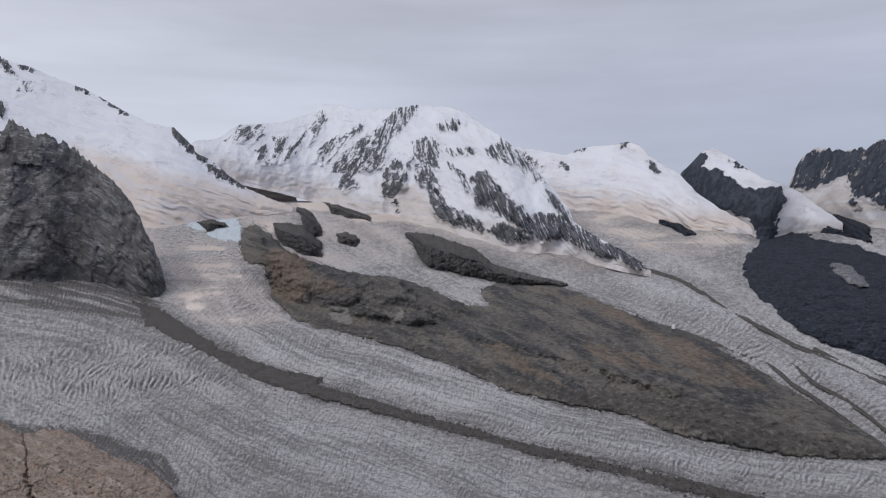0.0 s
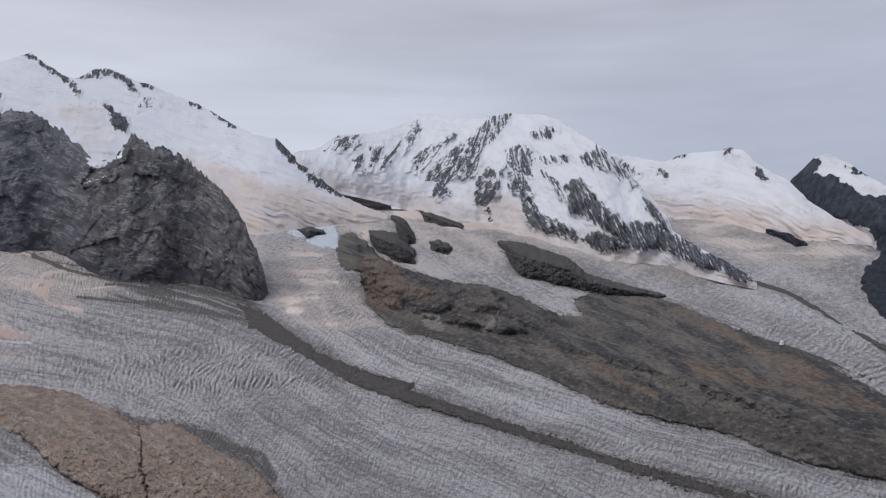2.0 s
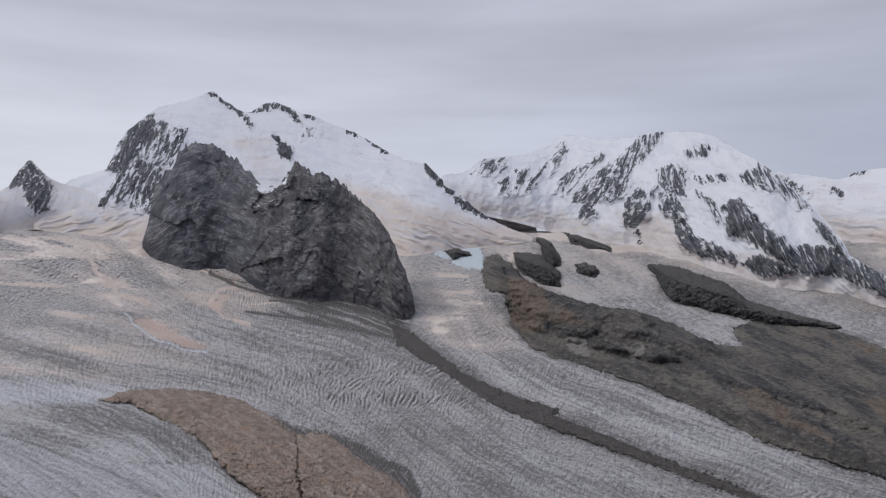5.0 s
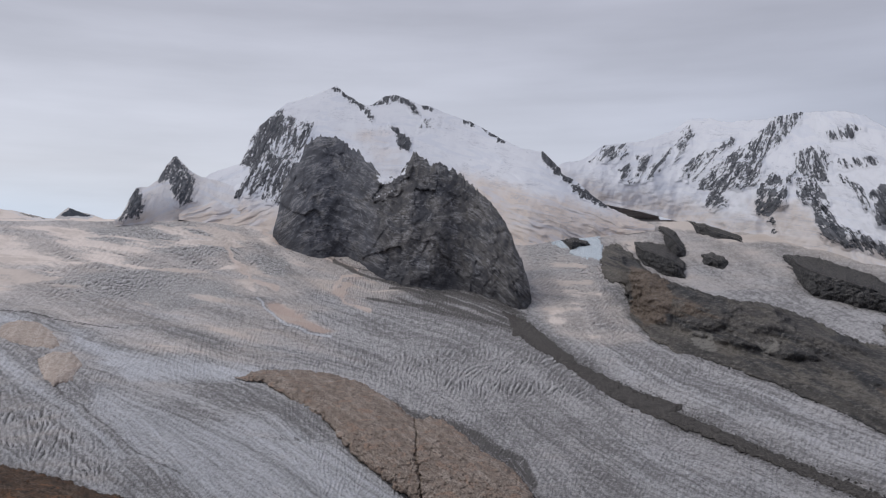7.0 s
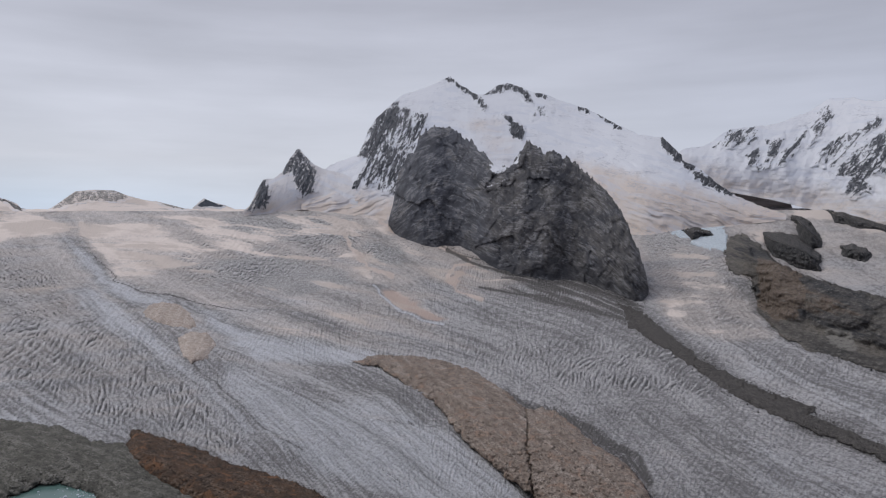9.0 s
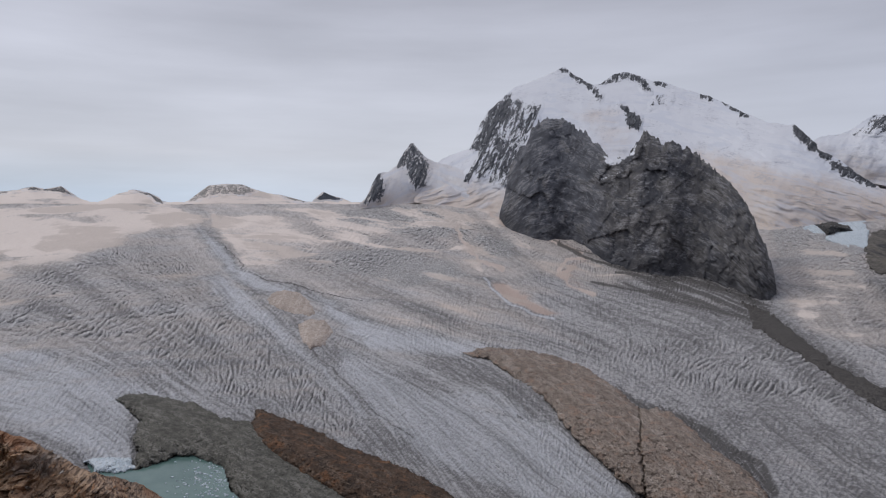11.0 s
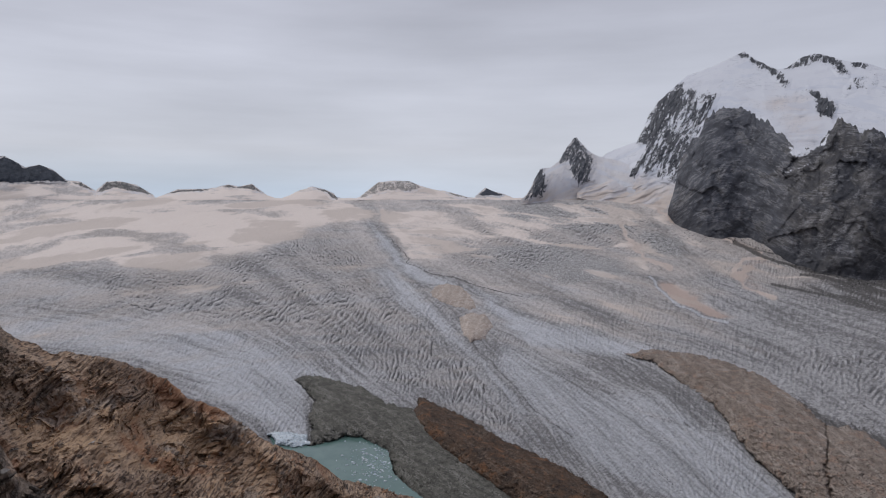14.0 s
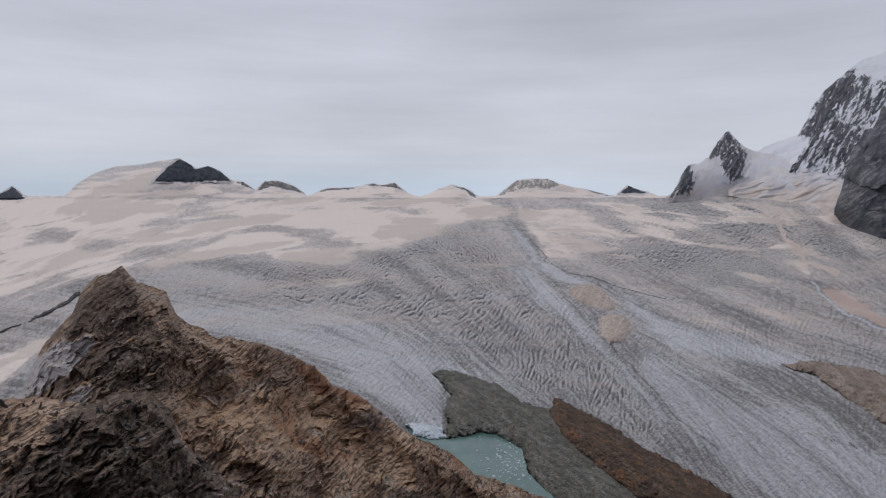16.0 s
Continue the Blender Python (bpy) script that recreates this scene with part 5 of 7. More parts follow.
MASSIF_ROCK_5 = [(-45.88, 4.49), (-44.35, 7.16), (-42.87, 8.67), (-41.00, 8.30), (-42.28, 5.96), (-43.68, 4.63), (-44.85, 2.65), (-46.31, 2.16)]
FOOT_LINE_1 = [(-39.26, -3.19), (-36.38, -4.50), (-32.51, -5.47), (-27.67, -6.22), (-23.59, -7.44)]
FOOT_LINE_2 = [(-36.39, -6.43), (-31.54, -7.01), (-26.69, -8.31), (-23.58, -9.00)]
FOOT_LINE_3 = [(-34.45, -5.47), (-29.60, -6.42), (-24.77, -8.18)]
FOOT_LINE_4 = [(-43.03, -1.97), (-40.68, -2.46), (-38.78, -3.43), (-35.42, -4.17)]
DUST_11 = [(-29.02, -4.98), (-26.95, -4.82), (-27.19, -5.49), (-28.73, -5.50)]
PILE_SHADE = [(-103.79, -15.51), (-100.45, -14.50), (-98.43, -14.73), (-97.02, -16.26), (-95.75, -19.30), (-93.62, -21.32), (-90.16, -24.54), 
    (-90.36, -32.26), (-110.42, -27.95), (-108.67, -20.28), (-105.73, -17.80)]
BW_FRACTURE_1 = [(-40.47, 2.55), (-38.23, 1.29), (-36.05, 0.27)]
BW_FRACTURE_2 = [(-41.56, 0.38), (-39.09, 0.05), (-36.67, -0.68)]
BW_FRACTURE_3 = [(-33.93, 3.02), (-31.93, 1.23), (-30.47, -0.65), (-29.33, -3.33)]
BW_FRACTURE_4 = [(-31.21, 3.95), (-29.60, 2.49), (-28.00, 0.55), (-26.81, -1.57)]
BW_FRACTURE_5 = [(-34.18, 1.47), (-33.42, -0.76), (-33.75, -3.89)]
BW_FRACTURE_6 = [(-42.28, 2.94), (-40.91, 2.00), (-39.51, -1.24)]
BW_FRACTURE_7 = [(-27.70, 2.66), (-26.52, 0.54), (-25.32, -2.38), (-24.51, -4.84)]
BW_RIDGE_4 = [(-26.9, 2.7), (-26.4, 0.2), (-26.9, -2.6), (-27.6, -5.2)]
BW_RIDGE_5 = [(-32.5, 6.1), (-33.0, 3.6), (-32.4, 0.9), (-33.2, -1.8), (-32.9, -4.6)]
BW_RIDGE_1 = [(-37.69, 6.23), (-36.75, 2.85), (-36.95, -1.68)]
BW_RIDGE_2 = [(-29.46, 4.40), (-30.34, 1.43), (-31.03, -2.06), (-31.15, -4.48)]
BW_RIDGE_3 = [(-40.11, 6.99), (-40.72, 3.84), (-41.10, 0.15), (-40.83, -2.18)]
SILT_RIM = [(-45.6, -6.2), (-44.9, -7.0), (-43.1, -8.45), (-41.2, -9.1), (-39.4, -9.45)]
LOBE_BAND_1 = [(-47.84, -1.94), (-47.18, -3.12), (-45.92, -4.68), (-43.99, -5.38)]
LOBE_BAND_2 = [(-36.86, -4.31), (-38.55, -4.49), (-39.27, -5.35), (-38.41, -6.70), (-36.39, -7.53)]
LOBE_BAND_3 = [(-57.40, -2.81), (-53.32, -3.70), (-49.43, -3.87), (-46.73, -3.45)]
LOBE_BAND_4 = [(-44.40, 0.63), (-44.88, -0.79), (-43.03, -1.97), (-41.15, -2.46), (-37.34, -3.92)]
LOBE_BAND_5 = [(-24.17, 1.41), (-21.32, 0.77), (-17.02, 0.79), (-12.53, -0.13), (-8.81, -0.61)]
LOBE_BAND_6 = [(-20.98, -2.60), (-20.40, -4.88), (-19.81, -7.17), (-17.22, -9.34)]
HUT = [(19.09, -9.97), (19.17, -9.96)]
HILL_CLIFF_TOP = [(-15.6, -2.3), (-14.7, -3.9), (-10.7, -4.7), (-7.3, -5.85), (-3.8, -6.7), (-2.2, -8.1), (1.5, -8.8), (3.5, -9.6)]
HILL_CLIFF_FOOT = [(-15.6, -4.9), (-14.6, -6.6), (-13.4, -7.8), (-8.05, -9.4), (-3.8, -10.2), (0.4, -10.4), (3.5, -10.6)]
HILL_RIDGE_2 = [(-2.15, -9.77), (5.65, -11.62), (12.82, -13.24), (19.64, -14.88)]
HILL_RIDGE_3 = [(8.50, -7.29), (15.06, -9.21), (21.70, -11.31), (26.67, -13.65)]
HILL_GULLY_1 = [(-11.45, -5.67), (-10.97, -7.95), (-11.18, -9.92)]
HILL_GULLY_2 = [(-6.97, -6.84), (-7.17, -8.75), (-6.28, -11.00)]
HILL_GULLY_3 = [(-0.93, -8.33), (-0.68, -10.25), (0.78, -12.77)]
HILL_GULLY_4 = [(4.67, -9.60), (5.66, -11.86), (7.85, -14.60)]
HILL_GULLY_5 = [(10.42, -9.38), (12.33, -12.11), (14.71, -15.40)]
HILL_GULLY_6 = [(16.44, -10.53), (19.16, -13.06), (22.24, -15.84)]
HILL_GULLY_7 = [(22.13, -11.72), (25.09, -14.25), (28.71, -16.68)]
LK_ROCK_1 = [(-17.83, 4.98), (-16.67, 6.25), (-14.57, 6.53), (-14.67, 5.70), (-15.75, 5.02), (-17.14, 5.18)]
LK_ROCK_2 = [(-15.43, 4.42), (-14.58, 4.76), (-14.50, 3.36), (-15.29, 3.44)]
LK_ROCK_3 = [(-14.02, 5.52), (-12.98, 5.63), (-13.36, 4.31), (-14.03, 3.27), (-14.45, 3.36), (-13.88, 4.59)]
LK_ROCK_4 = [(-12.46, 4.98), (-11.41, 6.12), (-11.56, 5.28), (-12.70, 3.85), (-13.55, 3.37)]
LK_ROCK_5 = [(-10.65, 7.30), (-9.99, 7.78), (-9.75, 6.99), (-10.42, 5.58), (-11.18, 4.91)]
LK_ROCK_6 = [(-10.80, 3.49), (-10.32, 4.73), (-8.79, 5.69), (-8.41, 5.12), (-9.37, 4.26), (-10.23, 3.40)]
LK_ROCK_7 = [(-9.46, 2.55), (-9.13, 3.32), (-7.93, 4.75), (-6.49, 5.80), (-5.63, 6.18), (-5.06, 6.88), (-4.11, 7.82), (-2.92, 8.33), (-1.82, 8.32), 
    (-2.58, 7.35), (-3.14, 6.42), (-4.10, 5.71), (-4.76, 5.14), (-4.85, 3.34), (-5.52, 2.77), (-7.35, 2.66), (-7.25, 1.42), (-8.40, 1.12), 
    (-8.88, 1.41), (-8.41, 2.56)]
LK_ROCK_8 = [(-4.80, 2.86), (-4.08, 3.91), (-3.31, 3.34), (-3.02, 2.63), (-3.20, 1.34), (-4.45, 0.47), (-5.22, 0.85)]
LK_ROCK_9 = [(-2.56, 5.24), (-0.99, 5.80), (-0.17, 5.05), (-0.44, 2.96), (-1.59, 3.25), (-2.41, 4.06)]
LK_ROCK_10 = [(-2.55, 3.35), (-1.11, 3.16), (-0.43, 1.92), (-0.13, 0.87), (0.45, -0.18), (1.93, -0.75), (3.51, -1.69), (3.33, -2.36), (1.71, -1.90), 
    (-0.49, -1.25), (-1.08, -0.10), (-1.19, 1.20), (-2.25, 2.01)]
LK_ROCK_11 = [(-0.52, 6.73), (1.13, 7.14), (1.70, 6.71), (0.76, 6.12), (-0.28, 6.17)]
LK_ROCK_12 = [(-0.50, 4.58), (2.67, 4.84), (2.77, 4.28), (0.69, 3.96)]
LK_ROCK_13 = [(3.65, 4.83), (4.67, 5.29), (6.41, 3.22), (5.20, 3.46), (3.99, 3.94)]
LK_ROCK_14 = [(4.80, 5.75), (5.83, 4.99), (7.23, 3.40), (8.80, 1.81), (7.80, 2.00), (6.32, 3.22), (5.14, 4.63)]
LK_ROCK_15 = [(2.37, 2.30), (3.54, 2.86), (4.58, 1.68), (5.44, 0.59), (6.47, -0.16), (7.21, -0.90), (8.44, -0.80), (10.02, -0.88), (10.76, -1.80), 
    (11.82, -1.97), (13.59, -3.26), (15.30, -3.54), (16.79, -4.56), (17.19, -5.35), (16.19, -5.35), (14.91, -4.77), (13.18, -4.33), (11.41, -3.50), 
    (9.70, -2.84), (8.71, -3.09), (7.43, -2.69), (5.93, -1.39), (4.76, -0.78), (3.96, -0.31), (2.82, -0.08)]
LK_ROCK_16 = [(3.70, -2.17), (5.00, -1.58), (6.40, -2.04), (7.43, -2.88), (6.42, -3.13), (5.03, -3.10)]
LK_ROCK_17 = [(8.54, 1.25), (9.54, 0.60), (10.33, -0.41), (10.93, -1.61), (10.21, -1.20), (9.29, -0.05)]
LK_RIB_1 = [(-9.60, 3.31), (-8.17, 5.46), (-6.97, 6.41)]
LK_RIB_2 = [(-2.64, 3.82), (-3.59, 2.39), (-4.31, 1.67)]
LK_RIB_3 = [(0.46, 3.34), (1.66, 2.49), (2.15, 1.21)]
LK_RIB_4 = [(-4.06, 0.23), (-3.67, -0.73)]
LK_GREY = [(-6.00, 1.90), (-2.15, 1.91), (-0.21, -0.48), (2.65, -1.41), (6.39, -1.38), (7.35, -3.26), (2.67, -2.37), (-2.12, -1.26), (-5.02, -0.50)]
DUST_12 = [(-23.64, 5.14), (-18.30, 3.21), (-12.71, 1.62), (-6.96, 0.36), (-1.16, -1.44), (4.56, -2.92), (9.18, -3.50), (-0.20, -2.21), 
    (-5.02, -1.66), (-8.88, -1.38), (-12.71, -0.14), (-15.08, -0.34), (-17.40, 0.78), (-22.82, 1.52)]
DUST_13 = [(10.43, 0.88), (17.70, -0.36), (23.55, -1.58), (24.69, -3.22), (21.76, -4.19), (15.73, -3.52), (12.69, -1.86)]
FOOT_DEBRIS = [(-36.15, -4.27), (-31.49, -5.04), (-26.71, -5.46), (-23.32, -6.99), (-21.86, -9.14), (-18.95, -11.46), (-20.40, -11.48), 
    (-23.80, -9.76), (-26.71, -8.70), (-30.54, -7.90), (-34.31, -7.44), (-37.52, -6.11)]
CLEAN_8 = [(23.15, -3.01), (24.58, -3.41), (25.04, -5.59), (27.69, -8.89), (31.46, -11.02), (36.28, -12.74), (36.24, -11.59), (31.42, -9.64), 
    (27.63, -6.97), (25.70, -4.91), (24.97, -2.96)]
HILL_DARK_2 = [(-1.17, -9.53), (2.24, -9.53), (5.65, -10.68), (10.92, -11.47), (10.43, -10.32), (5.64, -9.25), (0.78, -8.57)]
DULL_4 = [(-34.53, -9.31), (-28.07, -8.86), (-21.89, -11.52), (-21.48, -20.78), (-23.86, -21.29), (-27.78, -17.20), (-31.85, -15.22), 
    (-36.16, -13.00)]
MORAINE_AXIS = [(-23.63, -8.75), (-20.74, -10.49), (-15.95, -13.29), (-10.11, -15.20), (-3.15, -17.71), (5.71, -19.89), (15.28, -21.26), 
    (24.09, -22.04)]
MASSIF_TONGUE = [(-38.82, 7.73), (-35.20, 8.14), (-33.26, 6.80), (-32.80, 5.41), (-34.29, 4.07), (-35.44, 4.33), (-36.58, 6.02)]
CRAG_CROWN = [(-113.52, -20.19), (-108.41, -14.59), (-106.55, -11.68), (-103.90, -8.66), (-101.53, -5.85), (-100.13, -4.83), (-98.38, -6.44), 
    (-95.55, -9.28), (-94.81, -13.78), (-97.02, -16.18), (-104.44, -22.31)]

# ---- the ground: one sheet, with the glacier in the basin ----
FLOW = [FLOW_1, FLOW_2, FLOW_3, FLOW_4, FLOW_5, FLOW_6, FLOW_7, FLOW_8, FLOW_9, FLOW_10, FLOW_11]


def zone(outlines, b, e, edge):
    """The strength, 0 to 1 and more, with which any of the (outline, strength) pairs holds."""
    v = np.zeros(np.shape(b))
    for outline, strength in outlines:
        v = np.maximum(v, strength * smooth(-edge, edge, inside(outline, b, e)))
    return v


def lake_level():
    b, e = LAKE[1]
    return float(EYE[2] + ground_range(b, e) * math.tan(radians(e))) + 1.0


LAKE_Z = lake_level()


def build_ground():
    tau = np.concatenate([np.linspace(-3.0, -0.52, 14), np.linspace(-0.505, float(np.interp(PASS_U, U, TAU)), 415)])
    u = np.interp(tau, TAU, U)
    fine = np.arange(-109.0, 36.01, 0.1)
    bearings = np.concatenate([np.arange(-180, -110, 2.0), fine, np.arange(38, 180.1, 2.0)])
    b, uu = np.meshgrid(bearings, u)
    r = uu * reach(b)
    z = np.interp(uu, U, Z)
    e = np.degrees(np.arctan2(z - EYE[2], r))
    x, y = r * np.sin(np.radians(b)), r * np.cos(np.radians(b))
    # lines drawn out along the ice streams, and crevasses across them
    near = smooth(-5.0, -10.0, e)
    ways = flow_way(FLOW, b, e)
    streak = 0.6 * strokes(b, e, ways, 0.75, 7.0, 31) + 0.8 * strokes(b, e, ways, 0.34, 4.0, 32)
    swath = strokes(b, e, ways, 2.6, 16.0, 37)
    hair = strokes(b, e, ways, 0.22, 2.4, 33)
    split = crack_way(b, e) + 0.8 * fbm(b / 2.2, e / 1.4, 3, 47)
    crack = near * strokes(b, e, split, 0.36, 0.85, 34) + (1 - near) * strokes(b, e, split, 0.21, 0.42, 35) + 0.45 * strokes(b, e, split + 0.5, 0.24, 0.4, 36)
    # ragged edges of the zones
    wb = b + 0.45 * fbm(x / 120, y / 120, 4, 11)
    we = e + 0.16 * fbm(x / 120, y / 120, 4, 23)
    dust = zone([(DUST_1, 0.9), (DUST_2, 0.8), (DUST_3, 0.62), (DUST_4, 1.2), (DUST_5, 1.0), (DUST_6, 1.0), (DUST_7, 0.6), (DUST_8, 0.55), (DUST_9, 1.0), (DUST_10, 0.8), (DUST_11, 1.0), (DUST_12, 1.0), (DUST_13, 0.75)], wb, we, 0.8)
    dust = np.maximum(dust, 0.55 * smooth(-7.5, -3.0, e) * smooth(20, 0, b))
    dust = np.maximum(dust, 0.5 * smooth(-34, -46, b) * smooth(-15, -9, e))
    dust = np.maximum(dust, 0.36 * np.clip(zone([(CREV_1, 1.0)], wb, we, 0.8), 0, 1))
    for line, width, strength in ((LOBE_BAND_1, 0.45, 1.0), (LOBE_BAND_2, 0.4, 1.0), (LOBE_BAND_3, 0.4, 0.9), (LOBE_BAND_4, 0.4, 1.0), (LOBE_BAND_5, 0.5, 0.6), (LOBE_BAND_6, 0.5, 0.5)):
        dust = np.maximum(dust, strength * smooth(0, width, band(line, width, b + 0.5 * (wb - b), e + 0.5 * (we - e))))
    clean = zone([(CLEAN_1, 1.15), (CLEAN_2, 1.0), (CLEAN_3, 0.95), (CLEAN_4, 0.85), (CLEAN_5, 0.5), (CLEAN_6, 0.5), (CLEAN_7, 0.6), (CLEAN_8, 0.5), (BLUE_ICE, 1.0)], wb, we, 0.95)
    clean = np.maximum(clean, zone([(CLEAN_1, 1.15), (CLEAN_2, 0.85)], wb, we, 0.7))
    clean = np.maximum(clean, 0.45 * smooth(-36, -60, b))
    dust = dust * (1 - 0.9 * np.clip(zone([(CLEAN_1, 1.3), (CLEAN_2, 1.3), (BLUE_ICE, 1.0)], wb, we, 0.8), 0, 1))
    # the gully outline also paints the shadowed ice beside the rock island
    grit_shade = np.maximum(zone([(GULLY_DEBRIS_SHADE, 0.85), (MORAINE, 0.75)], wb, we, 0.35), zone([(DULL_1, 0.42), (DULL_4, 0.34), (NEAR_ICE, 0.3), (DULL_2, 0.3), (DULL_3, 0.3), (DEBRIS_NEAR, 0.35)], wb, we, 0.9))
    grit_shade = np.maximum(grit_shade, zone([(DEBRIS_1, 0.45), (DEBRIS_2, 0.5), (FOOT_DEBRIS, 0.8)], wb, we, 0.7) * smooth(-38.5, -30.0, wb) * np.clip(0.95 + 0.22 * streak, 0.4, 1.3))
    # the line after the moraine axis paints the shading of the medial trough
    for line, width, strength in ((MORAINE_AXIS, 2.4, 0.6), (TROUGH_SHADE_LINE, 0.22, 0.7), (GRIT_LINE_2, 0.35, 0.5), (GRIT_LINE_3, 0.2, 0.5), (GRIT_LINE_4, 0.09, 1.1), (GRIT_LINE_5, 0.35, 0.45), (GRIT_LINE_6, 0.25, 0.4),
                                  (GRIT_LINE_7, 0.25, 0.4), (GRIT_LINE_8, 0.4, 0.4), (GRIT_LINE_9, 0.3, 0.45), (FOOT_LINE_1, 0.3, 1.2), (FOOT_LINE_2, 0.26, 1.1), (FOOT_LINE_3, 0.3, 1.2), (FOOT_LINE_4, 0.16, 0.9)):
        grit_shade = np.maximum(grit_shade, strength * smooth(0, width, band(line, width, b + 0.5 * (wb - b), e + 0.5 * (we - e))))
    # grit and a moat where the ice melts back from the rock; the island's shadowed border is painted darker
    moat = np.zeros(b.shape)
    for outline in (HILL, UPPER_OUTCROP, OUTCROP_1, OUTCROP_2, GREEN_ROCK, BROWN_ROCK):
        moat = np.maximum(moat, 0.62 * smooth(-0.5, -0.05, inside(outline, wb, we)))
    moat = np.maximum(moat, smooth(-1.15, -0.1, inside(ISLAND, wb, we)) * (0.3 + 0.85 * smooth(-36.0, -31.0, b)))
    grit_shade = np.maximum(grit_shade, moat * np.clip(0.8 + 0.4 * hair, 0.2, 1.4))
    crev = zone([(CREV_1, 1.0), (CREV_2, 0.8), (CREV_3, 0.9), (CREV_4, 0.6), (CREV_5, 0.6), (CREV_6, 0.6), (CREV_7, 0.5)], wb, we, 0.8)
    hair, streak = hair * (1 - 0.75 * np.clip(crev, 0, 1)), streak * (0.35 + 0.65 * near)
    calm = np.clip(zone([(DUST_1, 1.0), (DUST_4, 1.0), (DUST_6, 1.0)], b, e, 0.3), 0, 1)
    crev = crev * (1 - 0.7 * np.clip(zone([(CLEAN_1, 1.2), (CLEAN_2, 1.2)], wb, we, 0.4), 0, 1))
    crev = (0.05 + 0.9 * crev * np.clip(0.8 + 0.8 * fbm(b / 2.6, e / 1.1, 3, 49), 0.1, 1.4)) * (1 - 0.92 * calm)
    soil = np.maximum(smooth(-18.0, -8.0, b), 0.45 * smooth(-2.5, -5.0, e) * (1 - np.clip(zone([(DUST_1, 1.0), (DUST_2, 0.7), (DUST_4, 1.0), (DUST_5, 1.0), (DUST_6, 1.0), (DUST_9, 1.0)], b, e, 0.5), 0, 1)))
    soil = np.maximum(soil, np.clip(zone([(CREV_1, 1.0)], wb, we, 0.8), 0, 1))
    serac = zone([(SERAC_1, 1.0), (SERAC_2, 0.75), (SERAC_3, 0.8), (CREV_7, 0.45), (CREV_6, 0.5)], wb, we, 0.6)
    clay = np.clip(zone([(DUST_4, 1.0), (DUST_5, 0.8)], wb, we, 0.25), 0, 1)
    for line in (LOBE_BAND_1, LOBE_BAND_2, LOBE_BAND_4):
        clay = np.maximum(clay, 0.55 * smooth(0, 0.5, band(line, 0.5, wb, we)))
    rim = smooth(0.0, 0.13, band(SILT_RIM, 0.17, b + 0.5 * (wb - b), e + 0.5 * (we - e)))
    dust, clean, grit_shade = dust * (1 - rim), np.maximum(clean, 1.25 * rim), grit_shade * (1 - rim)
    # relief: clefts, pressure ridges along the flow, broad swells
    sw, ow = b * 20.7, (e + 0.004 * np.clip(b + 72, -36, 36) ** 2) * 20.7
    cut = smooth(0.3, 1.7, crack)
    rugged = np.clip(crev, 0, 1) * (1 - 0.85 * calm)
    dz = r * (-0.0016 * cut * rugged + 0.00035 * streak * (1 - 0.9 * calm) + 0.0004 * fbm(sw / 9, ow / 5, 3, 65) * rugged)
    dz -= 0.003 * r * moat
    dz += 6.0 * fbm(x / 190, y / 190, 4, 71) * (1 - 0.3 * calm)
    dz *= 1 - 0.85 * np.clip(zone([(MORAINE, 1.0), (HILL, 1.0)], b, e, 0.6), 0, 1)
    # a level bed under the lake
    basin = smooth(-0.9, 0.1, inside(LAKE, b, e))
    z = z + dz * smooth(300, 700, uu) * (1 - basin)
    z = z * (1 - basin) + np.minimum(z, LAKE_Z - 2.0) * basin
    # the snow slopes up to the skyline, and the land falling away behind
    w = np.linspace(0, 1, 26)[1:, None]
    e0, top = pass_foot(bearings), skyline(bearings)
    top = np.maximum(top, np.interp(bearings, [-24, -20, -16.5, -12.5, -9], [-9, 2.7, 2.2, 1.2, -9]))
    top = top + 0.03 * fbm(bearings / 0.9, 0 * bearings, 4, 83) - 0.02
    ew = e0 + (np.maximum(top, e0 + 0.05) - e0) * w
    bw = np.broadcast_to(bearings, ew.shape)
    rw = pass_range(bw, ew) - 14 * fbm(bw / 2.2, ew / 0.5, 4, 85) * np.sin(np.pi * w)
    upper = place(bw, ew, rw)
    behind = []
    for dr, dz in ((80, 25), (250, 110), (600, 160)):
        q = place(bearings, ew[-1], np.minimum(rw[-1] + dr, 4950))
        q[:, 2] = upper[-1, :, 2] - dz
        behind.append(q)
    behind = np.array(behind)
    pts = np.concatenate([np.stack([x, y, z], -1), upper, behind])
    white = smooth(0.5, 1.8, ew)

    def pad(a, rows=None):
        return np.concatenate([a, np.repeat(a[-1:], len(w), 0) if rows is None else rows, np.repeat((a if rows is None else rows)[-1:], 3, 0)])
    wnoise = fbm(bw / 3.0, ew / 0.35, 4, 87)
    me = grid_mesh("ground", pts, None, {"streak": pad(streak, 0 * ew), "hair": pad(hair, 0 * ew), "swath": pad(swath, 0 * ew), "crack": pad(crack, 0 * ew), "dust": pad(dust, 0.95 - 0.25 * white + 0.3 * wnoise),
                                         "clean": pad(clean, 0.4 + 0.5 * white), "grit_shade": pad(grit_shade, 0 * ew), "crev": pad(np.clip(crev, 0, 1), 0.05 + 0 * ew), "soil": pad(soil), "serac": pad(serac, 0 * ew), "clay": pad(clay, 0 * ew),
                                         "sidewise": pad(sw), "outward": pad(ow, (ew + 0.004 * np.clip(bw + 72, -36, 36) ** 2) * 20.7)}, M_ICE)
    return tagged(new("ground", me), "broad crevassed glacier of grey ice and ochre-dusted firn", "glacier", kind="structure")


build_ground()


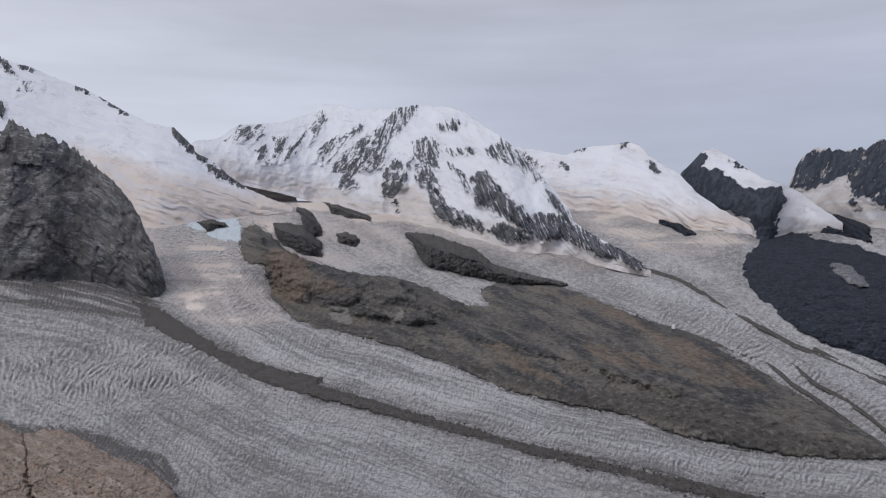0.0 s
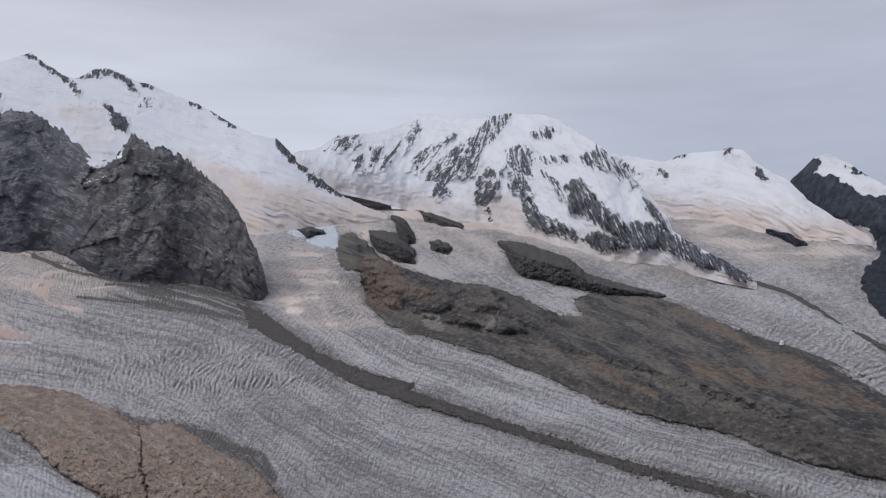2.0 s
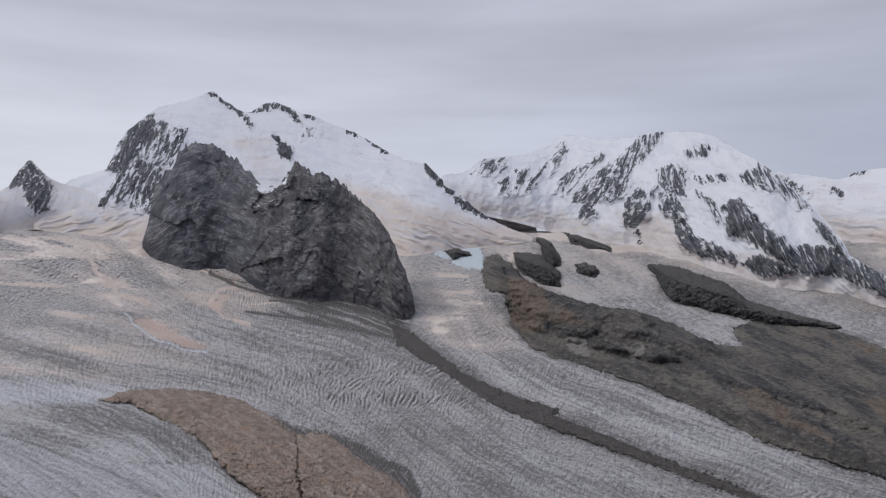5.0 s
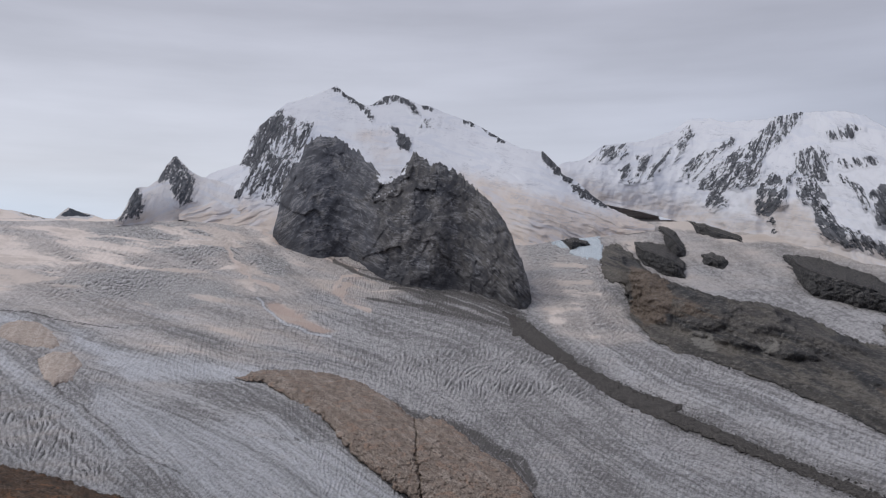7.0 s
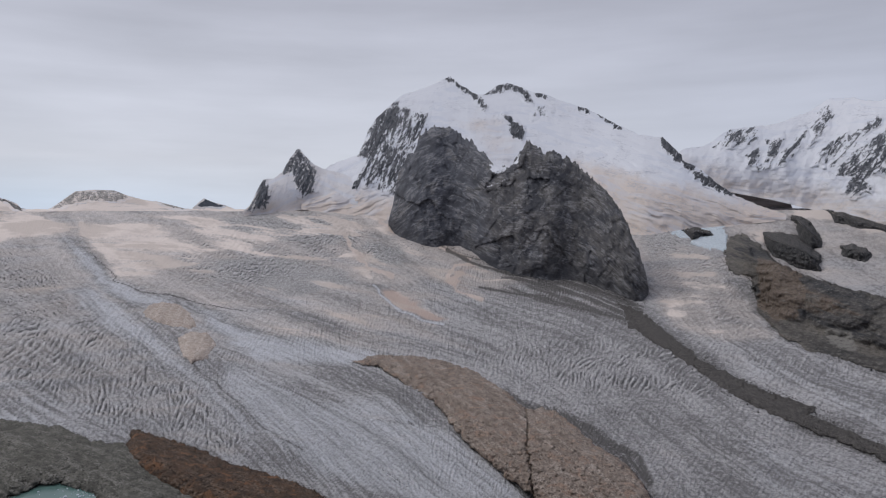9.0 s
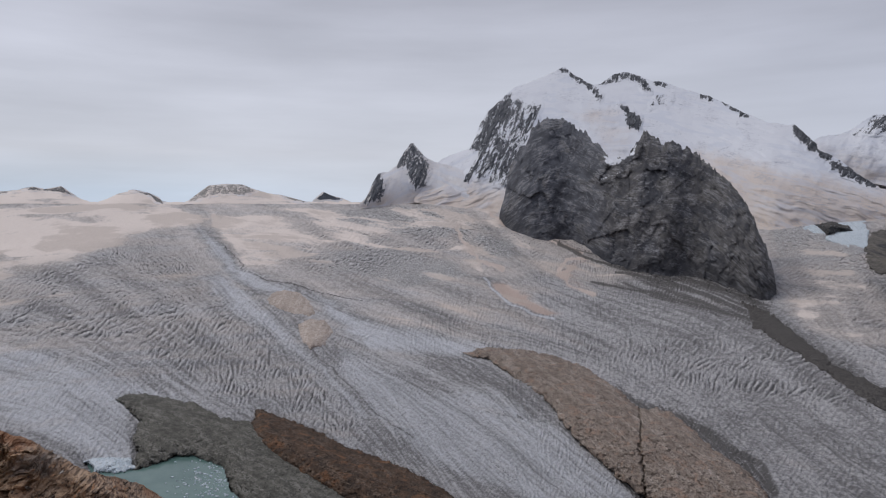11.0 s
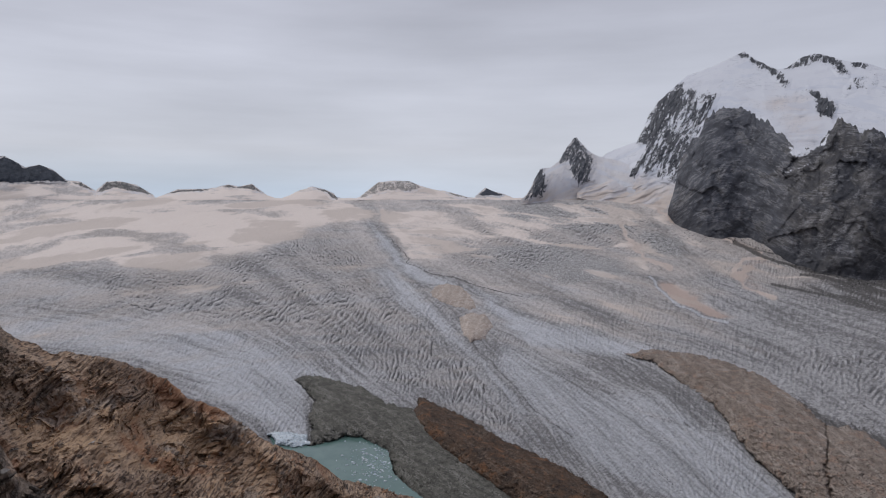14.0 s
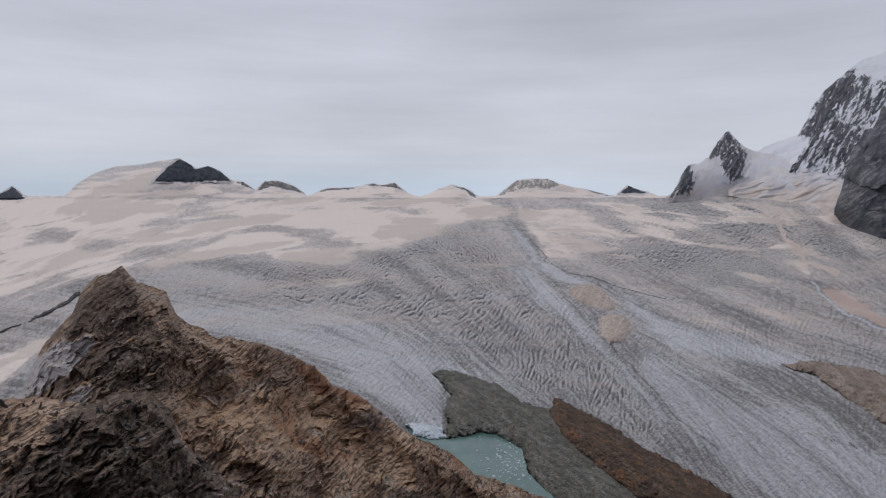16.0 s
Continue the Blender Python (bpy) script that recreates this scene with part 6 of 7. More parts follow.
def thing(name, label, category, base, group="", kind=""):
    """An Empty at a thing's base, to hold its parts."""
    ob = tagged(new(name), label, category, group, kind)
    ob.location = base
    return ob


def part(name, me, parent, label=""):
    ob = tagged(new(name, me), label)
    ob.parent = parent
    ob.matrix_parent_inverse = Matrix.Translation(parent.location).inverted()
    return ob


def loft(name, crest, foot, material, label, slope=42.0, step=0.09, ribs=1.0, rocks=(), dust=(), jag=0.05, bulge=0.03, base_rock=0.0, seed=0, spur=9.0,
         base_dust=0.0, category="mountain", group="", lowest=0.25, foot_dust=0.75, foot_reach=2.2, face="snow_face", gully=None, crag=0.0, lines=(), lean=(60.0, 0.4), terrace=0.0, aretes=()):
    """A mountain: its face climbs from the foot line on the ground to the crest line, and falls away behind; its rock ribs and snow patches are parts."""
    c, f = np.array(sorted(crest)), np.array(sorted(foot))
    b = np.arange(c[0, 0], c[-1, 0] + step / 2, step)
    ce, fe = np.interp(b, c[:, 0], c[:, 1]), np.interp(b, f[:, 0], f[:, 1]) - lowest
    if crag:
        fe = fe + 0.3 * fbm(b / 1.3, 0 * b, 4, 97 + seed, 0.6) + 0.12 * blocks(b / 0.5, 0 * b, seed + 9, 0.4)
    fe = np.minimum(fe, ce - 0.05)
    fs, k = blur(fe, step, 2.5), math.tan(radians(slope))
    rf = blur(np.minimum(ground_range(b, fe), 4300), step, 2.0)
    ce = ce + jag * fbm(b / 0.55, 0 * b + seed, 4, 91 + seed, 0.62) * smooth(0.05, 0.8, ce - fe)
    ce = ce + 1.1 * jag * blocks(b / 0.3, 0 * b, seed, 0.4) * smooth(0.05, 0.8, ce - fe)
    n = int(max(10, (ce - fe).max() / step))
    v = np.linspace(-0.05, 1, n)[:, None]
    e = fe + (ce - fe) * v
    bb = np.broadcast_to(b, e.shape)
    r = rf * (k - np.tan(np.radians(fs))) / (k - np.tan(np.radians(e)))
    r = r * (1 - bulge * np.clip((blur(ce, step, 2.5) - fs) / 6.0, 0, 1) * np.sin(np.pi * np.clip((e - fs) / np.maximum(blur(ce, step, 2.5) - fs, 0.4), 0, 1)))
    h, z = np.radians(bb) * rf.mean(), EYE[2] + rf.mean() * np.tan(np.radians(e))
    wb = bb + 0.17 * fbm(bb / 0.6, e / 0.6, 5, 101 + seed, 0.6)
    we = e + 0.17 * fbm(bb / 0.6, e / 0.6, 5, 111 + seed, 0.6)
    dusty = np.maximum(np.full(e.shape, base_dust), foot_dust * smooth(foot_reach, 0.1, e - fe))
    for outline, strength in dust:
        dusty = np.maximum(dusty, strength * smooth(-0.9, 0.9, inside(outline, wb, we)))
    up = (e - blur(0.5 * (ce + fe), step, 4.0)) * rf.mean() * math.pi / 180
    wide = (bb - b[0]) / (b[-1] - b[0])
    ways = {"brown": smooth(0.3, 0.5, wide), "footing": smooth(1.5, 0.2, e - fe), "side": h - up * lean[1] * np.tanh((lean[0] - bb) / 3.0), "upslope": up}
    rel = 30 * ridged((h + 0.35 * z) / 230, z / 380, 3, 121 + seed) + 12 * fbm((h - 0.35 * z) / 70, z / 110, 4, 131 + seed, 0.55)
    if crag:
        wh, wz = h + 10 * fbm(h / 60, z / 60, 3, 151), z + 10 * fbm(h / 60, z / 60, 3, 152)
        rel = rel * 0.3 + crag * (20 * blocks((wh + 0.45 * wz) / 120, (wz - 0.45 * wh) / 190, seed + 1, 1.3) + 10 * blocks((wh - 0.6 * wz) / 52, (wz + 0.4 * wh) / 84, seed + 2, 1.2)
                                  + 7 * blocks((wh + 0.8 * wz) / 21, (wz - 0.6 * wh) / 40, seed + 3, 1.1) + 14 * ridged((wh + 0.7 * wz) / 60, (wz - 0.7 * wh) / 170, 4, 155)
                                  + 3 * ridged((wh - 0.5 * wz) / 26, (wz + 0.5 * wh) / 60, 2, 156) + 1.2 * fbm(h / 9, z / 12, 3, 153, 0.6))
    if terrace:
        shelf = up + 0.12 * h + 18 * fbm(h / 130, up / 90, 3, 161 + seed)
        rel = rel + terrace * (9 * ridged(h / 260, shelf / 34, 3, 163 + seed, 0.55) + 7 * fbm(h / 150, shelf / 40, 3, 165 + seed))
    for line, height, width in aretes:
        rel = rel + height * np.clip(1 - along(line, bb + 0.5 * (wb - bb), e + 0.5 * (we - e))[0] / width, 0, 1)
    for line, height, width in lines:
        rel = rel + height * np.exp(-(along(line, wb, we)[0] / width) ** 2)
    if gully:
        rel = rel - 12 * np.exp(-(along(gully, wb, we)[0] / 0.5) ** 2)
    dampen = np.clip((ce - e) / 0.8, 0.15, 1)
    r = r - rel * ribs * (0.55 + 0.5 * base_rock) * dampen
    root = thing(name, label, category, place(b[len(b) // 2], fe[len(b) // 2], rf[len(b) // 2]), group)
    pts = place(bb, e, r)
    back = []
    for dr, dz in ((30, 16), (110, 90), (260, 260)):
        p = place(b, ce, np.minimum(r[-1] + dr, 4960))
        p[:, 2] = np.maximum(EYE[2] + r[-1] * np.tan(np.radians(ce)) - dz, -20)
        back.append(p)
    pad = lambda a: np.concatenate([a, np.repeat(a[-1:], 3, 0)])
    part(face, grid_mesh(face, np.concatenate([pts, np.array(back)]), None, {"rock": pad(np.full(e.shape, base_rock)), "dust": pad(dusty), **{k: pad(a) for k, a in ways.items()}}, material), root)
    for outline, strength in rocks:
        line = isinstance(outline[1], float)
        sd = band(outline[0], outline[1], wb, we) if line else inside(outline, wb, we)
        keep = sd > -0.34
        if keep.sum() < 9:
            continue
        rise = smooth(-0.3, 0.7, sd) * spur + 5
        rise = np.where(sd < -0.2, rise - 90 * (-0.2 - sd), rise) * (0.4 + 0.6 * dampen)
        rock = strength * smooth(-0.26, 0.22, sd) if strength > 0 else base_rock + (0.75 + 0.6 * strength - base_rock) * smooth(-0.16, 0.12, sd)
        nm = "rock_rib" if strength > 0 else "snow_patch"
        part(nm, grid_mesh(nm, place(bb, e, r - rise - 0.5 * rel * ribs * dampen * np.clip(rock, 0, 1)), keep, {"rock": rock, "dust": dusty, **ways}, material), root)
    return root


loft("snow_massif", MASSIF_CREST, MASSIF_FOOT, M_MASSIF, "great glaciated mountain with snow dome and dark rocky summits", 30, rocks=[
    (MASSIF_ROCK_1, 0.85), (MASSIF_ROCK_2, 0.75), (MASSIF_ROCK_5, 0.58), (MASSIF_ROCK_6, 0.56), (MASSIF_ROCK_3, 1.1), (MASSIF_ROCK_4, 0.8), ((MASSIF_RIB_1, 0.16), 0.9), ((MASSIF_RIB_2, 0.2), 0.95),
    ((MASSIF_RIB_3, 0.3), 1.0), ((MASSIF_RIB_4, 0.26), 0.95), ((MASSIF_RIB_5, 0.36), 1.0), ((MASSIF_RIB_6, 0.15), 0.8), (MASSIF_GREY, 0.36)],
    dust=[(MASSIF_DUST, 0.8), (MASSIF_TONGUE, 0.4), (MASSIF_DUST_LEFT, 0.6)], ribs=0.6, seed=1, foot_dust=1.0, foot_reach=3.5, base_rock=0.02, terrace=2.2)
loft("rock_buttress", BUTTRESS_CREST, BUTTRESS_FOOT, M_BUTTRESS, "massive dark grey gneiss buttress rising from the glacier", 58, ribs=1.1, base_rock=1.3,
     rocks=[(BUTTRESS_SNOW_1, -0.42), (BUTTRESS_SNOW_2, -0.8)], seed=2, jag=0.26, step=0.065, bulge=0.02, face="rock_face", foot_dust=0.0, crag=0.38, gully=BUTTRESS_GULLY,
     lines=[(q, -4, 0.16) for q in (BW_FRACTURE_1, BW_FRACTURE_2, BW_FRACTURE_3, BW_FRACTURE_4, BW_FRACTURE_5, BW_FRACTURE_6, BW_FRACTURE_7)],
     aretes=[(BW_RIDGE_1, 16, 1.7), (BW_RIDGE_2, 22, 2.6), (BW_RIDGE_3, 14, 1.9), (BW_RIDGE_4, 20, 2.2), (BW_RIDGE_5, 18, 1.2)])
loft("snowy_horn", HORN_CREST, HORN_FOOT, M_ALP, "small pointed dark rock peak with dusty snow apron", 40, rocks=[(HORN_ROCK_1, 0.85), (HORN_ROCK_2, 0.85)], base_dust=0.45, seed=3, ribs=0.6)
loft("snow_mountain", LISKAMM_CREST, LISKAMM_FOOT, M_ALP, "broad snow mountain with steep dark rock ribs", 38, rocks=[
    (LK_ROCK_1, 0.54), (LK_ROCK_2, 0.56), (LK_ROCK_3, 0.56), (LK_ROCK_4, 0.56), (LK_ROCK_5, 0.54), (LK_ROCK_6, 0.58), (LK_ROCK_7, 0.60), (LK_ROCK_8, 0.72), (LK_ROCK_9, 0.56), (LK_ROCK_10, 0.72),
    (LK_ROCK_11, 0.52), (LK_ROCK_12, 0.48), (LK_ROCK_13, 0.6), (LK_ROCK_14, 0.6), (LK_ROCK_15, 0.95), (LK_ROCK_16, 1.1), (LK_ROCK_17, 0.85), ((LK_RIB_1, 0.2), 0.5), ((LK_RIB_2, 0.2), 0.6),
    ((LK_RIB_3, 0.2), 0.55), ((LK_RIB_4, 0.15), 0.6)], dust=[(LK_GREY, 0.7)], lean=(-2.5, 0.6), foot_dust=0.7, foot_reach=2.6,
    seed=4, ribs=1.5, base_rock=0.08, terrace=0.35)
loft("snow_peak", CASTOR_CREST, CASTOR_FOOT, M_MASSIF, "rounded snow peak with few rocks near its top", 36, rocks=[(CA_ROCK_1, 0.8), (CA_ROCK_2, 0.85), (CA_ROCK_3, 0.7), (CA_ROCK_4, 0.55), (CA_ROCK_5, 0.8)], seed=5, ribs=0.7,
     base_dust=0.2, foot_dust=0.85, foot_reach=3.4, terrace=2.0)
loft("snow_capped_peak", POLLUX_CREST, POLLUX_FOOT, M_ALP_FAR, "dark slate peak with a white snow cap", 40, rocks=[(PO_ROCK_1, 1.3), (PO_ROCK_2, 0.8)], seed=6, ribs=1.0, base_dust=0.3)
loft("slate_mountain", BREIT_CREST, BREIT_FOOT, M_ALP_FAR, "jagged dark slate mountain flecked with snow", 42, rocks=[(BR_ROCK_1, 0.85), (BR_ROCK_2, 0.9)], seed=7, ribs=1.2, jag=0.16, base_dust=0.85)


def skyline_rock(outline, label, seed, strength=1.1, material=None, step=0.045):
    """Bare rock on the domes and teeth along the pass, standing a little out of the snow."""
    p = np.array(outline)
    b, e = np.meshgrid(np.arange(p[:, 0].min() - 0.3, p[:, 0].max() + 0.3, step), np.arange(p[:, 1].min() - 0.3, p[:, 1].max() + 0.3, step))
    wb, we = b + 0.06 * fbm(b / 0.3, e / 0.3, 4, 501 + seed), e + 0.06 * fbm(b / 0.3, e / 0.3, 4, 511 + seed)
    sd = inside(outline, wb, we)
    e = np.minimum(e, skyline(b) + 0.03)
    r = pass_range(b, e) - np.where(sd > -0.1, 10 + 30 * (1 - np.exp(-np.clip(sd, 0, None) / 0.2)) + 8 * fbm(b / 0.25, e / 0.25, 4, 521 + seed), 10 + 200 * (sd + 0.1))
    me = grid_mesh("skyline_rock", place(b, e, r), sd > -0.2, {"rock": strength * smooth(-0.02, 0.10, sd), "dust": np.full(b.shape, 0.7), "side": b * 60.0, "upslope": e * 190.0}, material or M_ALP_FAR)
    return tagged(new("skyline_rock", me), label, "rock outcrop", "rocks along the pass")


for i, (o, lab, st) in enumerate((
        (DOME_GREY_ROCK_1, "grey rock and rubble on a low snow dome", 0.6), (DOME_GREY_ROCK_2, "thin strip of grey rock on the snowy pass", 0.8),
        (DOME_MID_ROCK, "dark rock edge of a small snow dome", 1.1), (DOME_WIDE_ROCK_1, "thin dark rocks on the crest of a snow dome", 1.0),
        (DOME_WIDE_ROCK_2, "dark rocks on top of a wide snow dome", 0.9), (DOME_LEFT_ROCK, "dark rock knoll on the snowy pass", 1.0),
        (DOME_FAR_ROCK, "small dark rock tooth on the skyline", 1.2),
        (JAZZI_ROCK, "dark rock flank of the white snow dome", 1.2), (JAZZI_ROCK_2, "small dark rock step beside the snow dome", 1.1),
        (FAR_HORN_CREST + [(FAR_HORN_CREST[-1][0], -0.2), (FAR_HORN_CREST[0][0], -0.2)], "dark pointed rock horn behind the pass", 1.2))):
    skyline_rock(o, lab, i, st, M_ALP_FAR if i in (6, 7, 9) else M_PALE_DOME if i < 2 else M_DOME)


def patch(name, outline, material, label, bulge=30.0, width=0.5, rough=8.0, grain=30.0, step=0.06, seed=0, category="rock outcrop", group="", kind="", line=None, warp=0.2,
          level=None, cleft=None, extra=None, edge=5.0, axis=-20.0, lines=(), cliffs=(), wall=0.0, parent=None, part_name=""):
    """A body of rock, ice or rubble that stands proud of the ground within an outline (or along a line of the given half width)."""
    p = np.array(outline)
    pad = 0.3 + (line or 0)
    b, e = np.meshgrid(np.arange(p[:, 0].min() - pad, p[:, 0].max() + pad, step), np.arange(max(p[:, 1].min() - pad, -32), p[:, 1].max() + pad, step))
    r = ground_range(b, e)
    x, y = r * np.sin(np.radians(b)), r * np.cos(np.radians(b))
    wb, we = b + warp * fbm(b / 0.7, e / 0.6, 3, 201 + seed, 0.5), e + 0.7 * warp * fbm(b / 0.7, e / 0.6, 3, 211 + seed, 0.5)
    wb, we = wb + 0.35 * warp * fbm(b / 0.16, e / 0.13, 3, 203 + seed, 0.6), we + 0.3 * warp * fbm(b / 0.16, e / 0.13, 3, 213 + seed, 0.6)
    sd = band(outline, line, wb, we) if line else inside(outline, wb, we)
    if level is not None:
        pts = place(b, e, (level - EYE[2]) / np.tan(np.radians(e)))
        return tagged(new(name, grid_mesh(name, pts, sd > -0.02, None, material)), label, category, group, kind)
    up = 1 - np.exp(-np.clip(sd, 0, None) / width)
    mean = float(np.median(r[sd > 0])) if (sd > 0).any() else 1500.0
    h, v = np.radians(b) * mean, np.radians(e) * mean * 1.8
    hw, vw = h + grain * 0.5 * fbm(h / grain / 2, v / grain / 2, 3, 217 + seed), v + grain * 0.5 * fbm(h / grain / 2, v / grain / 2, 3, 219 + seed)
    form = 0.7 * ridged(h / (grain * 4), v / (grain * 4), 4, 221 + seed) + 0.9 * blocks((hw + 0.5 * vw) / grain / 1.6, (vw - 0.3 * hw) / grain / 1.6, seed + 3) + 0.6 * blocks(hw / grain * 1.7, vw / grain * 1.7, seed + 4) + 0.5 * fbm(h / grain, v / grain, 4, 231 + seed, 0.6)
    delta = edge + bulge * up + 0.4 * rough * form * np.clip(up * 1.4, 0.0, 1)
    for q, height, half in lines:
        delta += height * np.exp(-(along(q, wb, we)[0] / half) ** 2) * np.clip(up * 2, 0, 1)
    for top, base, share in cliffs:
        et, ef = [np.interp(wb, *np.array(sorted(q)).T) + 0.25 * fbm(b / 2.4, e / 1.5 + k, 3, 241 + seed) for k, q in ((0, top), (9, base))]
        ef = np.minimum(ef, et - 0.05)
        ends = smooth(0, 1.0, b - min(q[0] for q in top)) * smooth(0, 2.0, max(q[0] for q in top) - b)
        high = ground_range(b, et) - ground_range(b, ef)
        delta += share * ends * np.clip(r - ground_range(b, ef), 0, high) * np.exp(-np.clip(e - et, 0, None) / 0.35)
    if wall:
        within = np.where(sd > 0, e, np.nan)
        full = (sd > 0).any(0)
        bottom, crown = [np.interp(b[0], b[0][full], f(within[:, full], 0)) for f in (np.nanmin, np.nanmax)]
        ef = blur(bottom, step, 0.25)
        et = np.maximum(blur(crown - 0.38 * (crown - bottom), step, 0.25), ef + 0.03)
        back = np.clip(r - ground_range(b[0], ef), 0, ground_range(b[0], et) - ground_range(b[0], ef))
        delta += wall * back * np.exp(-np.clip(e - et, 0, None) / 0.3)
    if cleft is not None:
        delta -= 12 * smooth(0.16, 0.0, along(cleft, wb, we)[0])
    delta = np.where(sd > 0, delta, edge - 90 * np.clip(-sd, 0, 1) - 320 * np.clip(-sd - 0.08, 0, 1))
    pts = place(b, e, r - delta)
    att = {k: zone(o, wb, we, 0.35) for k, o in (extra or {}).items()}
    ca, sa = math.cos(radians(axis)), math.sin(radians(axis))
    att.update(lengthwise=(b * ca + e * sa) * 20.7, crosswise=(e * ca - b * sa) * 20.7)
    if cleft is not None:
        q = np.array(sorted((y, x) for x, y in cleft))
        right = b > np.interp(e, q[:, 0], q[:, 1])
        root = thing(name, label, category, place(b[sd > 0].mean(), e[sd > 0].mean(), r[sd > 0].mean()), group, kind)
        for side in (right, ~right):
            grown = side | np.roll(side, 1, 1) | np.roll(side, -1, 1)
            part("slab", grid_mesh("slab", pts, (sd > -0.22) & grown, att, material), root)
        return root
    if wall:
        root = thing(name, label, category, place(b[sd > 0].mean(), e[sd > 0].mean(), r[sd > 0].mean()), group, kind)
        for nm, rows in (("rock_face", e <= et + step), ("ledge", e >= et)):
            keep = (sd > -0.22) & rows
            if keep.sum() > 8:
                part(nm, grid_mesh(nm, pts, keep, att, material), root)
        return root
    if parent:
        return part(part_name, grid_mesh(part_name, pts, sd > -0.22, att, material), parent, label)
    return tagged(new(name, grid_mesh(name, pts, sd > -0.22, att, material)), label, category, group, kind)


patch("rocky_hill", HILL, M_HILL, "long grey-brown rocky hill between two glacier arms", bulge=55, width=1.6, rough=10, grain=13, seed=1, category="hill", step=0.075, edge=2,
      extra={"ochre": [(HILL_RED, 1.25), (HILL_OCHRE_1, 0.75), (HILL_OCHRE_2, 0.75), (HILL_OCHRE_3, 0.7), (HILL_OCHRE_4, 0.6)], "dark": [(HILL_CLIFF, 0.5), (HILL_DARK, 0.8), (HILL_DARK_2, 0.5)],
             "talus": [(HILL_TALUS, 0.75)], "pale": [(HILL_PALE, 1.5), (HILL_PALE_2, 1.2)]},
      cliffs=[(HILL_CLIFF_TOP, HILL_CLIFF_FOOT, 0.75)],
      lines=[(HILL_RIDGE_2, 25, 0.5), (HILL_RIDGE_3, 25, 0.5)] + [(q, -11, 0.32) for q in (HILL_GULLY_1, HILL_GULLY_2, HILL_GULLY_3, HILL_GULLY_4, HILL_GULLY_5, HILL_GULLY_6, HILL_GULLY_7)])
flank = thing("dark_mountain_flank", "dark slate mountain flank above the ice with an old snow patch", "mountain", place(31.0, -6.0, 2200.0))
patch("", DARK_MASS, M_SLATE, "", bulge=110, width=1.5, rough=22, grain=26, seed=2, step=0.075, parent=flank, part_name="rock_face")
patch("", DARK_SNOW, M_OLDSNOW, "patch of old grey snow", bulge=20, width=0.3, rough=3, grain=20, seed=3, edge=128, parent=flank, part_name="snow_patch")
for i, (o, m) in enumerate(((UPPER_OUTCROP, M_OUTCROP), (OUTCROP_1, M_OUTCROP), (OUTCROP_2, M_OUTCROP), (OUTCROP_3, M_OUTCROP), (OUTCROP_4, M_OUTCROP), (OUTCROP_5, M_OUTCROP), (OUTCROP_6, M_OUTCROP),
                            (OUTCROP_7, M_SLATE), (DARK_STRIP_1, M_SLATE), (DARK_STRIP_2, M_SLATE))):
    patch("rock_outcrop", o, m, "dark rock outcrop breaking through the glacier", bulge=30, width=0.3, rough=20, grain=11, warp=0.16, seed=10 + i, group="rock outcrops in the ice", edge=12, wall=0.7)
patch("rock_band", LEFT_ROCK_LINE, M_OUTCROP, "thin dark band of rock at the glacier edge", bulge=6, width=0.1, rough=4, grain=8, seed=29, edge=3, warp=0.1, line=0.07, step=0.035)
patch("ice_cliff", BLUE_ICE, M_CLIFF_ICE, "pale blue broken ice cliff", bulge=12, width=0.5, rough=9, grain=12, seed=30, category="ice cliff", edge=3)
patch("moraine", MORAINE, M_RUBBLE, "dark rubble ridge of the medial moraine", bulge=8, width=0.5, rough=3.5, grain=7, seed=31, category="moraine", kind="structure", warp=0.2, edge=1.5, step=0.055)
for i, (o, w) in enumerate(((MORAINE_LINE_1, 0.085), (MORAINE_LINE_2, 0.10), (MORAINE_LINE_3, 0.085), (MORAINE_LINE_4, 0.06))):
    patch("moraine_stripe", o, M_RUBBLE, "thin dark stripe of rubble on the ice", bulge=5, width=0.1, rough=2, grain=6, seed=40 + i, category="moraine", kind="structure", line=w, warp=0.06, step=0.04)
patch("rock_island", ISLAND, M_TAN, "pinkish tan polished rock island in the ice", bulge=34, width=0.9, rough=8, grain=8, seed=50, step=0.06, cleft=ISLAND_CLEFT, category="rock island", axis=-35)
for i, o in enumerate((LOBE_1, LOBE_2)):
    patch("dusty_mound", o, M_DUNE, "smooth dusty ochre mound on the ice", bulge=38, width=0.5, rough=3.0, grain=14, seed=60 + i, step=0.04, category="mound", warp=0.08, edge=4, axis=62)
patch("greenish_slab", GREEN_ROCK, M_GREEN, "greenish grey polished rock slab beside the lake", bulge=26, width=0.8, rough=4.5, grain=10, seed=70, step=0.06, category="rock slab", axis=-30)
patch("rusty_slab", BROWN_ROCK, M_BROWN, "rusty brown rock slope below the ice", bulge=30, width=0.8, rough=5.5, grain=9, seed=71, step=0.06, category="rock slab", edge=9, axis=-30)
patch("lake", LAKE, M_LAKE, "milky turquoise meltwater lake", level=LAKE_Z, category="lake", kind="structure", step=0.1, warp=0.05)


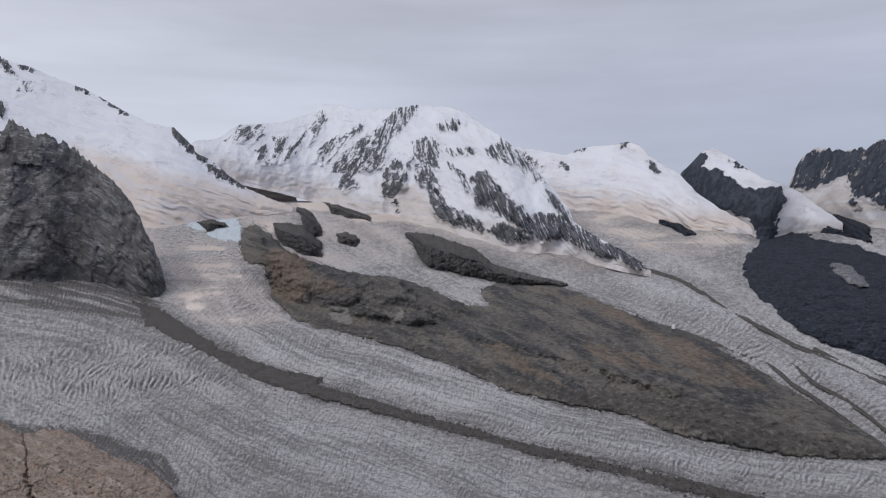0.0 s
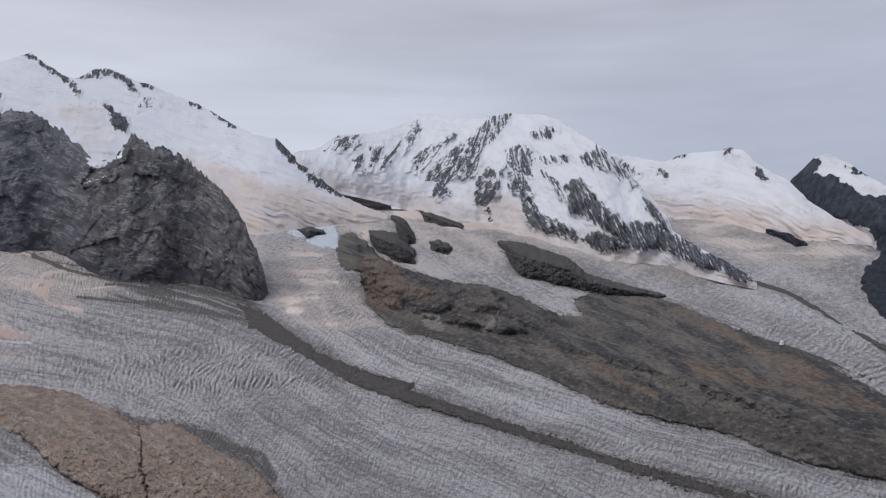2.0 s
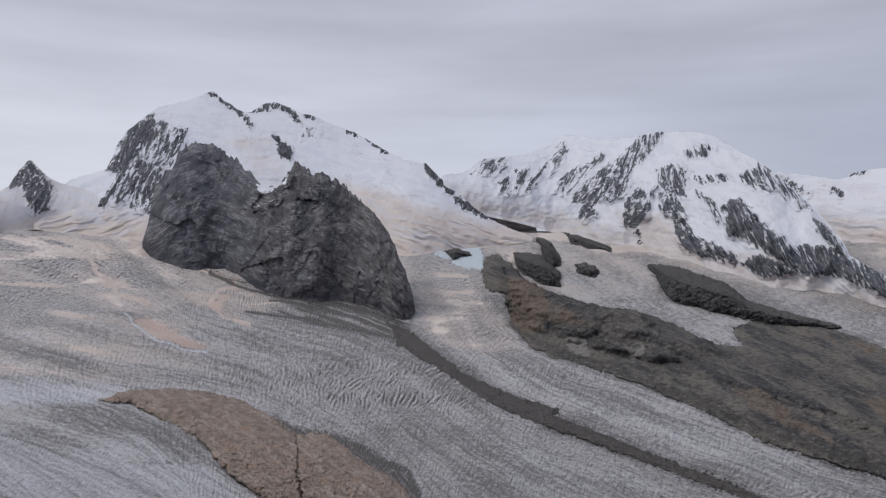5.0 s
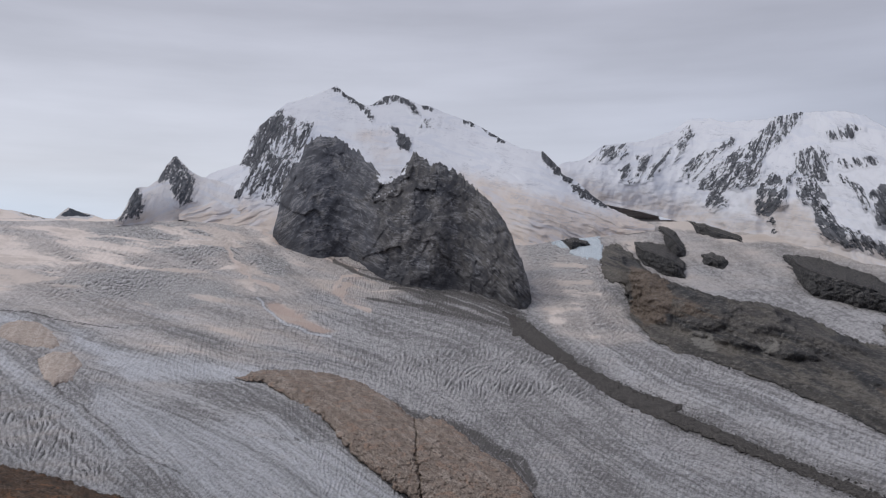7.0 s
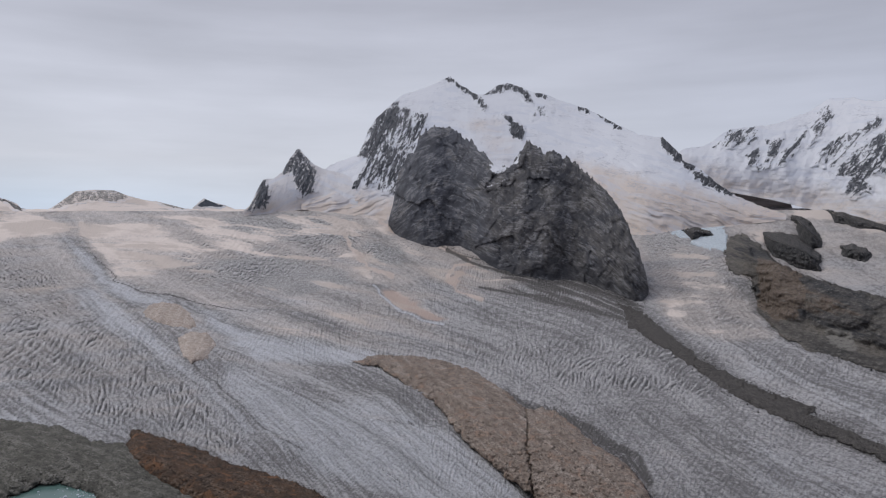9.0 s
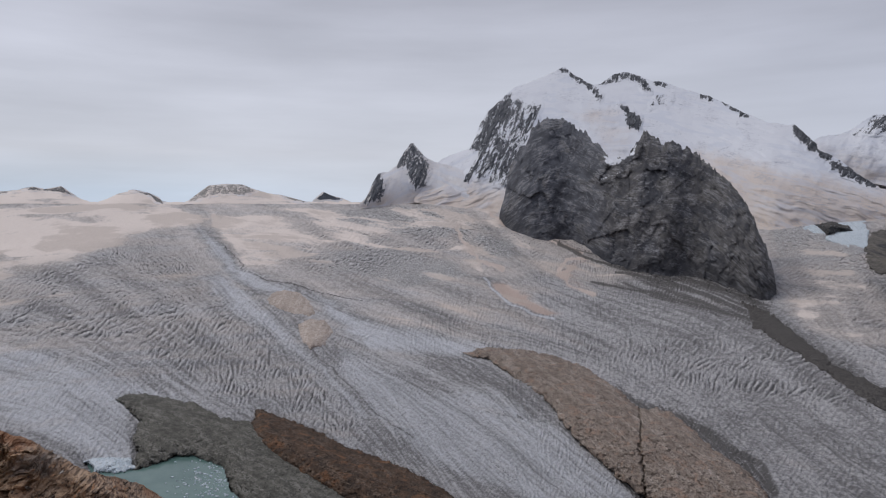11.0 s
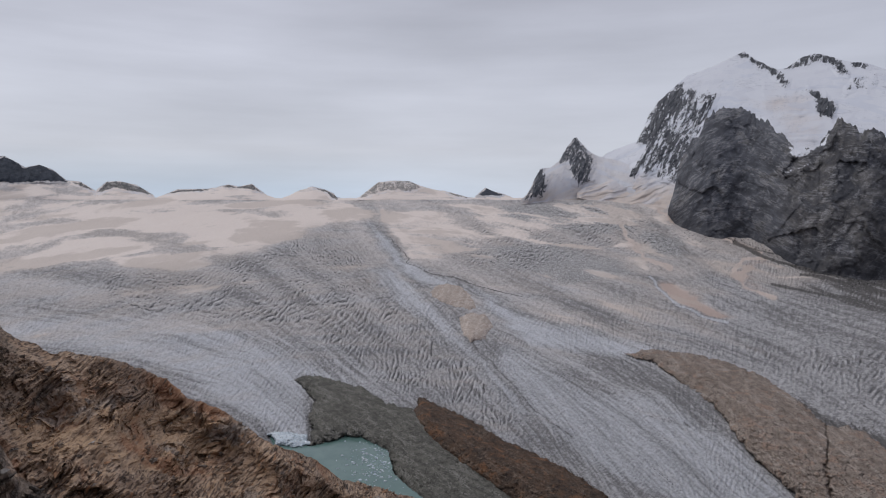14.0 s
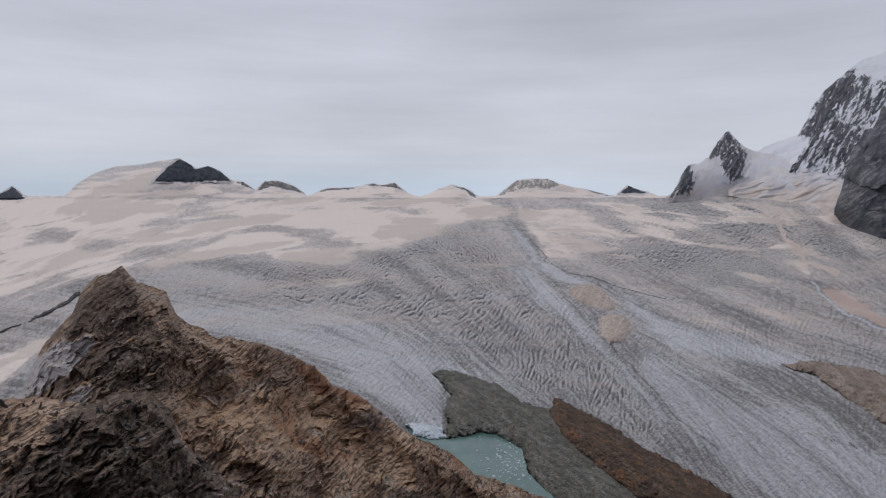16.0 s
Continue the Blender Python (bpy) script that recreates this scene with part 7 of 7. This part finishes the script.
def build_crag(name, label, crest, far, seed, parts, lean=0.018, low=-27.5, rows=200, step=0.085, relief=1.0):
    """A shattered ridge: broken beds and blocks below a ragged crest line, far metres off."""
    c = np.array(sorted(crest))
    b = np.arange(max(c[0, 0], -111), c[-1, 0], step)
    ce = np.interp(b, c[:, 0], c[:, 1])
    cs = blur(ce, step, 5.0)
    ce = ce + 0.10 * fbm(b / 0.8, 0 * b, 5, 301 + seed, 0.65) + 0.12 * blocks(b / 0.7, 0 * b, seed, 0.3)
    v = np.linspace(0, 1, rows)[:, None]
    e = np.concatenate([np.linspace(-65, low - 1, 12)[:, None] + 0 * b, np.minimum(low, ce - 1.0) + (ce - np.minimum(low, ce - 1.0)) * v])
    bb = np.broadcast_to(b, e.shape)
    rc = far * (1 + 0.07 * fbm(b / 9, 0 * b, 3, 311 + seed))
    r = rc * np.exp(-lean * (cs - e))
    h, z = np.radians(bb) * far * 0.9, EYE[2] + far * 0.9 * np.tan(np.radians(e))
    wh, wz = h + 1.5 * fbm(h / 6, z / 6, 3, 321 + seed), z + 1.5 * fbm(h / 6, z / 6, 3, 322 + seed)
    along_dip, through_dip = 0.79 * wh + 0.61 * wz, 0.79 * wz - 0.61 * wh
    rough = 0.35 + 0.9 * smooth(-0.35, 0.35, fbm(h / 14, z / 14, 3, 341 + seed))
    rel = 4.5 * ridged((h + 0.8 * z) / 30, (z - 0.5 * h) / 44, 3, 331 + seed) + rough * (1.2 * blocks(along_dip / 6, through_dip / 1.9, seed + 1, 1.0) + 0.9 * blocks(along_dip / 2.6, through_dip / 0.75, seed + 2, 1.0)
                                                                                         + 0.45 * blocks(along_dip / 1.2, through_dip / 0.4, seed + 3, 1.0)) + 0.2 * fbm(h / 0.7, z / 0.7, 3, 351 + seed)
    r = r - rel * relief * np.clip((ce - e) * 0.8, 0.12, 1)
    wb, we = bb + 0.35 * fbm(h / 4, z / 4, 4, 361), e + 0.35 * fbm(h / 4, z / 4, 4, 371)
    att = {k: zone(o, wb, we, 0.8 if k != "pale" else 0.3) if o is not None else np.full(e.shape, 1.0) for k, o in parts.items()}
    pts = place(bb, e, r)
    top = EYE[2] + r[-1] * np.tan(np.radians(ce))
    back = []
    for dr, dz in ((0.8, 0.5), (8, 9), (50, 70), (200, 300)):
        p = place(b, ce, r[-1] + dr)
        p[:, 2] = np.maximum(top - dz, -22)
        back.append(p)
    pad = lambda a: np.concatenate([a, np.repeat(a[-1:], 4, 0)])
    root = thing(name, label, "rock ridge", place(b[len(b) // 2], -40.0, 40.0))
    part("bedrock", grid_mesh("bedrock", np.concatenate([pts, np.array(back)]), None, {k: pad(a) for k, a in att.items()}, M_CRAG, False), root)
    return root, bb, e, r


def stone_mesh(seed, material):
    """An angular broken slab, about one metre long."""
    rng = random.Random(seed)
    bm = bmesh.new()
    bmesh.ops.create_cube(bm, size=1.0)
    bmesh.ops.subdivide_edges(bm, edges=bm.edges[:], cuts=1, use_grid_fill=True)
    for q in bm.verts:
        q.co = Vector((q.co.x * (1 + rng.uniform(-0.35, 0.3)), q.co.y * (0.5 + rng.uniform(-0.25, 0.2)), q.co.z * (0.26 + rng.uniform(-0.1, 0.1)))) + Vector((rng.uniform(-0.08, 0.08), rng.uniform(-0.08, 0.08), rng.uniform(-0.05, 0.05)))
    bmesh.ops.triangulate(bm, faces=bm.faces)
    me = bpy.data.meshes.new("stone")
    bm.to_mesh(me)
    bm.free()
    me.materials.append(material)
    return me


def strew(root, b, e, r, count, outline, seed, sizes, material):
    """Loose stones on a ridge, each an object of its own on one of a few shared meshes."""
    rng = random.Random(seed)
    meshes = [stone_mesh(seed + q, material) for q in range(8)]
    done, tries = 0, 0
    while done < count and tries < count * 60:
        tries += 1
        i, j = rng.randrange(14, e.shape[0] - 6), rng.randrange(2, e.shape[1] - 2)
        if inside(outline, np.array([b[i, j]]), np.array([e[i, j]]))[0] < 0:
            continue
        p = Vector(place(b[i, j], e[i, j], r[i, j]))
        s = rng.uniform(*sizes) * (0.5 + rng.random() ** 3 * 1.3)
        ob = part("stone", meshes[rng.randrange(8)], root)

        ob.matrix_basis = Matrix.Translation(p + Vector((0, 0, 0.22 * s))) @ Euler((radians(rng.gauss(20, 22)), radians(rng.gauss(-28, 20)), rng.uniform(0, 6.28))).to_matrix().to_4x4() @ Matrix.Diagonal((s, s, s, 1))
        done += 1


M_STONE = rock_material("broken_schist_stone", (0.075, 0.058, 0.048), (0.19, 0.15, 0.12), (0.38, 0.32, 0.27), 0.8, 0.6)
# darker copy of the stone colour, for the pile lying in shade
M_STONE_SHADED = rock_material("broken_shaded_slab", (0.035, 0.028, 0.024), (0.085, 0.068, 0.056), (0.20, 0.175, 0.155), 0.8, 0.6)
# the dark outlines paint the shaded parts of ridge and pile
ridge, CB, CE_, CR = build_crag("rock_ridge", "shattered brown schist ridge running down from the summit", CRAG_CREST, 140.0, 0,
                                {"dark": [(PILE_SHADE, 0.45), (CRAG_SHADE, 0.95), (CRAG_CROWN, 0.6)], "pale": [(CRAG_PALE_1, 0.9), (CRAG_PALE_2, 1.0)], "ochre": [(CRAG_OCHRE, 1.1)]})
pile, PB, PE, PR = build_crag("rock_pile", "dark pile of broken slabs below the viewpoint", PILE_CREST, 88.0, 9, {"dark": [(PILE_SHADE, 1.6)], "pale": [], "ochre": []}, lean=0.024, rows=150, relief=1.2)


def build_summit():
    b, q = np.meshgrid(np.linspace(-180, 180, 181), np.array([0.0, 1.0, 2.5, 6, 14, 30, 60, 110, 200, 330, 480]))
    z = 398.3 - 0.88 * q - 0.25 * q * 0.3 + np.clip(q, 0, 6) * 0.12 * fbm(q / 7, b / 20, 4, 401)
    pts = np.stack([q * np.sin(np.radians(b)), q * np.cos(np.radians(b)), np.maximum(z, -22)], -1)
    zero = np.zeros(b.shape)
    me = grid_mesh("summit", pts, None, {"dark": zero, "pale": zero, "ochre": zero}, M_CRAG)
    return tagged(new("summit", me), "brown rocky summit slope under the viewpoint", "summit", kind="structure")


build_summit()

strew(ridge, CB, CE_, CR, 250, [(-118, -26), (-118, -8), (-98, -5), (-84, -13), (-70, -22), (-70, -26)], 5, (0.4, 1.1), M_STONE)
strew(pile, PB, PE, PR, 290, [(-120, -27), (-120, -12), (-90, -12), (-88, -27)], 6, (0.35, 1.0), M_STONE_SHADED)


def rubble(name, label, b, e, r, count, seed, sizes, material):
    """Small angular debris lying in the hollows of a ridge, too many to count."""
    rng = np.random.default_rng(seed)
    i, j = rng.integers(14, e.shape[0] - 3, count * 3), rng.integers(2, e.shape[1] - 2, count * 3)
    lie = fbm(b[i, j] / 2.2, e[i, j] / 1.6, 3, 611 + seed)
    pick = np.argsort(-lie + 0.35 * rng.normal(size=len(lie)))[:count]
    i, j = i[pick], j[pick]
    base = place(b[i, j] + rng.uniform(-0.04, 0.04, count), e[i, j], r[i, j])
    size = sizes[0] + (sizes[1] - sizes[0]) * rng.random(count) ** 4
    unit = np.array([(1, 0.2, 0), (0.1, 0.6, 0.1), (-1, -0.1, 0), (-0.1, -0.6, 0), (0.2, 0.1, 0.32), (0, 0, -0.3)], float)
    shape = unit[None] * rng.uniform(0.6, 1.3, (count, 6, 1)) + rng.uniform(-0.12, 0.12, (count, 6, 3))
    turn, tip = rng.uniform(0, 6.28, count), rng.normal(0.5, 0.4, count)
    x, y, z = shape[..., 0] * np.cos(turn)[:, None] - shape[..., 1] * np.sin(turn)[:, None], shape[..., 0] * np.sin(turn)[:, None] + shape[..., 1] * np.cos(turn)[:, None], shape[..., 2]
    y, z = y * np.cos(tip)[:, None] - z * np.sin(tip)[:, None], y * np.sin(tip)[:, None] + z * np.cos(tip)[:, None]
    verts = (base[:, None] + np.stack([x, y, z + 0.1], -1) * size[:, None, None]).reshape(-1, 3)
    tri = np.array([(0, 1, 4), (1, 2, 4), (2, 3, 4), (3, 0, 4), (1, 0, 5), (2, 1, 5), (3, 2, 5), (0, 3, 5)])
    me = bpy.data.meshes.new(name)
    me.from_pydata(verts.tolist(), [], (tri[None] + 6 * np.arange(count)[:, None, None]).reshape(-1, 3).tolist())
    me.materials.append(material)
    return tagged(new(name, me), label, "rubble", kind="stuff")


def rubble_material(name, low, high, rusty, pale):
    """Loose schist: each piece its own shade of brown, rust or grey."""
    m, n, l, bsdf = nodes_of(name)
    geo = n.new("ShaderNodeNewGeometry")
    one = geo.outputs["Random Per Island"]
    col = blend(n, l, ranged(n, l, one, 0.0, 0.6), low, high)
    col = blend(n, l, ranged(n, l, one, 0.62, 0.8), col, rusty)
    col = blend(n, l, ranged(n, l, one, 0.90, 0.98), col, pale)
    grain = noise_node(n, l, coords(n, l), 3.0, 6, 0.7)
    l.new(blend(n, l, ranged(n, l, grain, 0.35, 0.6, 0.6, 0.0), col, (0.05, 0.04, 0.033)), bsdf.inputs["Base Color"])
    bsdf.inputs["Roughness"].default_value = 0.9
    return m


M_RUBBLE_BROWN = rubble_material("loose_brown_schist", (0.11, 0.078, 0.058), (0.33, 0.235, 0.165), (0.36, 0.19, 0.10), (0.42, 0.38, 0.35))
# darker copy of the loose schist, standing for shade among the slabs
M_RUBBLE_SHADED = rubble_material("loose_shaded_schist", (0.030, 0.024, 0.020), (0.095, 0.074, 0.060), (0.12, 0.072, 0.048), (0.30, 0.28, 0.265))
rubble("ridge_rubble", "brown and rusty schist rubble strewn over the ridge", CB, CE_, CR, 4500, 21, (0.12, 1.0), M_RUBBLE_BROWN)
rubble("pile_rubble", "dark broken schist pieces heaped below the viewpoint", PB, PE, PR, 3000, 22, (0.10, 0.9), M_RUBBLE_SHADED)


def build_floes():
    """Small ice floes adrift on the lake, too many to count."""
    rng = random.Random(12)
    verts, faces = [], []
    while len(verts) < 3200:
        bq, eq = rng.gauss(-68.5, 1.3), rng.gauss(-21.6, 0.95)
        if inside(LAKE, np.array([bq]), np.array([eq]))[0] < 0.12:
            continue
        d = (LAKE_Z - EYE[2]) / math.tan(radians(eq))
        x, y, s = d * math.sin(radians(bq)), d * math.cos(radians(bq)), rng.uniform(0.6, 3.4) * rng.random() ** 0.8
        k = len(verts)
        ring = [(x + s * rng.uniform(0.6, 1.2) * math.cos(a), y + s * rng.uniform(0.6, 1.2) * math.sin(a)) for a in (0, 1.3, 2.5, 3.8, 5.0)]
        verts += [(p, q, LAKE_Z - 0.2) for p, q in ring] + [(x + (p - x) * 0.8, y + (q - y) * 0.8, LAKE_Z + 0.25 + 0.2 * s) for p, q in ring]
        faces += [(k + 5, k + 6, k + 7, k + 8, k + 9)] + [(k + i, k + (i + 1) % 5, k + 5 + (i + 1) % 5, k + 5 + i) for i in range(5)]
    me = bpy.data.meshes.new("ice_floes")
    me.from_pydata(verts, [], faces)
    me.materials.append(M_CLIFF_ICE)
    return tagged(new("ice_floes", me), "scattered white ice floes drifting on the lake", "ice floes", kind="stuff")


build_floes()
patch("blue_ice_snout", ICE_CAVE, M_CLIFF_ICE, "blue ice front of the glacier at the lake", bulge=6, width=0.2, rough=5, grain=5, seed=80, step=0.04, category="ice cliff", edge=4)


def boulder_field(name, label, outline, count, seed, sizes, material, spread=0.0, line=False):
    """A strew of boulders, too many to count, as one mesh."""
    rng = np.random.default_rng(seed)
    p = np.array(outline)
    bq = rng.uniform(p[:, 0].min() - spread, p[:, 0].max() + spread, count * 14)
    eq = rng.uniform(max(p[:, 1].min() - spread, -26), p[:, 1].max() + spread, count * 14)
    sd = inside(outline, bq, eq)
    ok = (sd > -spread * rng.random(len(sd)) ** 2.2)
    bq, eq = bq[ok][:count], eq[ok][:count]
    k = len(bq)
    base = place(bq, eq, ground_range(bq, eq) - 6)
    size = sizes[0] + (sizes[1] - sizes[0]) * rng.random(k) ** 4
    unit = np.array([(1, 0, 0), (0, 1, 0), (-1, 0, 0), (0, -1, 0), (0.1, 0.1, 0.9), (0, 0, -0.8)], float)
    shape = unit[None] * rng.uniform(0.55, 1.25, (k, 6, 1)) + rng.uniform(-0.2, 0.2, (k, 6, 3))
    verts = (base[:, None] + shape * size[:, None, None]).reshape(-1, 3)
    tri = np.array([(0, 1, 4), (1, 2, 4), (2, 3, 4), (3, 0, 4), (1, 0, 5), (2, 1, 5), (3, 2, 5), (0, 3, 5)])
    faces = (tri[None] + 6 * np.arange(k)[:, None, None]).reshape(-1, 3)
    me = bpy.data.meshes.new(name)
    me.from_pydata(verts.tolist(), [], faces.tolist())
    me.materials.append(material)
    return tagged(new(name, me), label, "boulders", kind="stuff")


boulder_field("moraine_boulders", "dark boulders strewn along the medial moraine", MORAINE, 4200, 3, (0.5, 2.6), M_RUBBLE, 0.45)
boulder_field("hillside_boulders", "grey boulders strewn over the rocky hill and its edge", HILL, 3600, 4, (0.8, 4.5), M_OUTCROP, 0.25)
boulder_field("scree_boulders", "dark fallen rocks below the buttress", [(q[0], q[1] + 0.5) for q in BUTTRESS_FOOT] + [(q[0], q[1] - 0.7) for q in reversed(BUTTRESS_FOOT)], 2400, 5, (0.6, 3.0), M_OUTCROP, 0.45)


def build_hut():
    """A small bright alpine hut far off on the shoulder of the hill."""
    bq, eq = HUT[0]
    d = ground_range(bq, eq) - 82
    base = Vector(place(bq, eq, d)) - Vector((0, 0, 3.5))
    root = thing("mountain_hut", "small bright metal-clad alpine hut on the rocky hill", "hut", base)

    def prism(name, low, high, half, material, label=""):
        bm = bmesh.new()
        ring = [(math.cos(a) * half, math.sin(a) * half * 0.8) for a in (0.3, 1.4, 2.5, 3.5, 4.6, 5.6)]
        lower = [bm.verts.new((x, y, low)) for x, y in ring]
        upper = [bm.verts.new((x * 0.86, y * 0.86, high + 0.5 * (i % 2))) for i, (x, y) in enumerate(ring)]
        bm.faces.new(upper)
        bm.faces.new(list(reversed(lower)))
        for i in range(6):
            bm.faces.new((lower[i], lower[(i + 1) % 6], upper[(i + 1) % 6], upper[i]))
        bmesh.ops.translate(bm, verts=bm.verts, vec=base)
        me = bpy.data.meshes.new(name)
        bm.to_mesh(me)
        bm.free()
        me.materials.append(material)
        return part(name, me, root, label)
    prism("plinth", -1.0, 3.0, 5.0, M_OUTCROP, "grey stone plinth")
    prism("cladding", 3.0, 10.5, 5.2, M_HUT)
    prism("roof", 10.5, 12.0, 4.6, M_HUT)


def hut_material():
    m, n, l, bsdf = nodes_of("bright_metal_cladding")
    l.new(blend(n, l, noise_node(n, l, coords(n, l), 0.6, 4), (0.78, 0.78, 0.79), (0.88, 0.88, 0.88)), bsdf.inputs["Base Color"])
    bsdf.inputs["Roughness"].default_value, bsdf.inputs["Metallic"].default_value = 0.45, 0.2
    return m


M_HUT = hut_material()
build_hut()
